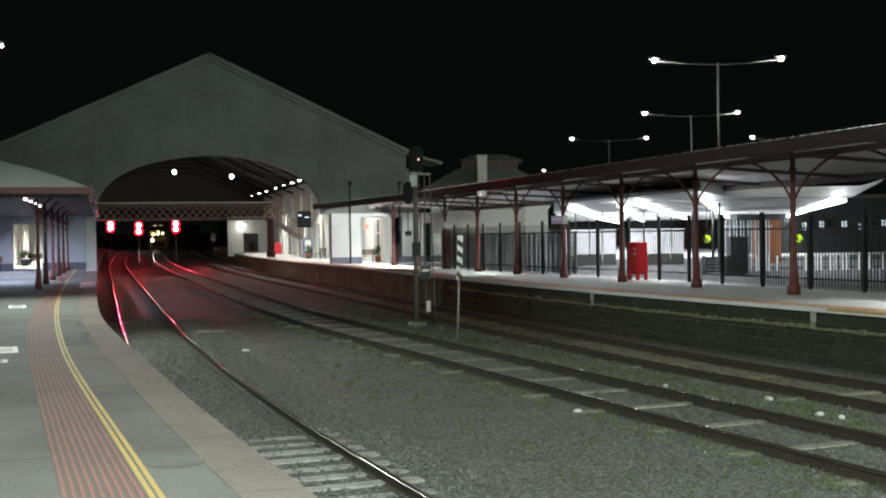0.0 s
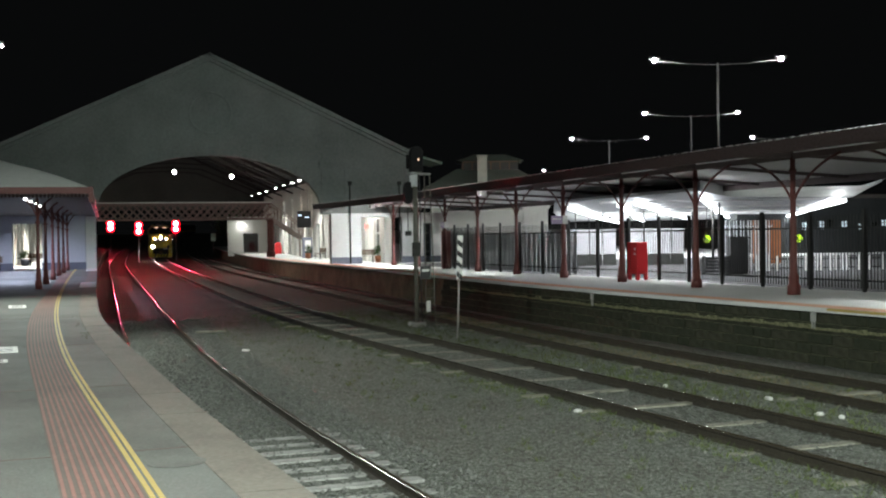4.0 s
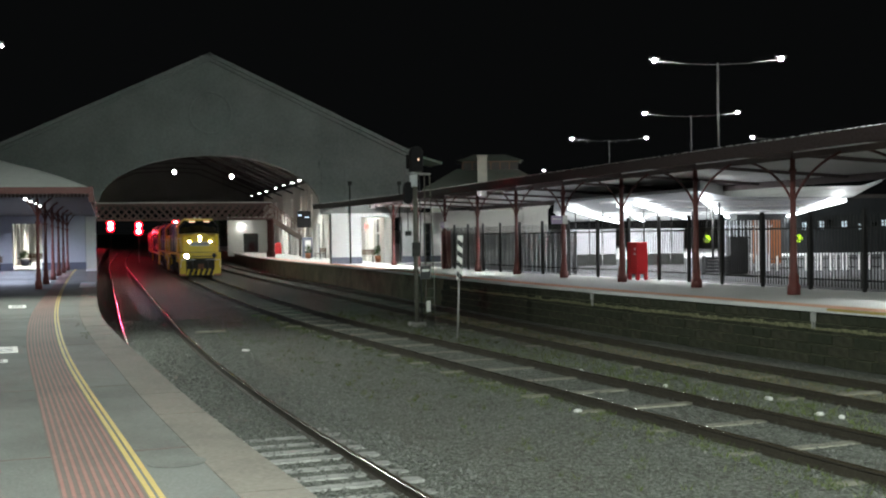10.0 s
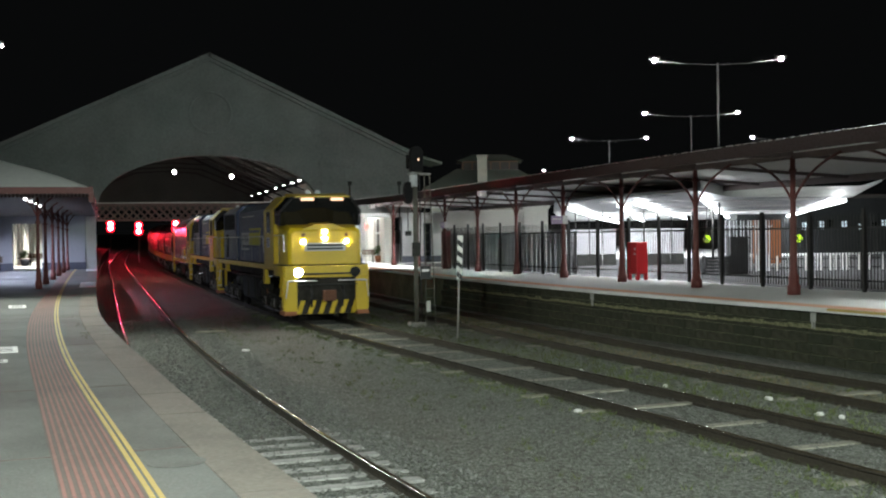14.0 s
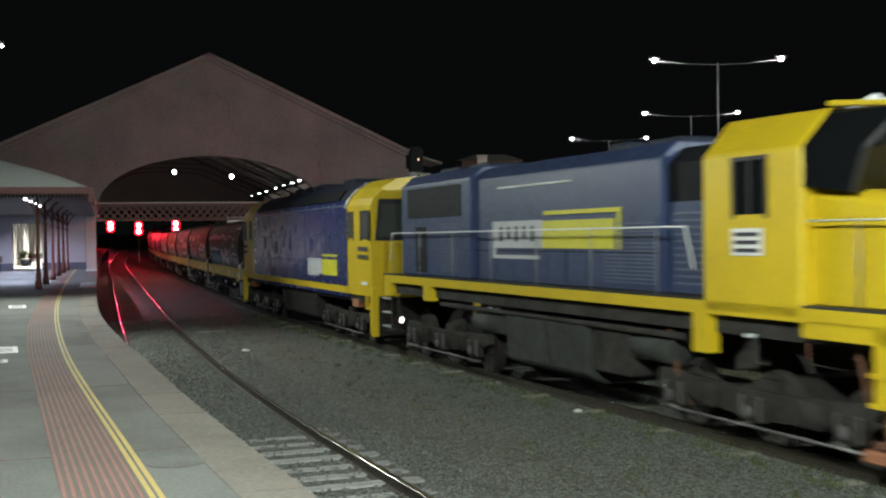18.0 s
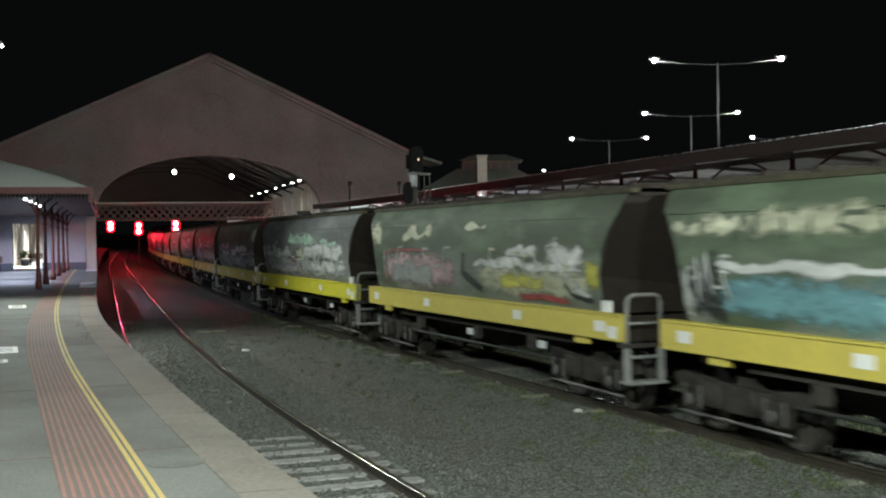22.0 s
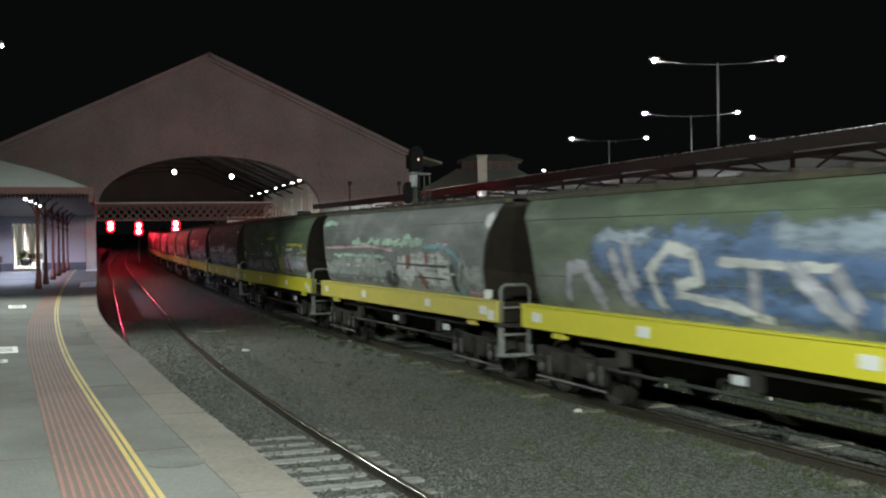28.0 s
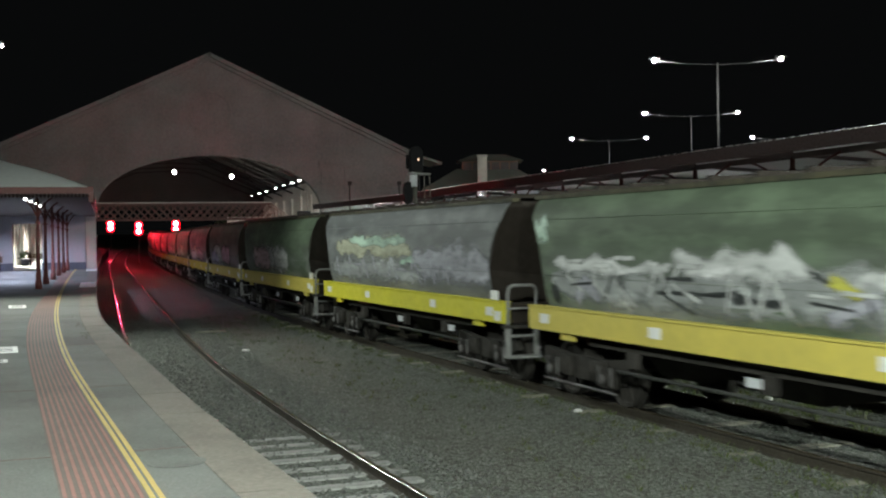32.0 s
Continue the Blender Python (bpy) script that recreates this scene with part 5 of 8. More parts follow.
def hopper(label, body_mat, sill_mat):
    """Grain hopper: bulging steel body whose ends slope in, side sills, bogies, end frames."""
    L = 12.43
    h = L / 2
    e = thing("hopper_wagon", (0, 0, 0), label, "freight wagon", "hopper wagons")
    prof = HOPPER_PROFILE
    hl = half_length
    xs_ = [-1.0, -0.66, -0.33, 0.0, 0.33, 0.66, 1.0]
    for s in (-1, 1):
        b = Geo()
        b.loft([[(hl(z) * k, s * y, z) for k in xs_] for y, z in prof], closed=False, caps=False, smooth=True)
        part("side_sheet", b, body_mat, e, "curved steel side with sprayed graffiti")
        part("top_rail", Geo().box(-6.1, 6.1, min(s * 1.1, s * 1.24), max(s * 1.1, s * 1.24), 3.35, 3.42), M["roof_lip"], e, "dark roof edge with dry yellowish dust")
        part("side_sill", Geo().box(-5.97, 6.08, min(s * 1.3, s * 1.45), max(s * 1.3, s * 1.45), 1.12, 1.5), sill_mat, e, "yellow side sill")
        part("sill_lip", Geo().box(-5.97, 6.08, min(s * 1.28, s * 1.47), max(s * 1.28, s * 1.47), 1.5, 1.53), sill_mat, e)
        for zz, yy_ in ((2.99, 1.392), (2.05, 1.433)):
            part("side_seam", Geo().tube([(-hl(zz) + 0.02, s * yy_, zz), (hl(zz) - 0.02, s * yy_, zz)], 0.008, 6), body_mat, e, "raised seam along the steel side")
        for xx in (-4.7, 4.75):
            part("sill_tab", Geo().box(xx - 0.2, xx + 0.2, min(s * 1.32, s * 1.4), max(s * 1.32, s * 1.4), 1.0, 1.12), sill_mat, e)
        part("brake_pipe", Geo().tube([(-3.4, s * 1.22, 0.62), (3.4, s * 1.22, 0.62)], 0.03, 6), M["tank_grey"], e)
        part("placard", Geo().box(5.48, 5.7, min(s * 1.36, s * 1.43), max(s * 1.36, s * 1.38), 1.54, 1.71), M["white_paint"], e, "small white placard above the sill")
        part("end_plate", Geo().box(5.7, 5.97, min(s * 1.45, s * 1.46), max(s * 1.45, s * 1.46), 1.16, 1.34), M["white_paint"], e)
        for k, u in enumerate((0.75, 3.7, 8.2, 11.6)):
            part("reflector", Geo().box(h - u - 0.16, h - u + 0.16, min(s * 1.45, s * 1.458), max(s * 1.45, s * 1.458), 1.24, 1.4), M["white_paint"], e, "white reflector square")
        part("lower_rail", Geo().box(-4.2, 4.2, min(s * 1.2, s * 1.26), max(s * 1.2, s * 1.26), 0.95, 1.02).box(-3.0, -2.75, min(s * 1.2, s * 1.3), max(s * 1.2, s * 1.3), 0.72, 0.95).box(0.2, 0.42, min(s * 1.2, s * 1.3), max(s * 1.2, s * 1.3), 0.72, 0.95).box(2.6, 2.85, min(s * 1.2, s * 1.3), max(s * 1.2, s * 1.3), 0.72, 0.95), M["under"], e)
        for xx in (0.05, 3.2):
            part("discharge_plate", Geo().box(xx - 0.15, xx + 0.12, min(s * 1.28, s * 1.32), max(s * 1.28, s * 1.32), 0.78, 0.9), M["pale_sheet"], e)
        # the steps stand across one corner of each end
        xx, ya, yb = -s * 6.2, s * 1.41, s * 0.83
        lo, hi = min(ya, yb), max(ya, yb)
        part("grab_rail", Geo().tube([(xx, ya, 1.06), (xx, ya, 1.7), (xx, ya - s * 0.03, 1.78), (xx, ya - s * 0.1, 1.82), (xx, yb + s * 0.1, 1.82), (xx, yb + s * 0.03, 1.78), (xx, yb, 1.7), (xx, yb, 1.06)], 0.03, 8).tube([(xx, ya, 1.4), (xx, yb, 1.4)], 0.022, 6), M["step_steel"], e, "dull grey bent grab rail")
        part("end_ladder", Geo().box(xx - 0.13, xx + 0.13, lo - 0.04, hi + 0.04, 0.5, 0.54).box(xx - 0.04, xx + 0.04, lo, hi, 0.88, 0.92).box(xx - 0.03, xx + 0.03, ya - 0.05, ya + 0.05, 0.54, 1.06).box(xx - 0.03, xx + 0.03, yb - 0.05, yb + 0.05, 0.54, 1.06), M["step_steel"], e, "dull grey end steps")
        part("end_platform", Geo().box(min(xx, -s * 6.05), max(xx, -s * 6.05) + 0.05, lo - 0.06, hi + 0.3, 1.04, 1.1), M["under"], e)
    for end in (-1, 1):
        d = Geo()
        full = [(y, z) for y, z in prof] + [(-y, z) for y, z in reversed(prof)]
        d.add([(end * (hl(z) - 0.01), y, z) for y, z in full], [tuple(range(len(full)))])
        part("end_sheet", d, M["hopper_end"], e, "sloping end sheet, recess shade put into its dark colour")
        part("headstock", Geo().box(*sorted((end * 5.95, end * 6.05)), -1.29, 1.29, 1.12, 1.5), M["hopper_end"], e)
        part("coupler", Geo().box(*sorted((end * h, end * (h + 0.34))), -0.11, 0.11, 0.76, 1.0).box(*sorted((end * (h + 0.2), end * (h + 0.335))), -0.19, 0.19, 0.7, 1.05), M["rust"], e)
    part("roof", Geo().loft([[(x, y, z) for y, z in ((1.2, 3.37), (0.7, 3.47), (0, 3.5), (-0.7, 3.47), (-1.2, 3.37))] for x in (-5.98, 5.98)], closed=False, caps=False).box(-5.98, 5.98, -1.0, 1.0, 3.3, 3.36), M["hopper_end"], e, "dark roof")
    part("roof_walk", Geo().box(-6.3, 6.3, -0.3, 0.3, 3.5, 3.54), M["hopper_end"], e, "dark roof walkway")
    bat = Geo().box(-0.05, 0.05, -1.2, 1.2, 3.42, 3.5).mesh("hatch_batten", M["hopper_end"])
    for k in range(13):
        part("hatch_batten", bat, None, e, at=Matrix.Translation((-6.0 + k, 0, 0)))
    part("center_sill", Geo().box(-h, h, -0.35, 0.35, 0.9, 1.25), M["under"], e)
    for xx in (-2.6, 0, 2.6):
        part("chute", Geo().loft([[(xx - a, -b, z), (xx + a, -b, z), (xx + a, b, z), (xx - a, b, z)] for a, b, z in ((1.25, 1.15, 1.5), (0.5, 0.6, 0.55))]), M["under"], e)
    bogie(e, 4.6, 2, 1.75)
    bogie(e, -4.6, 2, 1.75)
    return e, L

# ---- far platform: canopy, fence, furniture ----
col_line = lambda y: 17.1 - (y - 25.8) * 0.031
gut_line = spline([(-30, 16.3), (0, 15.5), (19, 14.9), (28, 14.63), (43, 14.16), (48.3, 14.0), (55.7, 13.72), (64, 12.85), (70.8, 12.15)])
CZ = 4.82


def column_geo(height, base=0.5, k_=1.0):
    g_ = Geo()
    n = 12
    prof = [(0.17, 0.0), (0.17, base * 0.5), (0.13, base * 0.55), (0.13, base), (0.1, base + 0.05), (0.075, height * 0.6), (0.07, height - 0.5), (0.1, height - 0.48), (0.1, height - 0.4), (0.07, height - 0.38), (0.065, height)]
    return g_.loft([[(k_ * r * math.cos(2 * math.pi * k / n), k_ * r * math.sin(2 * math.pi * k / n), z) for k in range(n)] for r, z in prof], smooth=True)


def bracket_geo(dx, dy, z0, z1):
    """A curved bracket from the shaft out to the beam."""
    pts = []
    for i in range(8):
        a = i / 7 * math.pi / 2
        k = (1 - math.cos(a)) * 0.55 + 0.45 * i / 7
        pts.append((dx * k, dy * k, z0 + (z1 - z0) * (math.sin(a) * 0.55 + 0.45 * i / 7)))
    return Geo().tube(pts, 0.035, 6)


first = None
for i in range(12):
    y = 16.1 + 4.88 * i
    if y > 69:
        break
    x = col_line(y)
    h = CZ - 0.05 - PLAT
    if first is None:
        first = thing("canopy_column", (x, y, PLAT), "maroon cast-iron canopy column with curved brackets", "column", "canopy columns")
        part("shaft", column_geo(h), M["maroon"], first)
        for dy in (-2.05, 2.05):
            part("bracket", bracket_geo(0, dy, h - 1.3, h - 0.1), M["maroon"], first)
    else:
        copy_thing(first, Matrix.Translation((x, y, PLAT)))
can = thing("platform_canopy", (0, 0, 0), "long platform canopy with maroon fascia and pale lining", "canopy")
back = lambda y: col_line(y) + 5.6
k0, k1 = 10.0, 70.7
r1, r2, fa, fl = [], [], [], []
for i in range(50):
    y = k0 + (k1 - k0) * i / 49
    a, c, b = gut_line(y), col_line(y), back(y)
    r1.append([(a, y, CZ - 0.03), (c, y, CZ + 0.02), (b, y, CZ - 0.32), (b, y, CZ - 0.24), (c, y, CZ + 0.1), (a, y, CZ + 0.05)])
    r2.append([(a - 0.04, y, CZ - 0.27), (a, y, CZ - 0.27), (a, y, CZ + 0.03), (a - 0.09, y, CZ + 0.03)])
# No lamps show here; hidden downlights are added to brighten platform and pier.
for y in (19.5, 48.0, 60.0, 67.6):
    bl = thing("bulkhead_lamp", (col_line(y) - 0.6, y, CZ - 0.05), "added downlight, shrouded from view under the canopy lining", "lamp", "canopy lamps")
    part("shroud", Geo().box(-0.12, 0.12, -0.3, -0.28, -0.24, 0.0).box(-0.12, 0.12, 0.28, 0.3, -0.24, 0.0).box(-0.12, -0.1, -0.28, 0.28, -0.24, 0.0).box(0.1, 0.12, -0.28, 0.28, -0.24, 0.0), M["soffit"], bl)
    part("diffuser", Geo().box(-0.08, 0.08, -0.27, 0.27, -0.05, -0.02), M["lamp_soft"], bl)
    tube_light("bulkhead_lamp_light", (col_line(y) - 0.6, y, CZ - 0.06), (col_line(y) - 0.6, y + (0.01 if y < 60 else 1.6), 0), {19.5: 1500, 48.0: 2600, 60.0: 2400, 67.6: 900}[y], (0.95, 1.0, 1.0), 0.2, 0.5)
part("roof_sheet", Geo().loft(r1), M["lining"], can, "pale sheet roof")
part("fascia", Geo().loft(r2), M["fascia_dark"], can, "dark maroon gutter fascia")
rg = []
for i in range(50):
    y = k0 + (k1 - k0) * i / 49
    a = gut_line(y)
    rg.append([(a - 0.1, y, CZ + 0.03), (a - 0.06, y, CZ + 0.03), (a - 0.06, y, CZ + 0.055), (a - 0.1, y, CZ + 0.055)])
part("gutter_lip", Geo().loft(rg), M["gutter_steel"], can, "thin shiny gutter lip")
for i in range(12):
    y = 16.1 + 4.88 * i
    if y > 69:
        break
    part("cross_beam", Geo().bar((gut_line(y), y, CZ - 0.11), (col_line(y), y, CZ - 0.07), 0.09, 0.15).bar((col_line(y), y, CZ - 0.07), (back(y), y, CZ - 0.38), 0.07, 0.1), M["beam_paint"], can)
for o in (0.33, 0.66, 1.0, 1.5):
    pr = []
    for i in range(50):
        y = k0 + (k1 - k0) * i / 49
        x = gut_line(y) * (1 - o) + col_line(y) * o if o <= 1 else back(y) - 0.2
        z = CZ - 0.03 if o <= 1 else CZ - 0.31
        hgt = {1.0: 0.16, 1.5: 0.22}.get(o, 0.05)
        pr.append([(x - 0.04, y, z - hgt), (x + 0.04, y, z - hgt), (x + 0.04, y, z), (x - 0.04, y, z)])
    part("purlin", Geo().loft(pr), M["beam_paint"], can)

# palisade fence behind the platform
fence = thing("palisade_fence", (0, 0, PLAT), "black steel palisade fence behind the platform", "fence")
pk = Geo().box(-0.01, 0.01, -0.014, 0.014, 0.1, 2.05).add([(-0.01, -0.014, 2.05), (0.01, -0.014, 2.05), (0.01, 0.014, 2.05), (-0.01, 0.014, 2.05), (0, 0, 2.14)], [(0, 1, 4), (1, 2, 4), (2, 3, 4), (3, 0, 4)]).mesh("picket", M["black_steel"])
ps = Geo().box(-0.045, 0.045, -0.045, 0.045, 0, 2.25).mesh("post", M["black_steel"])
y, i = 21.77, 0
while y < 57:
    x = fence_line(y)
    a = -math.degrees(math.atan(fence_line(y + 0.5) - fence_line(y - 0.5)))
    if i % 17 == 0:
        part("post", ps, None, fence, at=pose(x, y, 0, 0, 0, a))
    part("picket", pk, None, fence, at=pose(x, y, 0, 0, 0, a))
    y += 0.122
    i += 1
for z in (0.28, 1.72):
    rr = Geo()
    k = 30
    rr.loft([[(fence_line(q) + dx, q, z + dz) for dx, dz in ((0.02, 0), (0.06, 0), (0.06, 0.05), (0.02, 0.05))] for q in np.linspace(21.5, 57, k)])
    part("rail", rr, M["black_steel"], fence)

# vertical sheet screen behind the fence
screen = thing("sheet_screen", (0, 0, PLAT), "pale corrugated sheet screen behind the fence", "screen")
y, i = 42.5, 0
rnd = random.Random(8)
while y < 57:
    w = 0.42
    g_ = Geo().box(-0.02, 0.02, 0, w - 0.05, 0.05, rnd.choice((1.75, 1.8, 1.85)))
    part("sheet", g_, M["pale_sheet"], screen, at=pose(fence_line(y) + 0.35, y, 0))
    y += w
    i += 1

# shelter roof with fluorescent battens beyond the fence, running away from the line at an angle
SX, SY = 0.494, 0.869
sh = thing("walkway_shelter", (0, 0, PLAT), "white-lined walkway shelter roof with bright fluorescent battens", "shelter")
e0 = [(18.9, 34.0), (23.5, 39.8), (28.7, 39.2)]
e1 = [(x + SX * 78, y + SY * 78) for x, y in reversed(e0)]
edge_pts = e0 + e1[:1] + [(46.0, 112.0), (26.9, 67.0), (18.5, 46.0)]
part("shelter_roof", Geo().prism([(x, y, 3.07) for x, y in edge_pts], (0, 0, 0.1)), M["shelter_lining"], sh, "white lined roof")
part("roof_fascia", Geo().prism([(23.5, 39.75, 3.05), (28.7, 39.15, 3.05), (29.2, 38.6, 3.45), (23.5, 39.75, 3.42)], (0, 0.08, 0)).prism([(18.9, 33.95, 3.05), (23.5, 39.75, 3.05), (23.5, 39.75, 3.42), (18.9, 33.95, 3.42)], (0.05, 0.05, 0)), M["soffit"], sh, "pale grey fascia boards")
part("roof_eave", Geo().prism([(28.7, 39.2, 3.05), (29.4, 38.3, 3.62), (29.4 + SX * 78, 38.3 + SY * 78, 3.62), (28.7 + SX * 78, 39.2 + SY * 78, 3.05)], (0, 0, 0.08)), M["shelter_lining"], sh)
for k in range(4):
    x, y = 24.5 + SX * k * 11, 43.0 + SY * k * 11
    part("post", Geo().tube([(x, y, 0), (x, y, 3.05)], 0.07, 8), M["black_steel"], sh)
    part("roof_beam", Geo().bar((19.5 + SX * k * 11, 43.5 + SY * k * 11, 2.98), (28.6 + SX * k * 11, 41.0 + SY * k * 11, 3.02), 0.15, 0.08), M["soffit"], sh)
TUBES = [(20.0, 47.8, 33.5, 75.0), (34.2, 76.4, 46.9, 101.0), (49.0, 105.0, 53.0, 113.0), (20.1, 42.8, 33.0, 68.0), (33.6, 69.2, 50.0, 101.0), (19.8, 40.6, 33.0, 63.0), (33.6, 64.0, 47.0, 86.4), (19.3, 34.5, 31.0, 54.0), (31.6, 55.0, 47.0, 80.0), (64.9, 100.8, 46.8, 71.1), (45.7, 69.0, 38.2, 56.4), (37.0, 54.4, 27.6, 38.3)]
for xa, ya, xb, yb in TUBES:
    ln = math.hypot(xb - xa, yb - ya)
    part("batten", Geo().bar((xa, ya, 2.86), (xb, yb, 2.86), 0.22, 0.13), M["tube_white"], sh, "bright fluorescent batten")
    t_ = bpy.data.lights.new("shelter_tube_light", "AREA")
    t_.energy, t_.color, t_.shape, t_.size, t_.size_y = 40 * ln, (0.93, 0.97, 1.0), "RECTANGLE", 0.25, ln
    o = new("shelter_tube_light", t_)
    o.matrix_basis = Matrix.Translation(((xa + xb) / 2, (ya + yb) / 2, PLAT + 2.77)) @ Matrix.Rotation(math.atan2(yb - ya, xb - xa) - math.pi / 2, 4, "Z")
panel = thing("shelter_wall", (0, 0, PLAT), "white glazed wall panels at the back of the walkway shelter", "wall panel")
for k in range(9):
    if k == 4:
        continue
    m = pose(22.9 + k * 0.7, 55.9 - k * 0.2, 0, 0, 0, -16)
    part("panel", Geo().box(0, 0.66, 0, 0.05, 0.62, 1.92), M["panel_grey"], panel, at=m)
    part("panel_base", Geo().box(0, 0.66, 0.0, 0.05, 0.0, 0.6), M["tank_grey"], panel, at=m)
    part("panel_post", Geo().box(-0.04, 0.0, -0.03, 0.06, 0, 2.9), M["black_steel"], panel, at=m)
low = thing("low_fence", (0, 0, PLAT), "low white picket fence beyond the black fence", "fence")
for q in (0.0, 0.46, 0.8, 1.38, 1.56, 1.98, 2.42, 2.6, 3.0, 3.18, 3.45, 3.68, 4.12, 4.4, 4.6, 5.1, 5.4):
    m = pose(26.24 + q, 42.35 - q * 0.29, 0, 0, 0, -16)
    part("picket", Geo().box(-0.055, 0.055, -0.02, 0.02, 0, 0.7 - 0.03 * (int(q * 7) % 3)), M["white_paint"], low, "", 0.01, at=m)
for dz in (0.12, 0.5):
    part("rail", Geo().bar((26.1, 42.42, dz), (31.7, 40.8, dz), 0.03, 0.05), M["black_steel"], low)
# Pale pickets added to draw the lit sides of the palisade pickets.
tall = thing("steel_fence", (0, 0, PLAT), "added pale pickets that stand for lit sides of the black fence", "fence")
for k in range(13):
    m = pose(24.46 + k * 0.145, 41.83 - k * 0.042, 0, 0, 0, -16)
    part("picket", Geo().box(-0.03, 0.03, -0.015, 0.015, 0.05, 2.15), M["pale_sheet"], tall, at=m)
part("rail", Geo().bar((24.4, 41.86, 0.3), (26.3, 41.31, 0.3), 0.03, 0.05), M["pale_sheet"], tall)
part("rail", Geo().bar((24.4, 41.86, 1.9), (26.3, 41.31, 1.9), 0.03, 0.05), M["pale_sheet"], tall)
kio = thing("orange_kiosk", pose(33.45, 52.8, PLAT, 0, 0, -16), "orange-brown panelled kiosk under the shelter", "kiosk")
part("body", Geo().box(-0.65, 0.65, 0, 0.8, 0, 2.3), M["orange_panel"], kio, "", 0.02)
part("panel", Geo().box(-0.55, 0.1, -0.03, 0.0, 0.9, 2.15), M["orange_panel"], kio, "", 0.01)
bld = thing("shop_building", pose(53.0, 75.5, PLAT, 0, 0, -16), "dark low building with small panes for far lights across the car park", "building")
part("wall", Geo().box(-7, 12, 0, 6, 0, 4.2), M["shop_wall"], bld, "dark wall")
part("roof", Geo().prism([(-7.4, -0.4, 4.2), (12.4, -0.4, 4.2), (12.4, 6.4, 4.2), (-7.4, 6.4, 4.2)], (0, 0, 0.25)), M["dark_roof"], bld)
# Glowing panes stand in for small far street lights.
rnd = random.Random(17)
for k in range(16):
    xw, zw, hw = -6.2 + k * 1.05 + rnd.uniform(-0.2, 0.2), 1.85 + rnd.uniform(-0.15, 0.2), rnd.uniform(0.3, 0.6)
    w_ = part("window", Geo().box(xw, xw + 0.42, -0.05, 0.0, zw, zw + hw), M["far_light_pane"] if k % 3 else M["window_dark"], bld, "small pane, most stand for far street lights")
    part("window_frame", Geo().box(xw - 0.06, xw, -0.07, 0.0, zw - 0.05, zw + hw + 0.05).box(xw + 0.42, xw + 0.48, -0.07, 0.0, zw - 0.05, zw + hw + 0.05).box(xw, xw + 0.42, -0.07, 0.0, zw + hw * 0.5, zw + hw * 0.5 + 0.05), M["black_steel"], w_)
for x, y, zz in ((30.25, 53.7, 2.42), (34.9, 52.3, 2.38)):
    sg = thing("hanging_sign", pose(x, y, zz, 0, 0, -16), "small yellow-green lit sign under the shelter", "sign", "lit signs")
    part("face", Geo().tube([(0, -0.03, 0), (0, 0.03, 0)], 0.2, 18), M["sign_green"], sg)
    part("symbol", Geo().box(-0.19, 0.0, -0.04, -0.031, -0.03, 0.05).box(-0.05, 0.12, -0.04, -0.031, -0.14, -0.06).box(-0.2, -0.08, -0.04, -0.031, -0.13, 0.14), M["black_paint"], sg)
    part("rod", Geo().tube([(0, 0, 0.2), (0, 0, 1.7)], 0.015, 6), M["black_steel"], sg)
bn = thing("bin_enclosure", pose(23.9, 40.0, PLAT, 0, 0, -16), "tall black bin enclosure behind the fence", "bin")
part("body", Geo().box(-0.36, 0.36, -0.3, 0.3, 0.06, 1.42), M["black_paint"], bn, "", 0.03)
part("lid", Geo().box(-0.39, 0.39, -0.33, 0.33, 1.42, 1.5), M["black_steel"], bn, "", 0.02)
part("foot", Geo().box(-0.3, 0.3, -0.25, 0.25, 0, 0.06), M["black_steel"], bn)
cage = thing("black_crate", pose(23.1, 40.3, PLAT, 0, 0, -16), "low black slatted crate beside the bin enclosure", "crate")
for k in range(5):
    part("slat", Geo().box(-0.5, 0.5, -0.3, 0.3, 0.08 + k * 0.13, 0.17 + k * 0.13), M["black_paint"], cage)
for s in (-0.48, 0.48):
    part("post", Geo().box(s - 0.03, s + 0.03, -0.33, 0.33, 0, 0.74), M["black_steel"], cage)
for y, wide in ((40.5, 0.4), (55.14, 0.16)):
    sg = thing("platform_sign", pose(col_line(y), y - 0.16, PLAT + 2.22, 0, 0, -16), "lilac and white sign boards fixed to a canopy column", "sign", "platform signs")
    part("board", Geo().box(-0.12 - wide, -0.1, -0.03, 0.0, -0.14, 0.16), M["lilac"], sg, "lilac board", 0.01)
    part("end_board", Geo().box(-0.09, 0.1, -0.04, 0.0, -0.14, 0.17), M["white_paint"], sg, "white board", 0.01)
    part("sign_bar", Geo().box(-0.08 - wide, -0.14, -0.036, -0.03, 0.02, 0.07), M["white_paint"], sg)
    part("clamp", Geo().box(-0.1, 0.1, 0.0, 0.09, -0.03, 0.03), M["galvanised"], sg)

# station buildings behind the canopy
pb = thing("parapet_building", pose(23.3, 66.3, PLAT, 0, 0, -16.2), "white single-storey station wing with a moulded parapet", "building")
part("wall", Geo().box(-3.6, 1.2, 0, 9, 0, 3.1), M["white_wall"], pb, "white wall")
part("parapet_cap", Geo().box(-3.7, 1.2, -0.1, 9, 3.1, 3.25).box(-3.65, 1.2, -0.05, 9, 3.0, 3.1), M["white_wall"], pb)
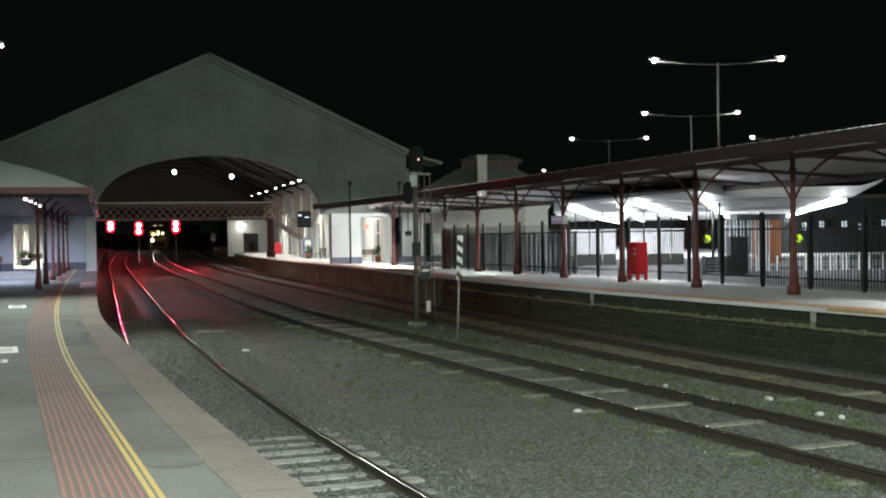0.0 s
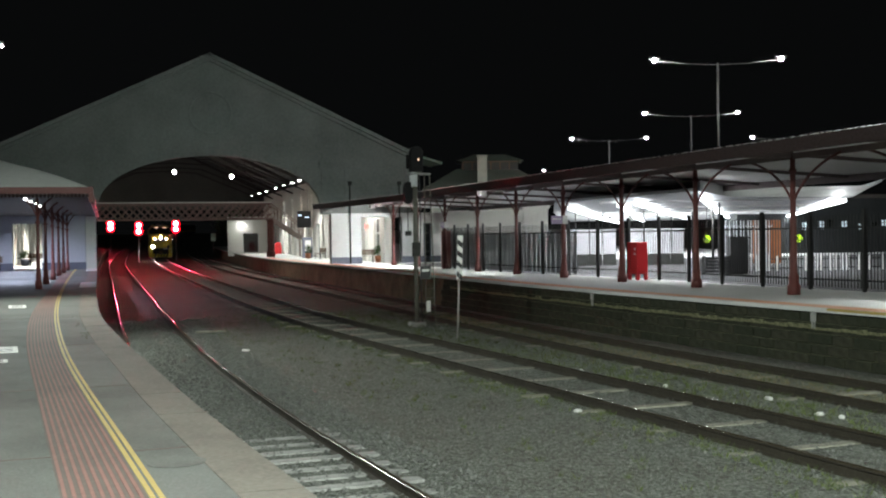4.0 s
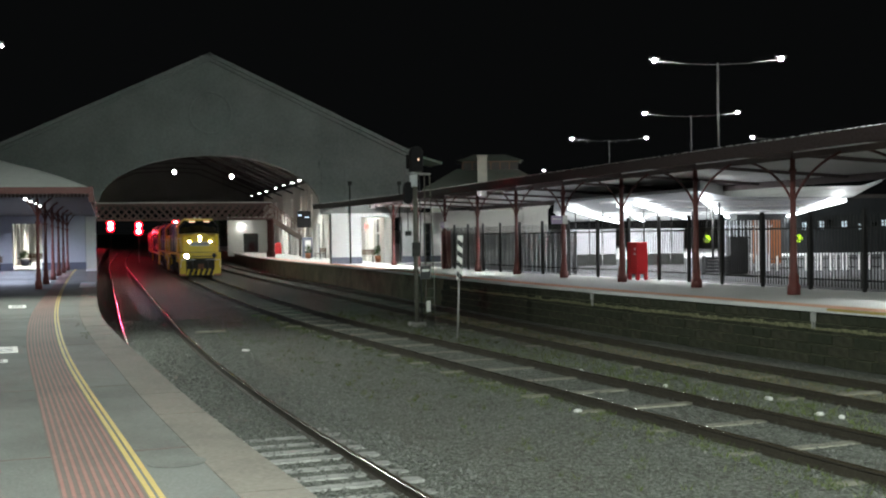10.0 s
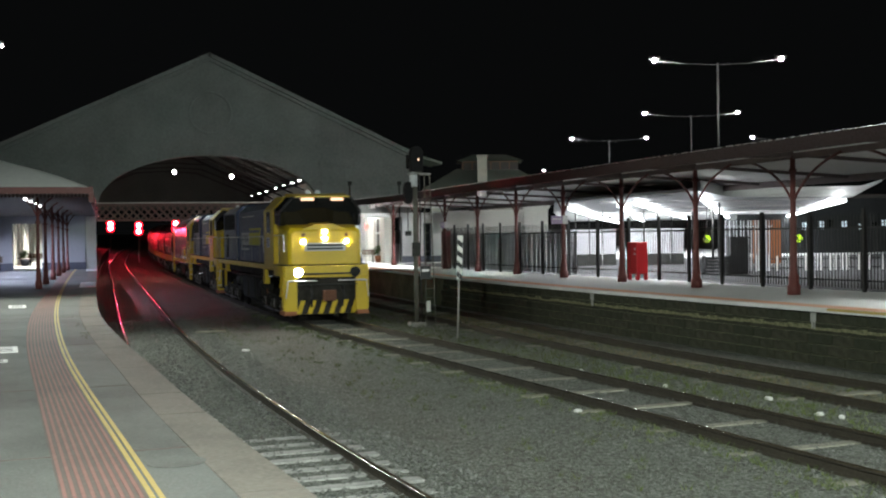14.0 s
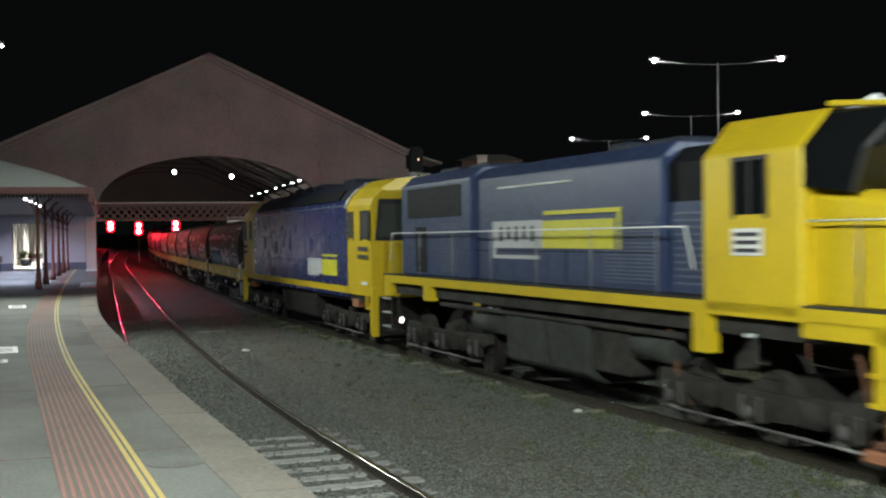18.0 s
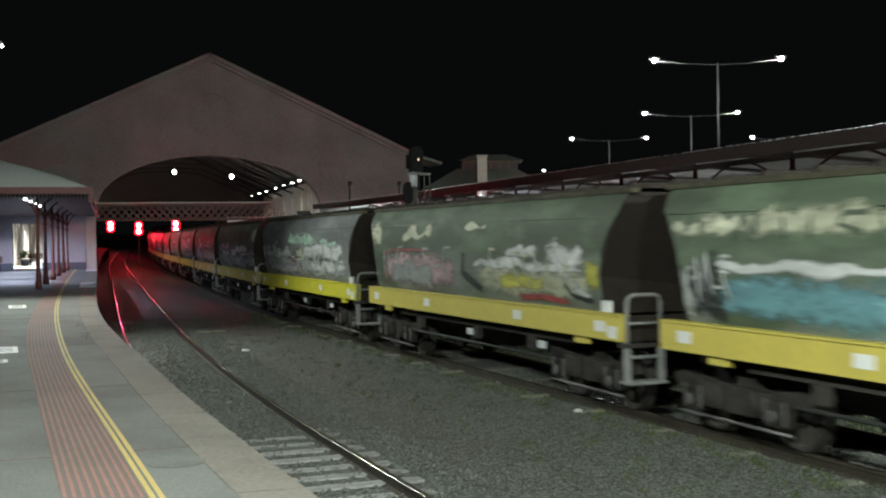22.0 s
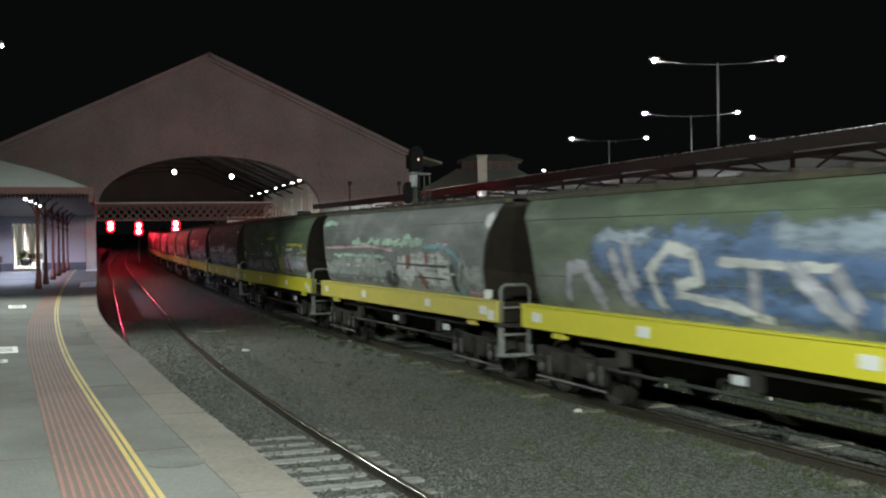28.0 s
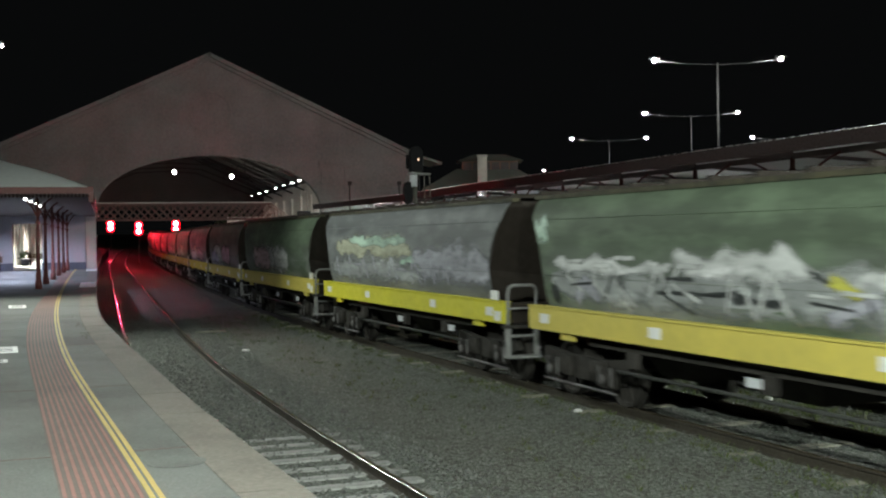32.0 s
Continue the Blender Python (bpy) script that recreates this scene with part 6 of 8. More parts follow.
part("corner_pier", Geo().box(1.2, 2.7, -0.15, 9, 0, 3.28).box(1.13, 2.77, -0.22, 9, 3.28, 3.36).box(1.06, 2.84, -0.29, 9, 3.36, 3.5).box(1.2, 2.7, -0.18, -0.15, 2.62, 2.72), M["white_wall"], pb, "tall white corner pier")
hs = thing("station_house", pose(26.2, 78.0, PLAT, 0, 0, -16.2), "old station house with hipped roof, roof ventilator and chimney", "building")
part("wall", Geo().box(-4.2, 4.2, 0.6, 8, 0, 5.1), M["stone_chimney"], hs, "pale stone wall")
part("roof", Geo().loft([[(-4.8, 0, 5.1), (4.8, 0, 5.1), (4.8, 8.6, 5.1), (-4.8, 8.6, 5.1)], [(-2.2, 3.2, 6.75), (2.2, 3.2, 6.75), (2.2, 5.6, 6.75), (-2.2, 5.6, 6.75)]]), M["slate"], hs, "slate hipped roof")
part("ventilator", Geo().box(-1.8, 2.4, 3.0, 5.8, 6.4, 7.3), M["brown_wood"], hs, "louvred roof ventilator")
for k in range(6):
    part("louvre", Geo().box(-1.7 + k * 0.7, -1.1 + k * 0.7, 2.96, 3.0, 6.5, 7.2), M["dark_roof"], hs)
part("ventilator_roof", Geo().loft([[(-2.2, 2.6, 7.3), (2.8, 2.6, 7.3), (2.8, 6.2, 7.3), (-2.2, 6.2, 7.3)], [(-0.9, 4.0, 7.85), (1.5, 4.0, 7.85), (1.5, 4.8, 7.85), (-0.9, 4.8, 7.85)]]), M["slate"], hs)
part("chimney", Geo().box(-0.74, -0.04, 0.3, 1.0, 4.8, 7.4).box(-0.79, 0.01, 0.25, 1.05, 7.4, 7.58), M["stone_chimney"], hs, "pale stone chimney", 0.03)

# red machine, bins, sign boards
rm = thing("red_cabinet", pose(18.05, 37.0, PLAT, 0, 0, 8), "red metal cabinet standing before the fence", "cabinet")
part("body", Geo().box(-0.24, 0.24, -0.3, 0.3, 0.22, 1.36), M["red_paint"], rm, "", 0.02)
for dx, dy in ((-0.18, -0.24), (-0.18, 0.24), (0.18, -0.24), (0.18, 0.24)):
    part("foot", Geo().box(dx - 0.05, dx + 0.05, dy - 0.05, dy + 0.05, 0, 0.22), M["red_paint"], rm)
part("door_seam", Geo().box(-0.246, -0.24, 0.1, 0.115, 0.25, 1.33), M["black_steel"], rm)
for zz in (0.9, 1.08):
    part("lock_plate", Geo().box(-0.25, -0.24, -0.22, -0.14, zz, zz + 0.07), M["pale_sheet"], rm)

# ---- shed: footbridge, stairs, platform things ----
fb = thing("footbridge", (0, 104.0, 0), "lattice-girder footbridge across the tracks inside the shed", "footbridge")
for dy in (-1.0, 1.0):
    for za in (4.5, 5.86):
        part("girder_chord", Geo().box(-2.2, 13.9, dy - 0.08, dy + 0.08, za, za + 0.16), M["lattice"], fb)
    for k in range(-2, 25):
        x = -2.2 + k * 0.65
        a, b = max(x, -2.2), min(x + 1.3, 13.9)
        if b <= a:
            continue
        za, zb = 4.6 + 1.35 * (a - x) / 1.3, 4.6 + 1.35 * (b - x) / 1.3
        part("lattice_bar", Geo().bar((a, dy - 0.05, za), (b, dy - 0.05, zb), 0.03, 0.09), M["lattice"], fb)
        part("lattice_bar", Geo().bar((a, dy + 0.05, 10.55 - za), (b, dy + 0.05, 10.55 - zb), 0.03, 0.09), M["lattice"], fb)
part("deck", Geo().box(-2.2, 13.9, -0.95, 0.95, 4.5, 4.62), M["dark_roof"], fb)
part("rail_light", Geo().box(-2.2, 13.9, -1.16, -1.04, 6.02, 6.1), M["white_paint"], fb, "pale top rail")
for x in (13.85, -2.3):
    for dy in (-0.8, 0.8):
        part("support", Geo().loft([[(x + r * math.cos(2 * math.pi * q / 10), dy + r * math.sin(2 * math.pi * q / 10), z) for q in range(10)] for r, z in ((0.3, PLAT), (0.3, PLAT + 0.5), (0.2, PLAT + 0.55), (0.2, 4.3), (0.3, 4.5))]), M["maroon"], fb)
stairs = thing("footbridge_stairs", (13.9, 104.0, 0), "timber-sided stairs from the footbridge down to a landing over the platform", "stairs")
for y in (-0.95, 0.95):
    part("stringer", Geo().bar((0.0, y, 4.55), (2.75, y, 2.75), 0.08, 0.3), M["stair_paint"], stairs, "pale painted stair side")
    part("balustrade", Geo().bar((0.0, y, 5.86), (2.75, y, 3.95), 0.07, 0.1).bar((0.0, y, 5.3), (2.75, y, 3.4), 0.04, 0.06), M["stair_paint"], stairs)
    for k in range(9):
        part("baluster", Geo().bar((0.15 + k * 0.31, y, 4.6 - k * 0.203), (0.15 + k * 0.31, y, 5.75 - k * 0.215), 0.03, 0.03), M["lattice"], stairs)
    part("newel", Geo().box(2.7, 2.86, y - 0.08, y + 0.08, PLAT, 4.1), M["stair_paint"], stairs, "pale painted post")
for k in range(9):
    part("tread", Geo().box(0.05 + k * 0.3, 0.37 + k * 0.3, -0.9, 0.9, 4.42 - k * 0.2, 4.47 - k * 0.2), M["brown_wood"], stairs)
part("landing", Geo().box(2.7, 3.08, -0.95, 0.95, 2.6, 2.7), M["brown_wood"], stairs)

# ---- signal mast between the tracks ----
mast = thing("signal_mast", (9.4, 35.4, -0.19), "old steel signal mast with ladder and black signal heads", "signal")
part("post", Geo().tube([(0, 0, 0), (0, 0, 5.0)], 0.075, 12), M["mast_steel"], mast, "weathered grey post")
part("base", Geo().box(-0.25, 0.25, -0.25, 0.25, 0, 0.16), M["concrete"], mast, "", 0.02)
part("cap_plate", Geo().box(-0.12, 0.2, -0.1, 0.1, 4.98, 5.03), M["mast_steel"], mast)
part("guard_hoop", Geo().tube([(0.14 + 0.36 * math.cos(q * math.pi / 10), 0.36 * math.sin(q * math.pi / 10), 4.95) for q in range(21)], 0.025, 6), M["galvanised"], mast, "pale guard hoop round the mast")
part("bracket_tube", Geo().tube([(-0.05, 0, 4.55), (-0.05, 0, 5.0)], 0.13, 10), M["pale_sheet"], mast)
lad = Geo()
for dx in (0.28, 0.6):
    lad.bar((dx, -0.12, 0.1), (0.28 + (dx - 0.28) * 0.55, -0.12, 5.0), 0.022, 0.03)
for k in range(15):
    lad.bar((0.28, -0.12, 0.35 + k * 0.3), (0.6 - 0.14 * k / 15, -0.12, 0.35 + k * 0.3), 0.016, 0.016, (0, 1, 0))
part("ladder", lad, M["mast_steel"], mast, "rusty access ladder")
part("signal_head", Geo().prism([(-0.16, -0.12, 5.04), (0.26, -0.12, 5.04), (0.26, -0.12, 5.68), (0.19, -0.12, 5.82), (0.05, -0.12, 5.87), (-0.09, -0.12, 5.82), (-0.16, -0.12, 5.68)], (0, 0.3, 0)), M["signal_black"], mast, "black upper signal head", 0.02)
part("back_lens", Geo().tube([(0.09, -0.13, 5.42), (0.09, -0.12, 5.42)], 0.03, 10), M["number_light"], mast, "tiny amber back light")
part("lower_head", Geo().loft([[(-0.24 + 0.14 * c * s1, 0.02 + dy, 4.35 + 0.36 * s2) for c, s1, s2 in [(math.copysign(abs(math.cos(a)) ** 0.6, math.cos(a)), 1, math.sin(a)) for a in [2 * math.pi * k / 16 for k in range(16)]]] for dy in (-0.1, 0.14)]), M["signal_black"], mast, "black lower signal head")
part("notice", Geo().box(0.08, 0.44, -0.2, -0.18, 1.55, 1.98), M["black_paint"], mast, "black notice with white bars")
part("notice_bar", Geo().box(0.14, 0.38, -0.21, -0.2, 1.8, 1.87), M["white_paint"], mast)
part("number_plate", Geo().box(0.28, 0.42, -0.2, -0.18, 0.5, 0.85), M["white_paint"], mast, "small white plate")
part("junction_box", Geo().box(-0.16, 0.1, -0.22, -0.1, 2.3, 2.75), M["tank_grey"], mast, "", 0.015)
part("cable", Geo().tube([(0.1, -0.1, 5.0), (0.14, -0.13, 3.6), (0.11, -0.12, 2.2), (0.15, -0.13, 0.1)], 0.02, 6), M["black_paint"], mast)

stick = thing("marker_post", pose(9.28, 30.5, -0.19, 0, 2.2, 0), "slim grey post with a black and white striped board", "post")
part("pole", Geo().tube([(0, 0, 0), (0, 0, 2.0)], 0.028, 8), M["galvanised"], stick)
brd = part("board", Geo().box(-0.08, 0.08, -0.02, 0.0, 1.72, 2.95), M["white_paint"], stick, "white board with black diagonal stripes")
bs = Geo()
for k in range(4):
    z = 1.8 + k * 0.3
    bs.prism([(-0.08, -0.024, z), (0.08, -0.024, z - 0.12), (0.08, -0.024, z + 0.03), (-0.08, -0.024, z + 0.15)], (0, 0.003, 0))
part("stripes", bs, M["black_paint"], brd)

# ---- red signals beyond the shed ----
for x, y, z, hi in ((-0.45, 200.0, 1.2, 3.4), (2.95, 142.0, 0.25, 3.3), (7.75, 150.0, 0.35, 3.5)):
    sg = thing("red_signal", (x, y, z - 0.2), "railway signal on a post showing bright red lights", "signal", "red signals")
    part("post", Geo().tube([(0, 0, 0), (0, 0, hi)], 0.08, 10), M["galvanised"], sg)
    part("backboard", Geo().box(-0.5, 0.5, 0.0, 0.1, hi - 0.1, hi + 2.1), M["black_paint"], sg)
    # Lens discs are enlarged, with pale cores, to draw the lamps' glare.
    for dz in (0.5, 1.25):
        k_ = y / 142.0
        part("lens", Geo().tube([(0, -0.02, hi + dz), (0, -0.06, hi + dz)], 0.47 * k_, 16), M["signal_red"], sg, "glowing red lens, enlarged to take in its glare")
        part("lamp_core", Geo().tube([(0, -0.062, hi + dz), (0, -0.075, hi + dz)], 0.29 * k_, 12), M["signal_core"], sg)
    q = flood("red_signal_light", (x, y - 0.3, z + hi + 0.6), (x * 0.6 + 1, 30, 0), 90, (1.0, 0.02, 0.05), 0.3, 22)

# ---- left platform canopy ----
lc = thing("side_canopy", (0, 0, 0), "pale curved-roof platform canopy with maroon fascia and posts", "canopy")
lx = lambda y: -0.74 - (y - 39.0) * 0.0068
rr_, ff = [], []
for y in [39.0, 39.3, 39.7, 40.2, 40.8, 41.4, 42.0, 42.5, 44, 47, 51, 55, 59, 63, 67, 70.8]:
    a = lx(y)
    r = []
    for k in range(15):
        d = k * 0.5
        rise = min(d, 7.0 - d, y - 39.0)
        r.append((a - d, y, 4.52 + 0.46 * rise - 0.034 * rise ** 2))
    r += [(p[0], p[1], p[2] - 0.1) for p in reversed(r)]
    rr_.append(r)
    ff.append([(a, y, 4.06), (a + 0.06, y, 4.06), (a + 0.06, y, 4.52), (a, y, 4.52)])
part("roof_sheet", Geo().loft(rr_, smooth=False), M["canopy_roof"], lc, "pale green-grey curved roof")
part("fascia", Geo().loft(ff), M["gloss_maroon"], lc, "maroon fascia")
# Tubes added along the fascia so their gloss draws a red glint.
for zz in (4.44, 4.27, 4.1):
    part("fascia_moulding", Geo().tube([(lx(y) + 0.06, y, zz) for y in (39.1, 47.0, 55.0, 63.0, 70.8)], 0.055, 10), M["gloss_maroon"], lc, "added glossy tube that draws the red glint")
# Block added to hide the bright ends of fascia and tubes.
part("corner_block", Geo().box(lx(39.0) - 0.03, lx(39.0) + 0.13, 38.95, 39.12, 4.03, 4.53), M["maroon"], lc, "added matt maroon block over the bright fascia end")
part("end_fascia", Geo().box(-7.7, -0.7, 38.9, 39.0, 4.3, 4.52), M["maroon"], lc, "maroon fascia")
vboard = None
for k in range(58):
    if vboard is None:
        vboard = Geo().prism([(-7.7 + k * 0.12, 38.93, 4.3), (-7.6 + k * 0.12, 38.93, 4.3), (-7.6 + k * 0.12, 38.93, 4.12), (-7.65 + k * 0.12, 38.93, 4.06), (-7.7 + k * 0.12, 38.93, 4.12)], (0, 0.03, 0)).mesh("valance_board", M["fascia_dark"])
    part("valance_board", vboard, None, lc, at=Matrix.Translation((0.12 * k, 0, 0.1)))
# Dark sheet added in place of the shade under the roof.
part("ceiling_lining", Geo().box(-7.7, -0.8, 39.3, 70.7, 4.27, 4.31), M["beam_paint"], lc, "added dark sheet that stands for shade under the roof")
for i, y in enumerate((42.1, 46.6, 52.0, 57.4, 62.8, 68.2)):
    c = thing("canopy_post", (-2.55, y, PLAT), "maroon cast-iron post of the side canopy", "column", "side canopy posts")
    part("shaft", column_geo(3.3, 0.55, 0.72), M["maroon"], c)
    for dx in (-0.5, 0.5):
        part("bracket", bracket_geo(dx, 0, 2.45, 3.2), M["maroon"], c)
    part("capital", Geo().box(-0.085, 0.085, -0.085, 0.085, 2.3, 2.38), M["maroon"], c)
for k in range(5):
    l = thing("canopy_lamp", (-2.9, 41.5 + k * 2.7, 4.22), "small bright lamp under the side canopy", "lamp", "side canopy lamps")
    part("bulb", Geo().tube([(0, 0, -0.03), (0, 0, 0.03)], 0.045, 12), M["lamp_soft"], l)
    part("base", Geo().tube([(0, 0, 0.03), (0, 0, 0.3)], 0.07, 8), M["black_steel"], l)
for y in (50.0, 58.0, 66.0):
    flood("canopy_lamp_light", (-4.6, y, 4.0), (-4.6, y + 0.01, 0), 420, (0.68, 0.74, 1.0), 0.05, 165)

# ---- platform lamp poles, car park lamps ----
# Only the first stands in view; the other three are added light sources.
for x, y, z in PLATFORM_LAMPS:
    l = thing("platform_lamp", (x - 0.35, y, PLAT), "flood lamp on a slim platform pole", "lamp post", "platform lamps")
    part("pole", Geo().tube([(0, 0, 0), (0, 0, z - PLAT)], 0.07, 10, 0.05), M["galvanised"], l)
    part("arm", Geo().tube([(0, 0, z - PLAT), (0.3, 0, z - PLAT + 0.02)], 0.03, 8), M["galvanised"], l)
    part("head", Geo().box(0.2, 0.6, -0.16, 0.16, z - PLAT, z - PLAT + 0.1), M["galvanised"], l, "", 0.02)
    part("lens", Geo().box(0.23, 0.57, -0.13, 0.13, z - PLAT - 0.03, z - PLAT), M["lamp_white"], l)


def car_park_lamp(x, y, z, span, turn, watts):
    l = thing("car_park_lamp", pose(x, y, PLAT, 0, 0, turn), "tall galvanised light pole with two bright lamp heads", "lamp post", "car park lamps")
    h = z - PLAT
    part("pole", Geo().tube([(0, 0, 0), (0, 0, h)], 0.06, 10, 0.04), M["pole_steel"], l)
    for s in (-1, 1):
        part("arm", Geo().tube([(0, 0, h - 0.1), (s * span / 4, 0, h - 0.04), (s * span / 2, 0, h + 0.12)], 0.018, 6), M["pole_steel"], l)
        hd = part("lamp_head", Geo().box(s * span / 2 - 0.25, s * span / 2 + 0.25, -0.16, 0.16, h + 0.2, h + 0.28), M["pole_steel"], l)
        part("lens", ball(0.1), M["lamp_white"], hd, "bright white lens", at=Matrix.Translation((s * span / 2, -0.05, h + 0.15)))
        if watts:
            p = Matrix.Translation((x, y, PLAT)) @ Matrix.Rotation(radians(turn), 4, "Z") @ Vector((s * span / 2, 0, h - 0.25))
            point("car_park_light", p, watts, (0.95, 1.0, 0.98), 0.1)

# ---- things on the far platform inside the shed ----
vm = thing("red_booth", (16.45, 118.1, PLAT), "red rounded-top booth against the white wall", "booth")
part("body", Geo().prism([(-0.35, -0.3, 0), (0.35, -0.3, 0), (0.35, -0.3, 1.05), (0.22, -0.3, 1.25), (0, -0.3, 1.33), (-0.22, -0.3, 1.25), (-0.35, -0.3, 1.05)], (0, 0.6, 0)), M["red_paint"], vm)
part("slot", Geo().box(-0.2, 0.2, -0.31, -0.3, 0.85, 0.9), M["black_steel"], vm)
ks = thing("ticket_machine", (15.95, 96.3, PLAT), "dark green ticket machine with a pale front panel", "ticket machine")
part("body", Geo().box(-0.42, 0.42, -0.3, 0.3, 0, 1.75), M["plinth"], ks, "", 0.03)
part("front_panel", Geo().box(-0.25, 0.25, -0.32, -0.3, 0.6, 1.5), M["white_paint"], ks)
ds = thing("departure_screen", (15.42, 94.6, 3.65), "black hanging departure screen with small lit lines", "screen")
part("housing", Geo().box(-0.58, 0.58, -0.15, 0.15, 0, 1.42), M["black_paint"], ds, "", 0.02)
part("lit_line", Geo().box(-0.52, -0.2, -0.17, -0.15, 0.98, 1.1), M["screen"], ds)
part("lit_line", Geo().box(0.05, 0.42, -0.17, -0.15, 0.82, 0.92), M["screen"], ds)
part("rod", Geo().tube([(-0.3, 0, 1.25), (-0.3, 0, 5.6)], 0.03, 6), M["galvanised"], ds)
part("rod", Geo().tube([(0.3, 0, 1.25), (0.3, 0, 5.4)], 0.03, 6), M["galvanised"], ds)
wl = thing("wall_lantern", (13.95, 129.2, 4.25), "white oval lamp on the cross wall", "lamp")
part("bulb", Geo().loft([[(0.3 * math.sin(a) * math.cos(2 * math.pi * k / 12), 0.12 * math.sin(a) * math.sin(2 * math.pi * k / 12), -0.15 * math.cos(a)) for k in range(12)] for a in (0.2, 0.6, 1.1, 1.57, 2.1, 2.6, 2.95)], smooth=True), M["lamp_soft"], wl)
flood("wall_lantern_light", (13.95, 128.2, 4.6), (13.6, 129.4, 2.6), 26, (0.97, 1.0, 0.96), 0.12, 170)
part("bracket", Geo().box(-0.05, 0.05, 0.1, 0.35, -0.05, 0.05), M["black_steel"], wl)
ex = thing("exit_sign", (16.1, 73.2, 3.25), "small glowing red sign box in the doorway", "sign")
part("box", Geo().box(-0.12, 0.12, -0.06, 0.06, 0.08, 0.36), M["exit_red"], ex)
part("rod", Geo().tube([(0, 0, 0.42), (0, 0, 0.95)], 0.015, 6), M["black_steel"], ex)


def bench(x, y, turn, label):
    b = thing("bench", pose(x, y, PLAT, 0, 0, turn), label, "bench", "platform benches")
    for k in range(4):
        part("seat_slat", Geo().box(-0.75, 0.75, -0.2 + k * 0.11, -0.11 + k * 0.11, 0.42, 0.45), M["brown_wood"], b)
    for k in range(3):
        part("back_slat", Geo().box(-0.75, 0.75, 0.26, 0.29, 0.52 + k * 0.12, 0.61 + k * 0.12), M["brown_wood"], b)
    for s in (-0.6, 0.6):
        part("leg", Geo().bar((s, -0.18, 0), (s, -0.18, 0.42), 0.05, 0.05).bar((s, 0.28, 0), (s, 0.28, 0.9), 0.05, 0.05).bar((s, -0.18, 0.4), (s, 0.28, 0.4), 0.05, 0.05), M["black_steel"], b)


def potted_plant(x, y, r, label, pot_mat):
    p = thing("potted_plant", (x, y, PLAT), label, "potted plant", "potted plants")
    part("pot", Geo().tube([(0, 0, 0), (0, 0, 0.45)], r * 0.7, 14, r), pot_mat, p)
    lv = Geo()
    rnd_ = random.Random(int(x * 10))
    for _ in range(220):
        a, e_, q = rnd_.uniform(0, 6.28), rnd_.uniform(-0.3, 1.5), rnd_.uniform(0.3, 1.0)
        c = Vector((math.cos(a) * math.cos(e_) * r * 1.5 * q, math.sin(a) * math.cos(e_) * r * 1.5 * q, 0.6 + math.sin(e_) * 0.55 * q))
        u, v = Vector((rnd_.uniform(-1, 1), rnd_.uniform(-1, 1), rnd_.uniform(-1, 1))).normalized() * 0.09, Vector((rnd_.uniform(-1, 1), rnd_.uniform(-1, 1), rnd_.uniform(-1, 1))).normalized() * 0.04
        lv.add([c - u, c + v, c + u, c - v], [(0, 1, 2, 3)])
    tagged(part("leaves", lv, M["leaf"], p), kind="stuff")


bench(15.9, 90.0, -80, "brown slatted bench against the white station wall")
bench(16.0, 73.8, -12, "red-brown slatted bench seen through the lit doorway")
potted_plant(16.9, 73.3, 0.28, "leafy plant in a terracotta pot beside the bench", M["terracotta"])
potted_plant(15.3, 92.0, 0.25, "leafy plant in a terracotta pot on the platform", M["terracotta"])
potted_plant(-6.0, 84.6, 0.35, "green leafy plant in a tub by the lit doorway", M["plinth"])
bench(-5.0, 84.0, 0, "dark slatted bench on the lit side platform")
bench(-6.9, 69.3, 0, "dark slatted bench against the pier wall")

cb = thing("equipment_cabinet", pose(16.4, 55.7, PLAT, 0, 0, -10), "dark maroon equipment cabinet beside a canopy column", "cabinet")
part("body", Geo().box(-0.22, 0.22, -0.3, 0.3, 0.05, 1.95), M["maroon"], cb, "", 0.02)
part("door", Geo().box(-0.18, 0.18, -0.32, -0.3, 0.12, 1.88), M["maroon"], cb)
part("foot", Geo().box(-0.2, 0.2, -0.26, 0.26, 0, 0.05), M["black_steel"], cb)
cr = thing("timber_box", pose(17.6, 59.5, PLAT, 0, 0, -14), "pale timber box against the pier wall", "box")
part("body", Geo().box(-0.35, 0.35, -0.25, 0.25, 0, 0.6), M["brown_wood"], cr, "", 0.02)
part("lid", Geo().box(-0.38, 0.38, -0.28, 0.28, 0.6, 0.64), M["brown_wood"], cr)

nd = thing("narrow_door", (19.62, 70.97, PLAT), "narrow dark panelled door in the pier wall", "door")
part("leaf", Geo().box(-0.19, 0.19, -0.03, 0.0, 0.0, 2.5), M["louvre"], nd, "dark door leaf", 0.01)
part("frame", Geo().box(-0.25, -0.19, -0.05, 0.0, 0, 2.56).box(0.19, 0.25, -0.05, 0.0, 0, 2.56).box(-0.19, 0.19, -0.05, 0.0, 2.5, 2.56), M["plinth"], nd)
mb = thing("meter_box", (18.33, 70.97, PLAT + 1.75), "small grey meter box on the pier wall", "box")
part("body", Geo().box(-0.2, 0.2, -0.18, 0.0, 0, 0.3), M["tank_grey"], mb, "", 0.02)
part("conduit", Geo().tube([(0, -0.05, 0.3), (0, -0.05, 2.0)], 0.03, 6), M["tank_grey"], mb)

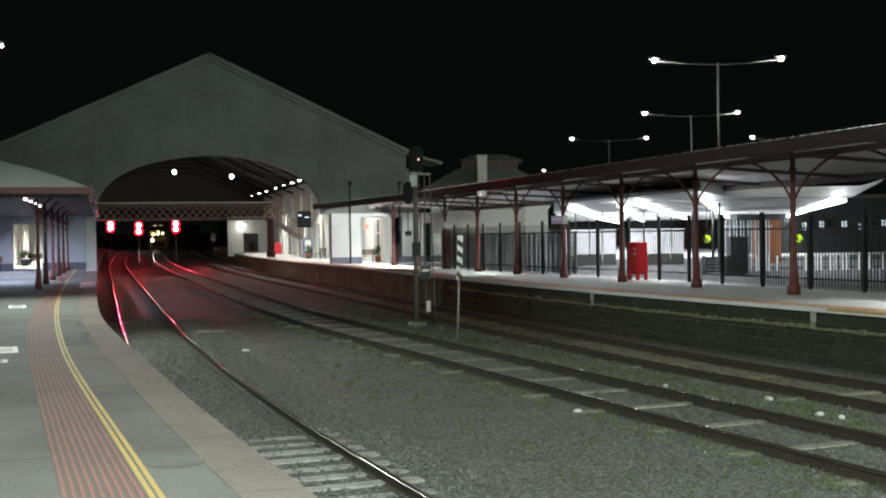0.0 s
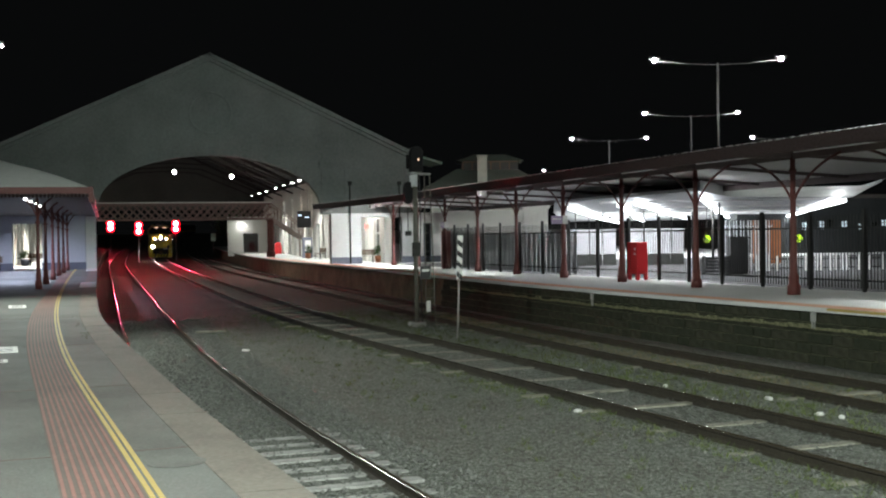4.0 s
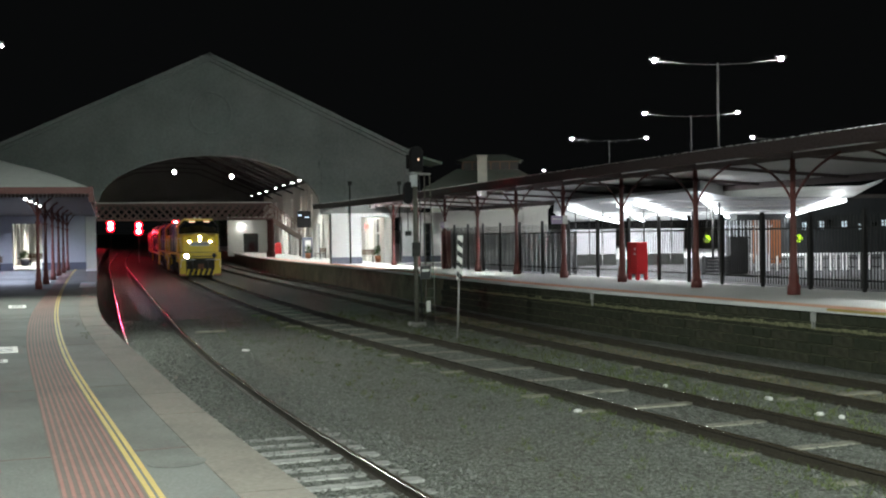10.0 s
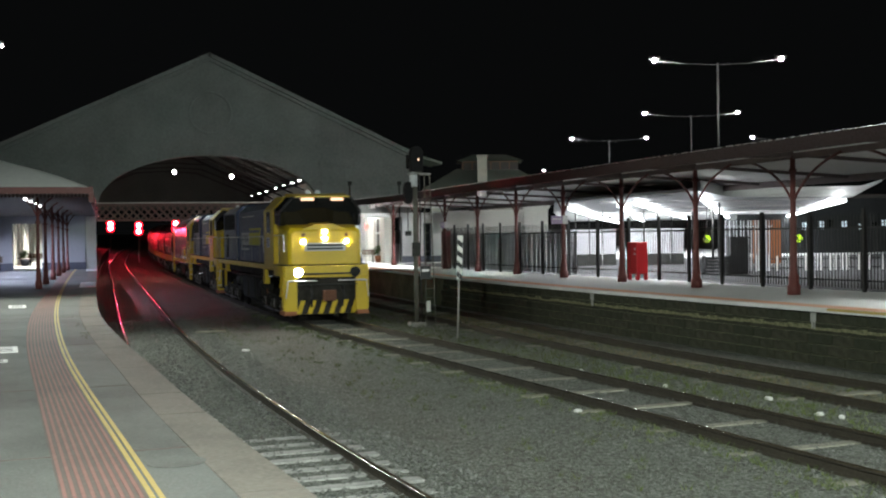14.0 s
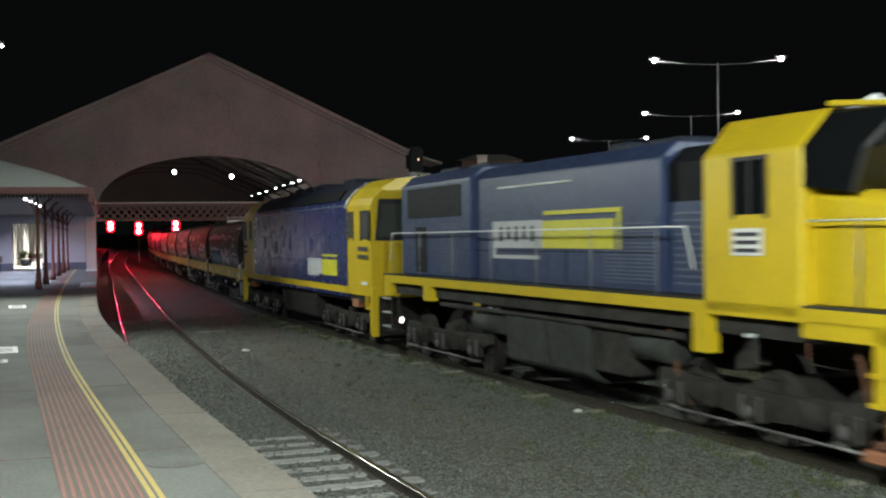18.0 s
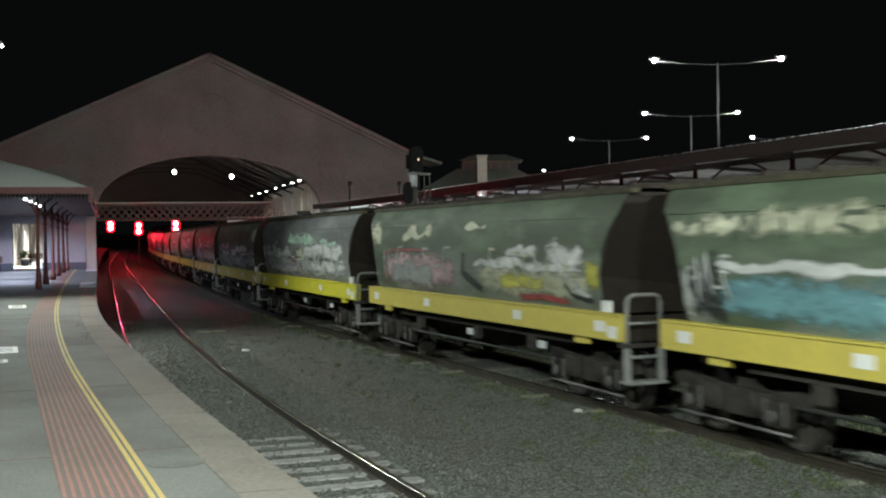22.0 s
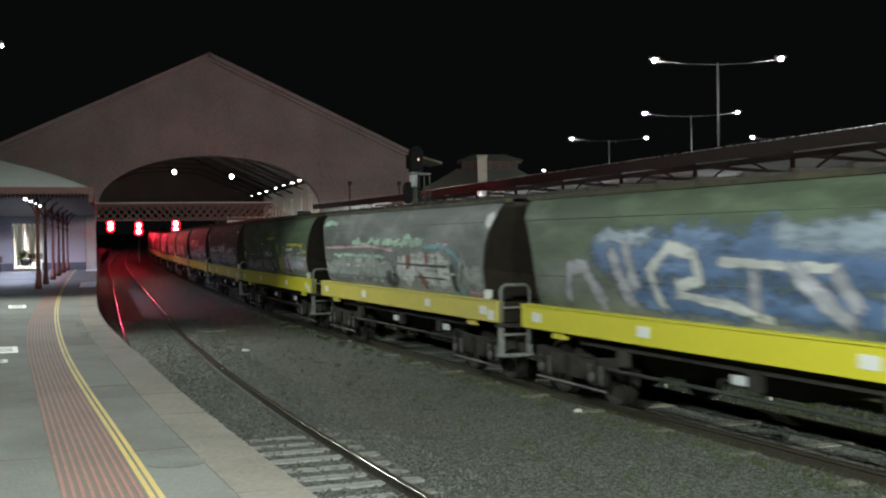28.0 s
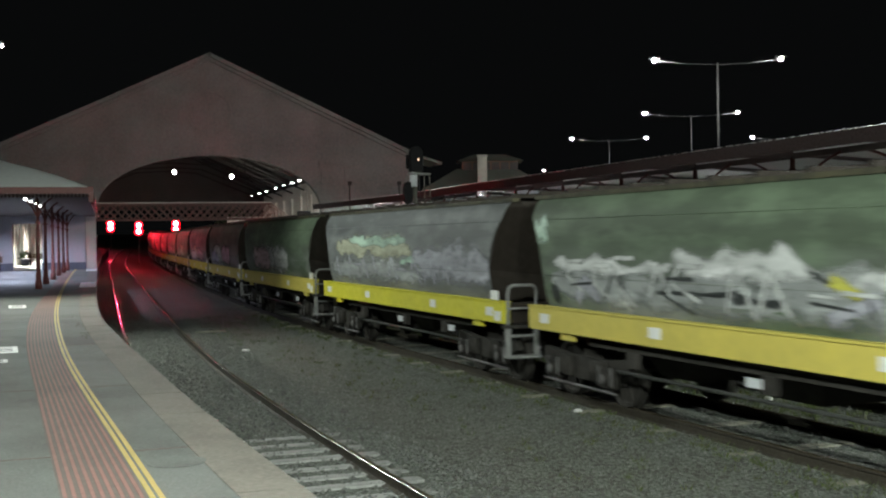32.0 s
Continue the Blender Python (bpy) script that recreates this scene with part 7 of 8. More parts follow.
# downpipes on the pier, white outlets on the platform wall
for x in (14.5, 17.75):
    dp = thing("downpipe", (x, 70.9, PLAT), "dark iron downpipe fixed to the pier wall", "downpipe", "downpipes")
    part("pipe", Geo().tube([(0, -0.07, 0), (0, -0.07, 5.0)], 0.05, 8), M["tank_grey"], dp)
    part("hopper_head", Geo().box(-0.12, 0.12, -0.17, 0, 5.0, 5.25), M["tank_grey"], dp)
for y in (21.25, 31.0):
    ou = thing("wall_outlet", (edge_right(y) + 0.06, y, 0.6), "white painted pipe outlet on the platform wall", "pipe", "wall outlets")
    part("pipe", Geo().box(-0.04, 0.04, -0.055, 0.055, 0.18, 0.39), M["concrete"], ou, "", 0.01)
    for dy in (-0.04, 0.04):
        part("elbow", Geo().tube([(0, dy, 0.18), (0, dy, 0.05), (0.03, dy, 0.02)], 0.017, 6), M["concrete"], ou)

# Unseen lamp put in behind the lintel to brighten the doorway.
dl_ = thing("doorway_lamp", (15.9, 74.5, 4.75), "added white globe lamp, hidden behind the doorway lintel", "lamp")
part("globe", ball(0.14), M["lamp_soft"], dl_)
part("rod", Geo().tube([(0, 0, 0.1), (0, 0, 1.6)], 0.015, 6), M["black_steel"], dl_)
point("doorway_lamp_light", (15.9, 74.5, 4.45), 130, (1.0, 0.98, 0.92), 0.08)
ym = thing("edge_marker", (edge_right(16.9) - 0.05, 16.9, 0.98), "yellow marker board fixed under the platform edge", "sign")
part("board", Geo().box(-0.03, 0.0, -0.45, 0.45, -0.05, 0.05), M["yellow_line"], ym)

# ---- beyond the shed ----
def tree(x, y, z, h, r, seed):
    t = thing("tree", (x, y, z), "dark leafy tree beyond the station", "tree", "trees")
    rnd_ = random.Random(seed)
    tr = Geo().tube([(0, 0, 0), (0.05, 0, h * 0.3), (-0.05, 0.05, h * 0.6)], 0.16, 8, 0.07)
    tips = []
    for k in range(7):
        a = k * 0.9 + rnd_.uniform(0, 0.5)
        q = Vector((math.cos(a) * r * 0.6, math.sin(a) * r * 0.6, h * rnd_.uniform(0.55, 0.9)))
        tr.tube([(0, 0, h * 0.35), tuple(q * 0.5 + Vector((0, 0, h * 0.25))), tuple(q)], 0.06, 6, 0.02)
        tips.append(q)
    part("trunk", tr, M["brown_wood"], t)
    lv = Geo()
    for _ in range(1800):
        q = rnd_.choice(tips) + Vector((rnd_.gauss(0, r * 0.28), rnd_.gauss(0, r * 0.28), rnd_.gauss(0, h * 0.1)))
        u = Vector((rnd_.uniform(-1, 1), rnd_.uniform(-1, 1), rnd_.uniform(-1, 1))).normalized() * 0.14
        v = u.orthogonal().normalized() * 0.06
        lv.add([q - u, q + v, q + u, q - v], [(0, 1, 2, 3)])
    tagged(part("crown", lv, M["leaf"], t, "dense dark green crown"), kind="stuff")


tree(14.6, 150.0, 1.3, 4.2, 1.7, 3)
tree(17.5, 158.0, 1.4, 5.5, 2.2, 4)
st = thing("street_lamp", (13.9, 151.0, 1.3), "small orange lamp on a short post", "lamp post")
part("pole", Geo().tube([(0, 0, 0), (0, 0, 2.6)], 0.05, 8), M["black_steel"], st)
part("bulb", ball(0.12), M["number_light"], st)
st.children[1].location = (0, 0, 2.7)
wb = thing("white_sign", (11.6, 139.0, 1.3), "small white sign on a post at the platform end", "sign")
part("board", Geo().box(-0.3, 0.3, -0.03, 0.0, 1.3, 2.2), M["white_paint"], wb)
part("post", Geo().tube([(0, 0.03, 0), (0, 0.03, 2.2)], 0.04, 8), M["galvanised"], wb)

# ---- loose stones and weeds in the yard ----
def stones(name, count, place, label, lo, hi, seed):
    rnd_ = random.Random(seed)
    g_ = Geo()
    for _ in range(count):
        x, y, z = place(rnd_)
        r = rnd_.uniform(lo, hi)
        a = rnd_.uniform(0, 6.28)
        c, s = math.cos(a) * r, math.sin(a) * r
        h = r * rnd_.uniform(0.5, 0.9)
        j = [rnd_.uniform(0.7, 1.25) for _ in range(4)]
        g_.add([(x + c * j[0], y + s * j[0], z), (x - s * j[1], y + c * j[1], z), (x - c * j[2], y - s * j[2], z), (x + s * j[3], y - c * j[3], z), (x + r * 0.2, y, z + h), (x, y, z - h)],
               [(0, 1, 4), (1, 2, 4), (2, 3, 4), (3, 0, 4), (1, 0, 5), (2, 1, 5), (3, 2, 5), (0, 3, 5)])
    me = bpy.data.meshes.new(name)
    me.from_pydata(g_.v, [], g_.f)
    me.materials.append(M["stones"])
    tagged(new(name, me), label, "gravel", kind="stuff")


def along_track(track, o0, o1, y0, y1):
    def f(r):
        y = y0 + (y1 - y0) * r.random() ** 1.7
        return track(y) + r.uniform(o0, o1), y, level(y) - 0.148 + r.uniform(-0.01, 0.01)
    return f


stones("ballast", 9000, along_track(track_1, -1.6, 2.0, 9.0, 42.0), "loose grey ballast stones round the near track", 0.018, 0.04, 21)
stones("ballast_far", 5000, along_track(track_2, -1.6, 3.4, 9.0, 40.0), "loose brown-grey ballast round the through track", 0.015, 0.035, 22)
stones("yard_gravel", 5000, lambda r: (r.uniform(2.5, 8.5), 9 + 26 * r.random() ** 1.6, -0.155), "small loose gravel across the yard", 0.01, 0.024, 23)
for x, y, r in ((3.22, 29.4, 0.12), (10.79, 17.1, 0.1), (10.58, 15.34, 0.1), (10.73, 14.98, 0.07), (9.9, 19.2, 0.06), (9.4, 22.0, 0.06), (7.2, 17.0, 0.08)):
    g_ = Geo().loft([[(r * 1.0 * q * math.cos(k) * (1 + 0.25 * math.sin(k * 3 + x)), r * 0.65 * q * math.sin(k) * (1 + 0.2 * math.cos(k * 2 + y)), h) for k in [2 * math.pi * i / 9 for i in range(9)]] for q, h in ((0.9, 0.0), (1.0, 0.03), (0.6, 0.05))])
    solid("litter_scrap", g_, M["white_paint"], "crumpled pale scrap lying on the gravel", "litter", "litter scraps", at=pose(x, y, -0.155, 0, 0, x * 40))
solid("loose_plank", Geo().box(-0.45, 0.45, -0.12, 0.12, 0, 0.05), M["timber"], "pale plank lying on the yard gravel", "plank", bevel=0.01, at=pose(2.85, 35.8, -0.155, 0, 0, 8))
wd = Geo()
rnd = random.Random(31)
for _ in range(2400):
    k = rnd.random()
    y = 9 + 34 * rnd.random() ** 1.4
    x = track_2(y) + (rnd.uniform(0.95, 2.6) if k < 0.5 else rnd.uniform(-1.5, -0.95) if k < 0.68 else rnd.uniform(2.6, 5.2) if k < 0.9 else rnd.uniform(-4, -1.5))
    for _ in range(5):
        a, h, q = rnd.uniform(0, 6.28), rnd.uniform(0.03, 0.11), rnd.uniform(0.01, 0.06)
        bx, by = x + math.cos(a) * q, y + math.sin(a) * q
        wd.add([(bx - 0.008, by, -0.16), (bx + 0.008, by, -0.16), (bx + math.cos(a) * h * 0.6, by + math.sin(a) * h * 0.6, -0.16 + h)], [(0, 1, 2)])
for _ in range(22):
    y = rnd.uniform(20, 24)
    x = edge_left(y) - rnd.uniform(0.45, 0.6)
    for _ in range(4):
        a, h = rnd.uniform(0, 6.28), rnd.uniform(0.008, 0.025)
        wd.add([(x - 0.006, y, PLAT), (x + 0.006, y, PLAT), (x + math.cos(a) * h, y + math.sin(a) * h, PLAT + h)], [(0, 1, 2)])
me = bpy.data.meshes.new("weeds")
me.from_pydata(wd.v, [], wd.f)
me.materials.append(M["grass"])
dg = Geo()
for _ in range(2600):
    y = 14 + 26 * rnd.random()
    x = track_3(y) + rnd.gauss(0, 0.42)
    a, h = rnd.uniform(0, 6.28), rnd.uniform(0.02, 0.07)
    dg.add([(x - 0.01, y, -0.16), (x + 0.01, y, -0.16), (x + math.cos(a) * h * 1.4, y + math.sin(a) * h * 1.4, -0.16 + h)], [(0, 1, 2)])
me2 = bpy.data.meshes.new("dry_grass")
me2.from_pydata(dg.v, [], dg.f)
me2.materials.append(M["straw"])
tagged(new("dry_grass", me2), "flattened straw-coloured grass between the siding rails", "grass", kind="stuff")
tagged(new("weeds", me), "sparse green weeds and dry grass between the tracks", "weeds", kind="stuff")

car_park_lamp(27.28, 47.25, 10.7, 5.93, -16.2, 900)
car_park_lamp(35.9, 65.58, 10.35, 6.02, -16.2, 700)
car_park_lamp(38.8, 84.5, 10.4, 6.06, -16.2, 500)
car_park_lamp(46.4, 69.8, 9.3, 6.06, -16.2, 0)
car_park_lamp(43.2, 102.0, 8.9, 6.06, -16.2, 0)


# ---- graffiti on the wagons ----
def side_y(z):
    """How far the hopper's side bulges at height z."""
    return float(np.interp(z, [p[1] for p in HOPPER_PROFILE], [p[0] for p in HOPPER_PROFILE]))


def blob(u0, u1, z0, z1, rag=0.09):
    """A ragged patch of paint along the side, from u0 to u1 and z0 to z1."""
    n, k = max(10, int((u1 - u0) / 0.14)), 7
    grid = []
    for i in range(n + 1):
        q = 2 * i / n - 1
        full = (1 - abs(q) ** 5) ** 0.5
        u = u0 + (u1 - u0) * i / n
        lo = z0 + rag * noise.noise((u * 1.9, z0 * 7, u0)) * 0.7
        hi = z1 + rag * (noise.noise((u * 1.6, z1 * 5, u1)) + 0.8 * noise.noise((u * 4.3, z1 * 9, u0)))
        mid = (lo + hi) / 2
        for j in range(k):
            f = j / (k - 1)
            grid.append((u, max(1.52, min(3.35, mid + (hi - lo) * full * (f - 0.5))), 0.0 if i in (0, n) or j in (0, k - 1) else 0.55 if i in (1, n - 1) or j in (1, k - 2) else 1.0))
    return grid, [(i * k + j, i * k + j + 1, (i + 1) * k + j + 1, (i + 1) * k + j) for i in range(n) for j in range(k - 1)]


def stroke(width, *pts):
    """A sprayed line through (u, z) points."""
    path = []
    for (a, b), (c, d) in zip(pts, pts[1:]):
        k = max(2, int(math.hypot(c - a, d - b) / 0.12))
        path += [(a + (c - a) * i / k, b + (d - b) * i / k) for i in range(k)]
    path.append(pts[-1])
    grid = []
    for i, (u, z) in enumerate(path):
        p, q = path[max(i - 1, 0)], path[min(i + 1, len(path) - 1)]
        du, dz = q[0] - p[0], q[1] - p[1]
        ln = math.hypot(du, dz)
        w = 1.5 * width * (0.8 + 0.3 * noise.noise((u * 3, z * 3, width)))
        for f, c in ((-0.5, 0.1), (-0.25, 1.0), (0.25, 1.0), (0.5, 0.1)):
            grid.append((u - dz / ln * w * f, max(1.52, min(3.35, z + du / ln * w * f)), c if 0 < i < len(path) - 1 else 0.3))
    return grid, [(i * 4 + j, i * 4 + j + 1, i * 4 + j + 5, i * 4 + j + 4) for i in range(len(path) - 1) for j in range(3)]


def spray(wagon, layer, colour, *shapes):
    """Patches and lines of one colour on the side of a wagon, each a film over the steel; later layers lie on earlier ones."""
    for k, (grid, quads) in enumerate(shapes):
        me = bpy.data.meshes.new("sprayed_paint")
        me.from_pydata([(max(-half_length(z) + 0.02, min(half_length(z) - 0.02, u)), -side_y(z) - 0.005 - 0.003 * layer - 0.0004 * k, z) for u, z, _ in grid], [], quads)
        me.attributes.new("cover", "FLOAT", "POINT").data.foreach_set("value", [c for _, _, c in grid])
        me.materials.append(M["spray_" + colour])
        me.polygons.foreach_set("use_smooth", [True] * len(quads))
        part("sprayed_paint", me, None, wagon, colour.replace("_", " ") + " sprayed paint")


def scrawl(rnd_, width, u0, u1, z0, z1, count):
    """Letter-like strokes side by side: uprights, slants and short bars."""
    out = []
    step = (u1 - u0) / count
    for i in range(count):
        u = u0 + step * (i + rnd_.uniform(0.1, 0.5))
        a, b = z0 + (z1 - z0) * rnd_.uniform(0, 0.25), z1 - (z1 - z0) * rnd_.uniform(0, 0.25)
        lean = rnd_.uniform(-0.3, 0.4) * step
        kind_ = rnd_.randrange(4)
        if kind_ == 0:
            out.append(stroke(width, (u, a), (u + lean, b)))
        elif kind_ == 1:
            out.append(stroke(width, (u, a), (u + 0.4 * step, b), (u + 0.8 * step, a)))
        elif kind_ == 2:
            out.append(stroke(width, (u + 0.7 * step, b), (u, b), (u + lean, (a + b) / 2), (u + 0.6 * step, a)))
        else:
            out.append(stroke(width * 0.8, (u, (a + b) / 2), (u + 0.8 * step, (a + b) / 2 + rnd_.uniform(-0.08, 0.08))))
    return out


def paint_wagons(w):
    a = w[0]
    spray(a, 0, "grey", blob(-0.4, 5.3, 1.54, 2.15), blob(-5.9, -4.6, 1.54, 2.3))
    spray(a, 1, "cream", blob(-5.8, 2.2, 2.66, 2.98, 0.2), blob(1.6, 3.5, 2.7, 2.95, 0.16), blob(3.4, 4.4, 2.36, 2.6, 0.12), blob(3.75, 4.35, 2.65, 2.88, 0.1))
    spray(a, 2, "teal", blob(-4.7, -0.25, 1.56, 2.22, 0.1))
    spray(a, 2, "white", blob(-0.6, 2.6, 1.6, 2.4, 0.2), blob(-4.7, -0.6, 2.2, 2.36, 0.1), blob(4.2, 5.3, 2.05, 2.14, 0.03), blob(4.6, 6.0, 3.1, 3.22, 0.05))
    spray(a, 3, "white", stroke(0.12, (2.5, 2.35), (3.1, 2.05), (3.6, 1.75)), stroke(0.1, (3.4, 2.0), (4.0, 2.16), (4.6, 2.1), (5.1, 1.85), (5.3, 1.6)))
    spray(a, 4, "black", stroke(0.06, (1.3, 1.9), (2.1, 2.05), (2.5, 1.7)), blob(-4.9, -4.5, 1.56, 1.8), stroke(0.05, (2.6, 1.75), (3.2, 1.7), (3.7, 2.0)))
    spray(a, 3, "blue", stroke(0.2, (-1.2, 2.1), (-0.6, 2.12), (-0.3, 1.75)))
    b = w[1]
    spray(b, 0, "cream", blob(0.6, 5.2, 1.6, 2.2, 0.1), blob(-5.9, -4.9, 2.5, 3.15, 0.2), blob(-3.6, -1.6, 2.66, 3.0, 0.25), blob(0.0, 1.2, 2.8, 3.0, 0.15))
    spray(b, 1, "pink", blob(-4.75, -0.4, 1.58, 2.42, 0.08))
    spray(b, 2, "grey", blob(-4.4, -1.6, 1.62, 2.2, 0.12))
    spray(b, 2, "yellow", blob(1.6, 3.6, 1.75, 2.05, 0.1), blob(5.0, 5.45, 1.85, 2.35, 0.1))
    spray(b, 3, "white", blob(0.5, 5.0, 2.1, 2.3, 0.14), blob(2.0, 3.4, 2.32, 2.55, 0.12), blob(3.6, 5.1, 2.2, 2.6, 0.16), stroke(0.16, (3.9, 2.4), (4.5, 1.95), (5.1, 1.7)))
    spray(b, 4, "red", stroke(0.05, (-4.7, 1.6), (-4.75, 2.35), (-3.9, 2.45), (-2.0, 2.44)), stroke(0.1, (2.5, 1.63), (3.4, 1.68), (4.3, 1.62)))
    spray(b, 4, "black", stroke(0.16, (0.1, 2.4), (0.0, 2.0), (0.9, 1.68)), stroke(0.09, (4.2, 2.0), (4.5, 1.75), (5.2, 1.66)))
    c = w[2]
    spray(c, 0, "grey", blob(-5.0, 5.5, 1.56, 2.25, 0.15), blob(-5.9, -5.1, 2.0, 2.7, 0.2))
    spray(c, 1, "white", blob(-5.1, -1.2, 2.05, 2.45, 0.2), blob(0.3, 5.0, 2.1, 2.62, 0.22), blob(1.0, 5.3, 1.75, 2.1, 0.2))
    spray(c, 2, "mint", blob(-1.8, 2.2, 2.5, 2.88, 0.22), blob(2.4, 4.4, 2.48, 2.72, 0.16))
    spray(c, 3, "cream", blob(-0.6, 0.7, 2.06, 2.45, 0.12))
    spray(c, 4, "red", stroke(0.09, (-1.2, 2.1), (-0.5, 1.98)), stroke(0.08, (0.0, 1.95), (0.3, 1.62)), stroke(0.06, (-4.6, 2.05), (-4.8, 1.75)))
    spray(c, 4, "black", stroke(0.05, (-2.4, 2.15), (0.4, 2.16)), stroke(0.04, (1.0, 2.12), (4.2, 2.1)))
    spray(c, 3, "lilac", blob(-4.6, -0.4, 1.6, 1.95, 0.1))
    d = w[3]
    spray(d, 0, "grey", blob(-4.4, 5.6, 1.56, 2.15, 0.18))
    spray(d, 1, "pink", blob(-5.1, -1.4, 2.25, 2.6, 0.2))
    spray(d, 2, "white", blob(-3.9, -1.6, 1.95, 2.35, 0.2), blob(0.2, 3.9, 2.12, 2.46, 0.2), blob(-0.9, 0.6, 2.0, 2.4, 0.2), blob(4.1, 5.6, 2.14, 2.24, 0.04), stroke(0.09, (2.0, 2.1), (3.9, 2.2), (5.1, 1.88)))
    spray(d, 1, "mint", blob(4.7, 6.0, 2.55, 3.15, 0.2))
    spray(d, 3, "pale_blue", stroke(0.3, (-1.2, 2.1), (-0.9, 1.75)), blob(1.4, 4.2, 1.7, 2.0, 0.15), stroke(0.2, (-4.3, 2.05), (-3.4, 1.7)))
    spray(d, 4, "yellow", stroke(0.16, (-4.0, 1.9), (-3.5, 1.8)))
    e = w[4]
    spray(e, 0, "cream", blob(-0.3, 5.4, 1.6, 2.32, 0.1))
    spray(e, 1, "teal", blob(-0.2, 4.6, 2.3, 2.52, 0.16), blob(1.0, 3.6, 2.48, 2.66, 0.12))
    spray(e, 0, "lilac", blob(-4.7, -0.5, 1.58, 2.35, 0.25))
    spray(e, 2, "pink", stroke(0.35, (-4.3, 1.65), (-4.0, 2.4)), stroke(0.3, (-1.4, 1.65), (-1.2, 2.2)))
    spray(e, 2, "white", stroke(0.3, (-3.2, 1.7), (-2.4, 2.8)), stroke(0.2, (-1.9, 2.4), (-1.0, 2.5)), blob(4.9, 5.6, 1.7, 2.4, 0.1))
    spray(e, 3, "blue", stroke(0.12, (-2.6, 1.7), (-2.5, 2.2)), stroke(0.1, (-2.0, 1.65), (-1.8, 2.1)))
    f = w[5]
    spray(f, 0, "blue", blob(-3.6, 3.9, 1.9, 2.9, 0.16), blob(-2.8, 4.4, 1.55, 2.1, 0.1))
    spray(f, 1, "pale_blue", blob(0.8, 3.6, 2.45, 2.95, 0.16), blob(-3.4, -1.6, 2.55, 2.85, 0.12))
    spray(f, 2, "lilac", stroke(0.26, (-4.3, 1.6), (-4.2, 2.2), (-3.7, 2.22), (-3.1, 1.6)), stroke(0.24, (-2.9, 2.55), (-2.3, 1.6)), stroke(0.24, (-2.5, 2.7), (-2.2, 1.9)))
    spray(f, 2, "white", stroke(0.2, (-1.5, 1.6), (-1.8, 2.2), (-1.3, 2.55), (-0.7, 2.45), (-0.6, 2.1), (-1.2, 2.0)), stroke(0.14, (-1.2, 1.9), (0.0, 1.8), (0.9, 1.62)), stroke(0.13, (-0.2, 2.36), (2.1, 2.3)))
    spray(f, 3, "lilac", stroke(0.26, (0.6, 2.3), (0.5, 1.65)), stroke(0.28, (1.2, 2.36), (2.3, 1.6)), stroke(0.2, (2.0, 2.3), (2.4, 1.8)))
    spray(f, 3, "pale_blue", stroke(0.24, (2.75, 1.6), (2.9, 2.12), (3.3, 2.22), (3.7, 2.15), (3.9, 1.6)), stroke(0.12, (2.9, 1.85), (3.7, 1.85)), stroke(0.2, (3.95, 2.2), (4.4, 1.6), (4.75, 2.2)), stroke(0.08, (3.9, 2.15), (4.9, 2.22)))
    g = w[6]
    spray(g, 0, "grey", blob(-5.6, 0.4, 1.56, 2.35, 0.1), blob(4.2, 5.5, 1.6, 2.2, 0.15))
    spray(g, 1, "mint", blob(-3.1, -0.5, 2.5, 2.74, 0.14), blob(-0.6, 2.4, 2.44, 2.78, 0.16), blob(-5.9, -4.4, 3.02, 3.22, 0.05), blob(-4.8, -0.2, 2.2, 2.34, 0.06))
    spray(g, 2, "pink", stroke(0.08, (-5.6, 2.46), (-3.4, 2.48), (-1.5, 2.52), (0.3, 2.42)), blob(4.5, 5.6, 1.56, 1.68, 0.06), blob(2.5, 3.8, 2.42, 2.6, 0.12))
    spray(g, 2, "white", blob(0.4, 4.0, 1.58, 2.42, 0.08), blob(-3.6, -0.8, 1.98, 2.05, 0.04), blob(5.5, 6.0, 2.85, 3.25, 0.1))
    spray(g, 3, "brown", stroke(0.34, (1.28, 2.36), (1.32, 2.0)), stroke(0.26, (2.44, 2.4), (2.5, 2.14)), stroke(0.2, (1.95, 1.95), (2.35, 1.62)))
    spray(g, 3, "black", blob(-0.4, 0.6, 1.56, 1.95, 0.1), stroke(0.22, (3.85, 2.2), (4.0, 1.6)), stroke(0.05, (0.6, 2.12), (3.7, 2.1)), stroke(0.04, (1.6, 1.85), (3.6, 1.84)), stroke(0.06, (3.0, 2.4), (3.1, 1.65)), stroke(0.06, (0.5, 2.4), (0.6, 2.1)))
    spray(g, 4, "teal", stroke(0.12, (2.3, 2.5), (3.4, 2.52), (4.0, 2.4), (4.4, 2.15)), stroke(0.12, (4.05, 1.6), (4.5, 1.6)))
    h = w[7]
    spray(h, 0, "grey", blob(-5.4, 1.2, 1.58, 2.1, 0.2), blob(-1.6, 0.6, 2.05, 2.35, 0.12))
    spray(h, 1, "lilac", blob(2.1, 5.6, 1.6, 2.42, 0.08))
    spray(h, 2, "yellow", blob(2.4, 5.2, 2.46, 2.6, 0.07), blob(0.9, 1.4, 2.15, 2.55, 0.15), blob(1.2, 1.75, 1.6, 2.15, 0.15), blob(4.8, 5.7, 2.25, 2.4, 0.06), blob(-1.0, 0.8, 2.68, 2.8, 0.08))
    spray(h, 2, "pink", stroke(0.4, (2.2, 1.65), (2.7, 2.0)), stroke(0.3, (5.3, 1.7), (5.5, 2.0)))
    spray(h, 3, "white", stroke(0.16, (5.1, 2.17), (5.6, 2.1)), blob(-1.4, 0.4, 2.1, 2.32, 0.1), stroke(0.1, (2.4, 2.35), (3.6, 2.4)))
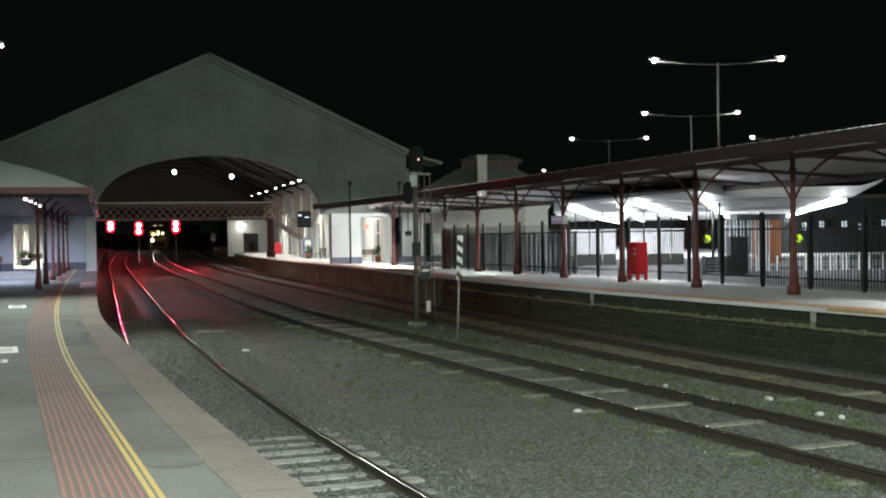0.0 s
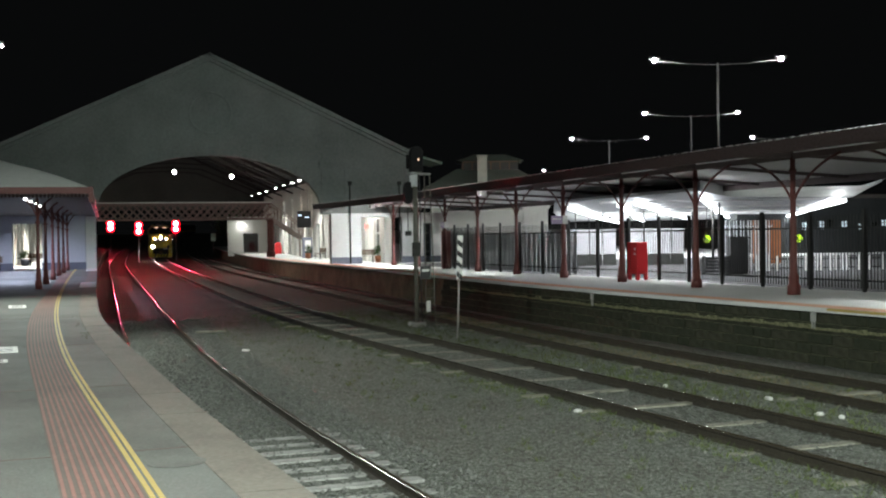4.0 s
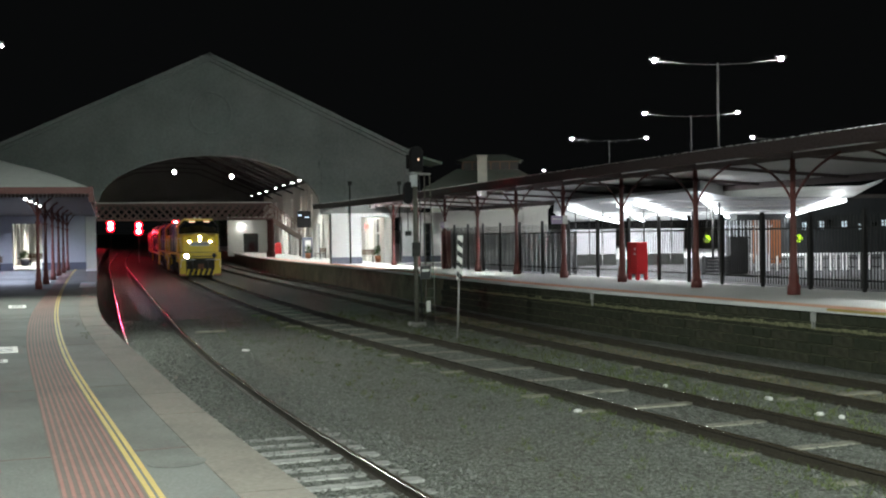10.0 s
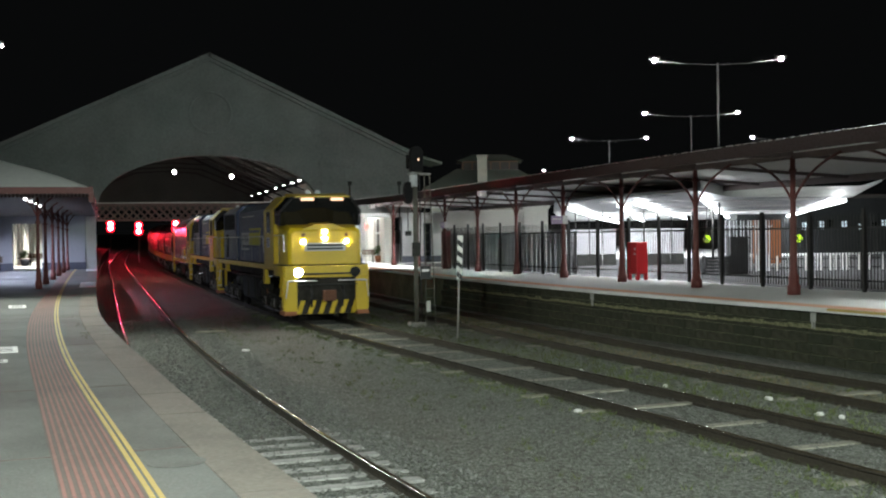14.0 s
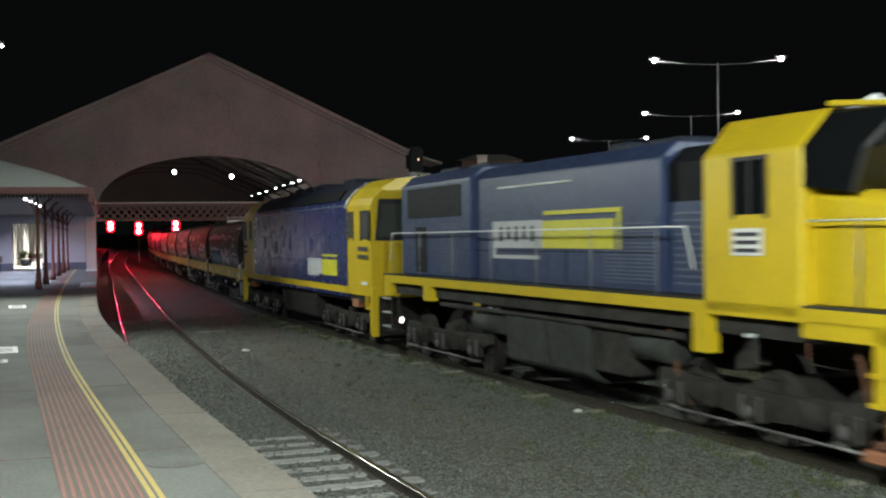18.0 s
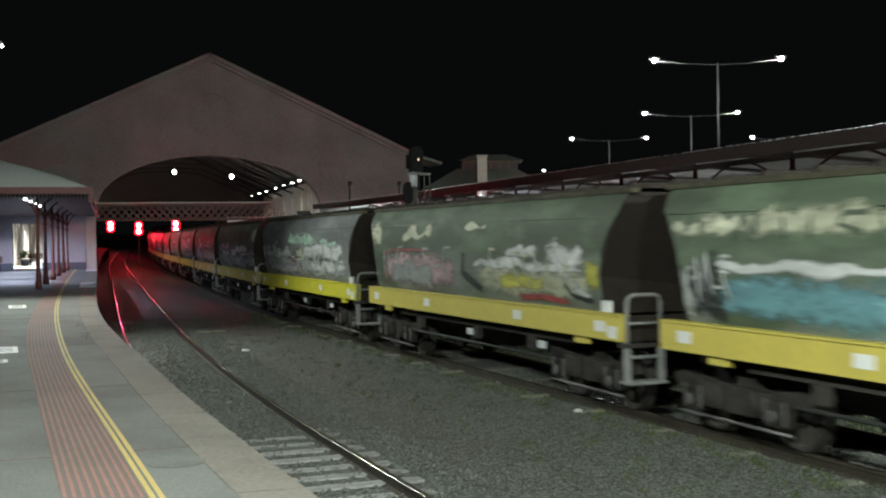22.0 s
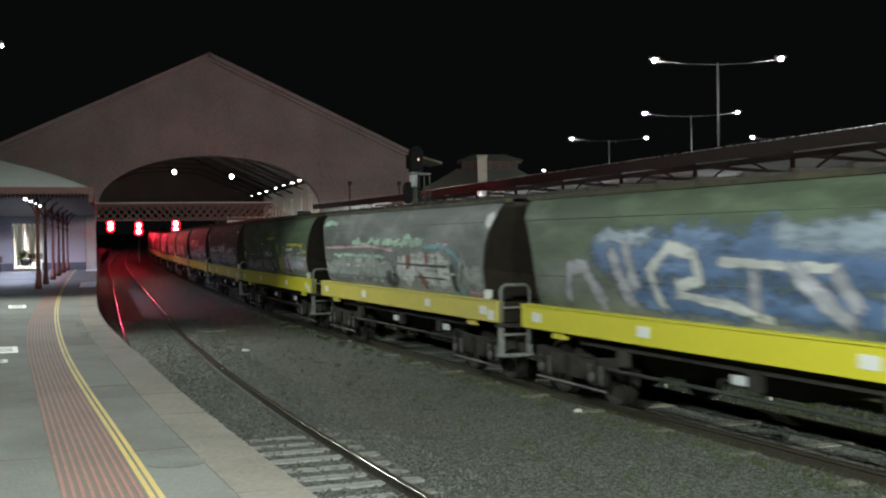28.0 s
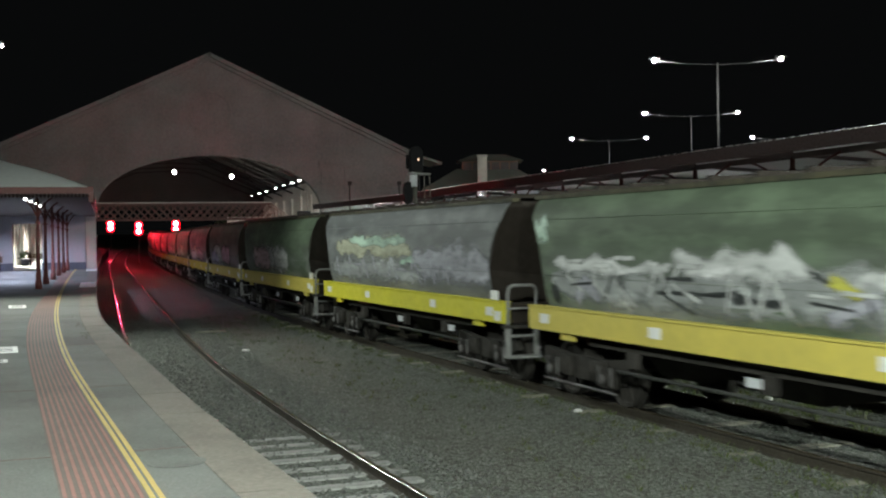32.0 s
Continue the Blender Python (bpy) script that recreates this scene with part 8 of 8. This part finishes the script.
    spray(h, 3, "black", stroke(0.14, (0.1, 1.9), (0.5, 1.62)), stroke(0.12, (2.7, 2.1), (3.0, 1.66)), stroke(0.06, (4.4, 2.22), (5.6, 2.2)), stroke(0.1, (-5.5, 1.8), (-5.0, 1.6)))
    spray(h, 3, "black", blob(-5.5, -4.9, 1.58, 1.95, 0.06), blob(-5.5, -5.0, 2.1, 2.5, 0.06))
    spray(h, 4, "white", blob(-5.4, -5.0, 2.0, 2.35, 0.06))
    spray(h, 3, "red", stroke(0.1, (2.3, 1.75), (2.7, 1.66)))
    j = w[8]
    spray(j, 0, "grey", blob(-5.2, 5.2, 1.56, 2.3, 0.22))
    spray(j, 1, "white", blob(-5.1, -1.5, 2.12, 2.4, 0.14), blob(-1.6, 1.4, 2.1, 2.5, 0.2), blob(1.4, 3.0, 2.0, 2.3, 0.2), stroke(0.2, (2.7, 1.62), (2.9, 2.12), (3.4, 2.34), (3.9, 2.2), (4.1, 1.66)), blob(4.2, 5.1, 1.9, 2.1, 0.1), stroke(0.35, (-2.95, 1.85), (-2.7, 1.62)), blob(5.0, 6.0, 2.98, 3.06, 0.04))
    spray(j, 2, "black", blob(-0.3, 0.8, 1.8, 1.94, 0.08), stroke(0.06, (-2.0, 1.9), (-0.3, 1.92)), stroke(0.05, (1.2, 2.3), (2.2, 1.9)), blob(-5.2, -4.9, 1.6, 1.9))
    spray(j, 1, "mint", blob(-6.0, -5.2, 2.5, 3.1, 0.2))
    spray(j, 3, "lilac", stroke(0.2, (-4.4, 1.65), (-4.0, 2.0), (-3.6, 1.7)), stroke(0.16, (1.5, 1.7), (2.4, 2.0)))
    spray(j, 3, "yellow", stroke(0.14, (1.6, 2.2), (2.1, 2.0)))
    k = w[9]
    spray(k, 0, "lilac", blob(1.2, 5.6, 1.7, 2.6, 0.2))
    spray(k, 1, "cream", blob(-4.8, 1.3, 2.2, 2.78, 0.22))
    spray(k, 0, "grey", blob(-5.2, 2.0, 1.6, 2.3, 0.16))
    spray(k, 2, "mint", blob(-3.6, 1.0, 2.5, 2.8, 0.16), blob(0.4, 1.5, 2.1, 2.3, 0.1))
    rnd_ = random.Random(77)
    spray(a, 3, "olive", *scrawl(rnd_, 0.07, -5.6, 3.0, 2.62, 3.0, 16))
    spray(a, 2, "black", blob(-5.3, -4.5, 1.58, 2.5, 0.1))
    spray(a, 4, "white", *scrawl(rnd_, 0.05, -5.35, -4.3, 1.65, 2.45, 4), *scrawl(rnd_, 0.05, -5.3, -4.4, 1.9, 2.5, 3))
    spray(b, 5, "cream", *scrawl(rnd_, 0.06, 0.8, 5.0, 1.65, 2.5, 9))
    spray(b, 5, "grey", *scrawl(rnd_, 0.06, -5.0, -0.6, 1.65, 2.6, 8))
    spray(c, 5, "grey", *scrawl(rnd_, 0.09, -5.0, 5.0, 1.65, 2.7, 14))
    spray(c, 5, "white", *scrawl(rnd_, 0.05, -4.8, 5.0, 1.7, 2.5, 14))
    spray(d, 5, "white", *scrawl(rnd_, 0.05, -4.8, 5.0, 1.65, 2.45, 16))
    spray(d, 5, "olive", *scrawl(rnd_, 0.06, -4.8, 5.0, 1.65, 2.4, 10))
    spray(e, 5, "lilac", *scrawl(rnd_, 0.1, -4.8, 5.0, 1.6, 2.5, 14))
    spray(g, 5, "grey", *scrawl(rnd_, 0.07, -5.0, 4.8, 1.65, 2.4, 12))
    spray(h, 5, "olive", *scrawl(rnd_, 0.1, -4.8, 1.5, 1.6, 2.5, 10))
    spray(h, 5, "grey", *scrawl(rnd_, 0.05, -4.6, 5.0, 1.65, 2.7, 12))
    spray(j, 5, "black", *scrawl(rnd_, 0.05, -4.8, 4.8, 1.6, 2.2, 10))
    spray(j, 5, "white", *scrawl(rnd_, 0.07, -4.8, 4.8, 1.62, 2.4, 12))
    spray(k, 5, "lilac", *scrawl(rnd_, 0.08, -4.8, 4.8, 1.62, 2.4, 12))
    for wagon in w[10:]:
        for layer, colour in enumerate(rnd_.sample(["white", "grey", "lilac", "mint", "cream", "pale_blue", "pink"], 3)):
            u = rnd_.uniform(-5.2, 0.0)
            spray(wagon, layer, colour, blob(u, u + rnd_.uniform(2.5, 5.0), 1.58, rnd_.uniform(2.1, 2.6), 0.18))


# ---- the train itself ----
def couple():
    v = []
    a, la = loco_a("lead_locomotive", "yellow-nosed blue hood diesel locomotive with headlights lit", True)
    tagged(a, category="locomotive")
    v.append((a, 0.0, la, 5.3))
    b, lb = loco_a("second_locomotive", "blue hood diesel locomotive with a yellow cab, coupled second", False)
    v.append((b, 17.25, lb, 5.3))
    c, lc_ = loco_b("third_locomotive", "deep blue full-width diesel locomotive with yellow cabs")
    v.append((c, 34.6, lc_, 5.25))
    protos = {}
    for i in range(20):
        body, sill = "GGsGGGsGGsGGsGGGsGGs"[i], "omymoymyoymoyomymoym"[i]
        key = body + ("y" if sill == "y" else "o")
        if key not in protos:
            ob, lw = hopper("grey steel grain hopper wagon covered in graffiti" if body == "s" else "dark green steel grain hopper wagon covered in graffiti", M["hopper_grey" if body == "s" else "hopper_green"], M["sill_yellow" if key[1] == "y" else "sill_ochre"])
            protos[key] = ob
        else:
            ob = copy_thing(protos[key], Matrix())
        v.append((ob, 53.4 + 13.1 * i, lw, 4.6))
    paint_wagons([q[0] for q in v[3:]])
    return v


TRAIN = couple()


def motions():
    times = [0.5 * i for i in range(65)]
    for ob, front, length, pivot in TRAIN:
        walk(ob, [(t, vehicle_pose(t, front, length, pivot)) for t in times])
        # its wheels roll while it passes the yard
        near = [i / FPS for i in range(int(32 * FPS) + 1) if -14 < ahead(i / FPS) + front + length / 2 < 34]
        if not near:
            continue
        start = ahead(near[0])
        turn = [(t, math.degrees((start - ahead(t)) / 0.47)) for t in near]
        turn = ([(0.0, 0.0)] if near[0] > 0 else []) + turn + ([(32.0, turn[-1][1])] if near[-1] < 32 else [])
        for w in ob.children_recursive:
            if w.name.startswith("wheelset"):
                x, y, z = w.location
                walk(w, [(t, pose(x, y, z, 0, a, 0)) for t, a in turn])
    # the aspect vane of the searchlight signal turns from green to red as the train passes it
    walk(vane, [(0.0, pose(0.05, 0.3, 5.325)), (15.0, pose(0.05, 0.3, 5.325)), (15.3, pose(0.05, 0.3, 5.325, 0, 70, 0)), (32.0, pose(0.05, 0.3, 5.325, 0, 70, 0))])


# searchlight drum on the far side of the mast: one opening, two coloured roundels on a vane
drum = Geo()
n_ = 20
ring_ = lambda r, y: [(0.05 + r * math.cos(2 * math.pi * k / n_), y, 5.38 + r * math.sin(2 * math.pi * k / n_)) for k in range(n_)]
drum.loft([ring_(0.23, 0.42), ring_(0.23, 0.2), ring_(0.02, 0.2)], caps=False)
part("drum", drum, M["signal_black"], mast, "black drum of the searchlight signal")
front = Geo()
for xa, xb, za, zb in ((-0.18, -0.03, 5.15, 5.61), (0.13, 0.28, 5.15, 5.61), (-0.03, 0.13, 5.15, 5.39), (-0.03, 0.13, 5.55, 5.61)):
    front.box(xa, xb, 0.42, 0.44, za, zb)
part("drum_front", front, M["signal_black"], mast)
vane = part("aspect_vane", Geo().tube([(0, -0.01, 0), (0, 0.01, 0)], 0.04, 8).bar((0, 0, 0), (0, 0, 0.09), 0.025, 0.01, (0, 1, 0)).bar((0, 0, 0), (-0.085, 0, 0.03), 0.025, 0.01, (0, 1, 0)), M["signal_black"], mast, "turning vane with coloured roundels")
part("green_roundel", Geo().tube([(0, 0.0, 0.145), (0, 0.012, 0.145)], 0.068, 16), M["signal_green_strong"], vane, "glowing green roundel")
part("red_roundel", Geo().tube([(-0.136, 0.0, 0.05), (-0.136, 0.012, 0.05)], 0.068, 16), M["signal_red_strong"], vane, "glowing red roundel")
motions()
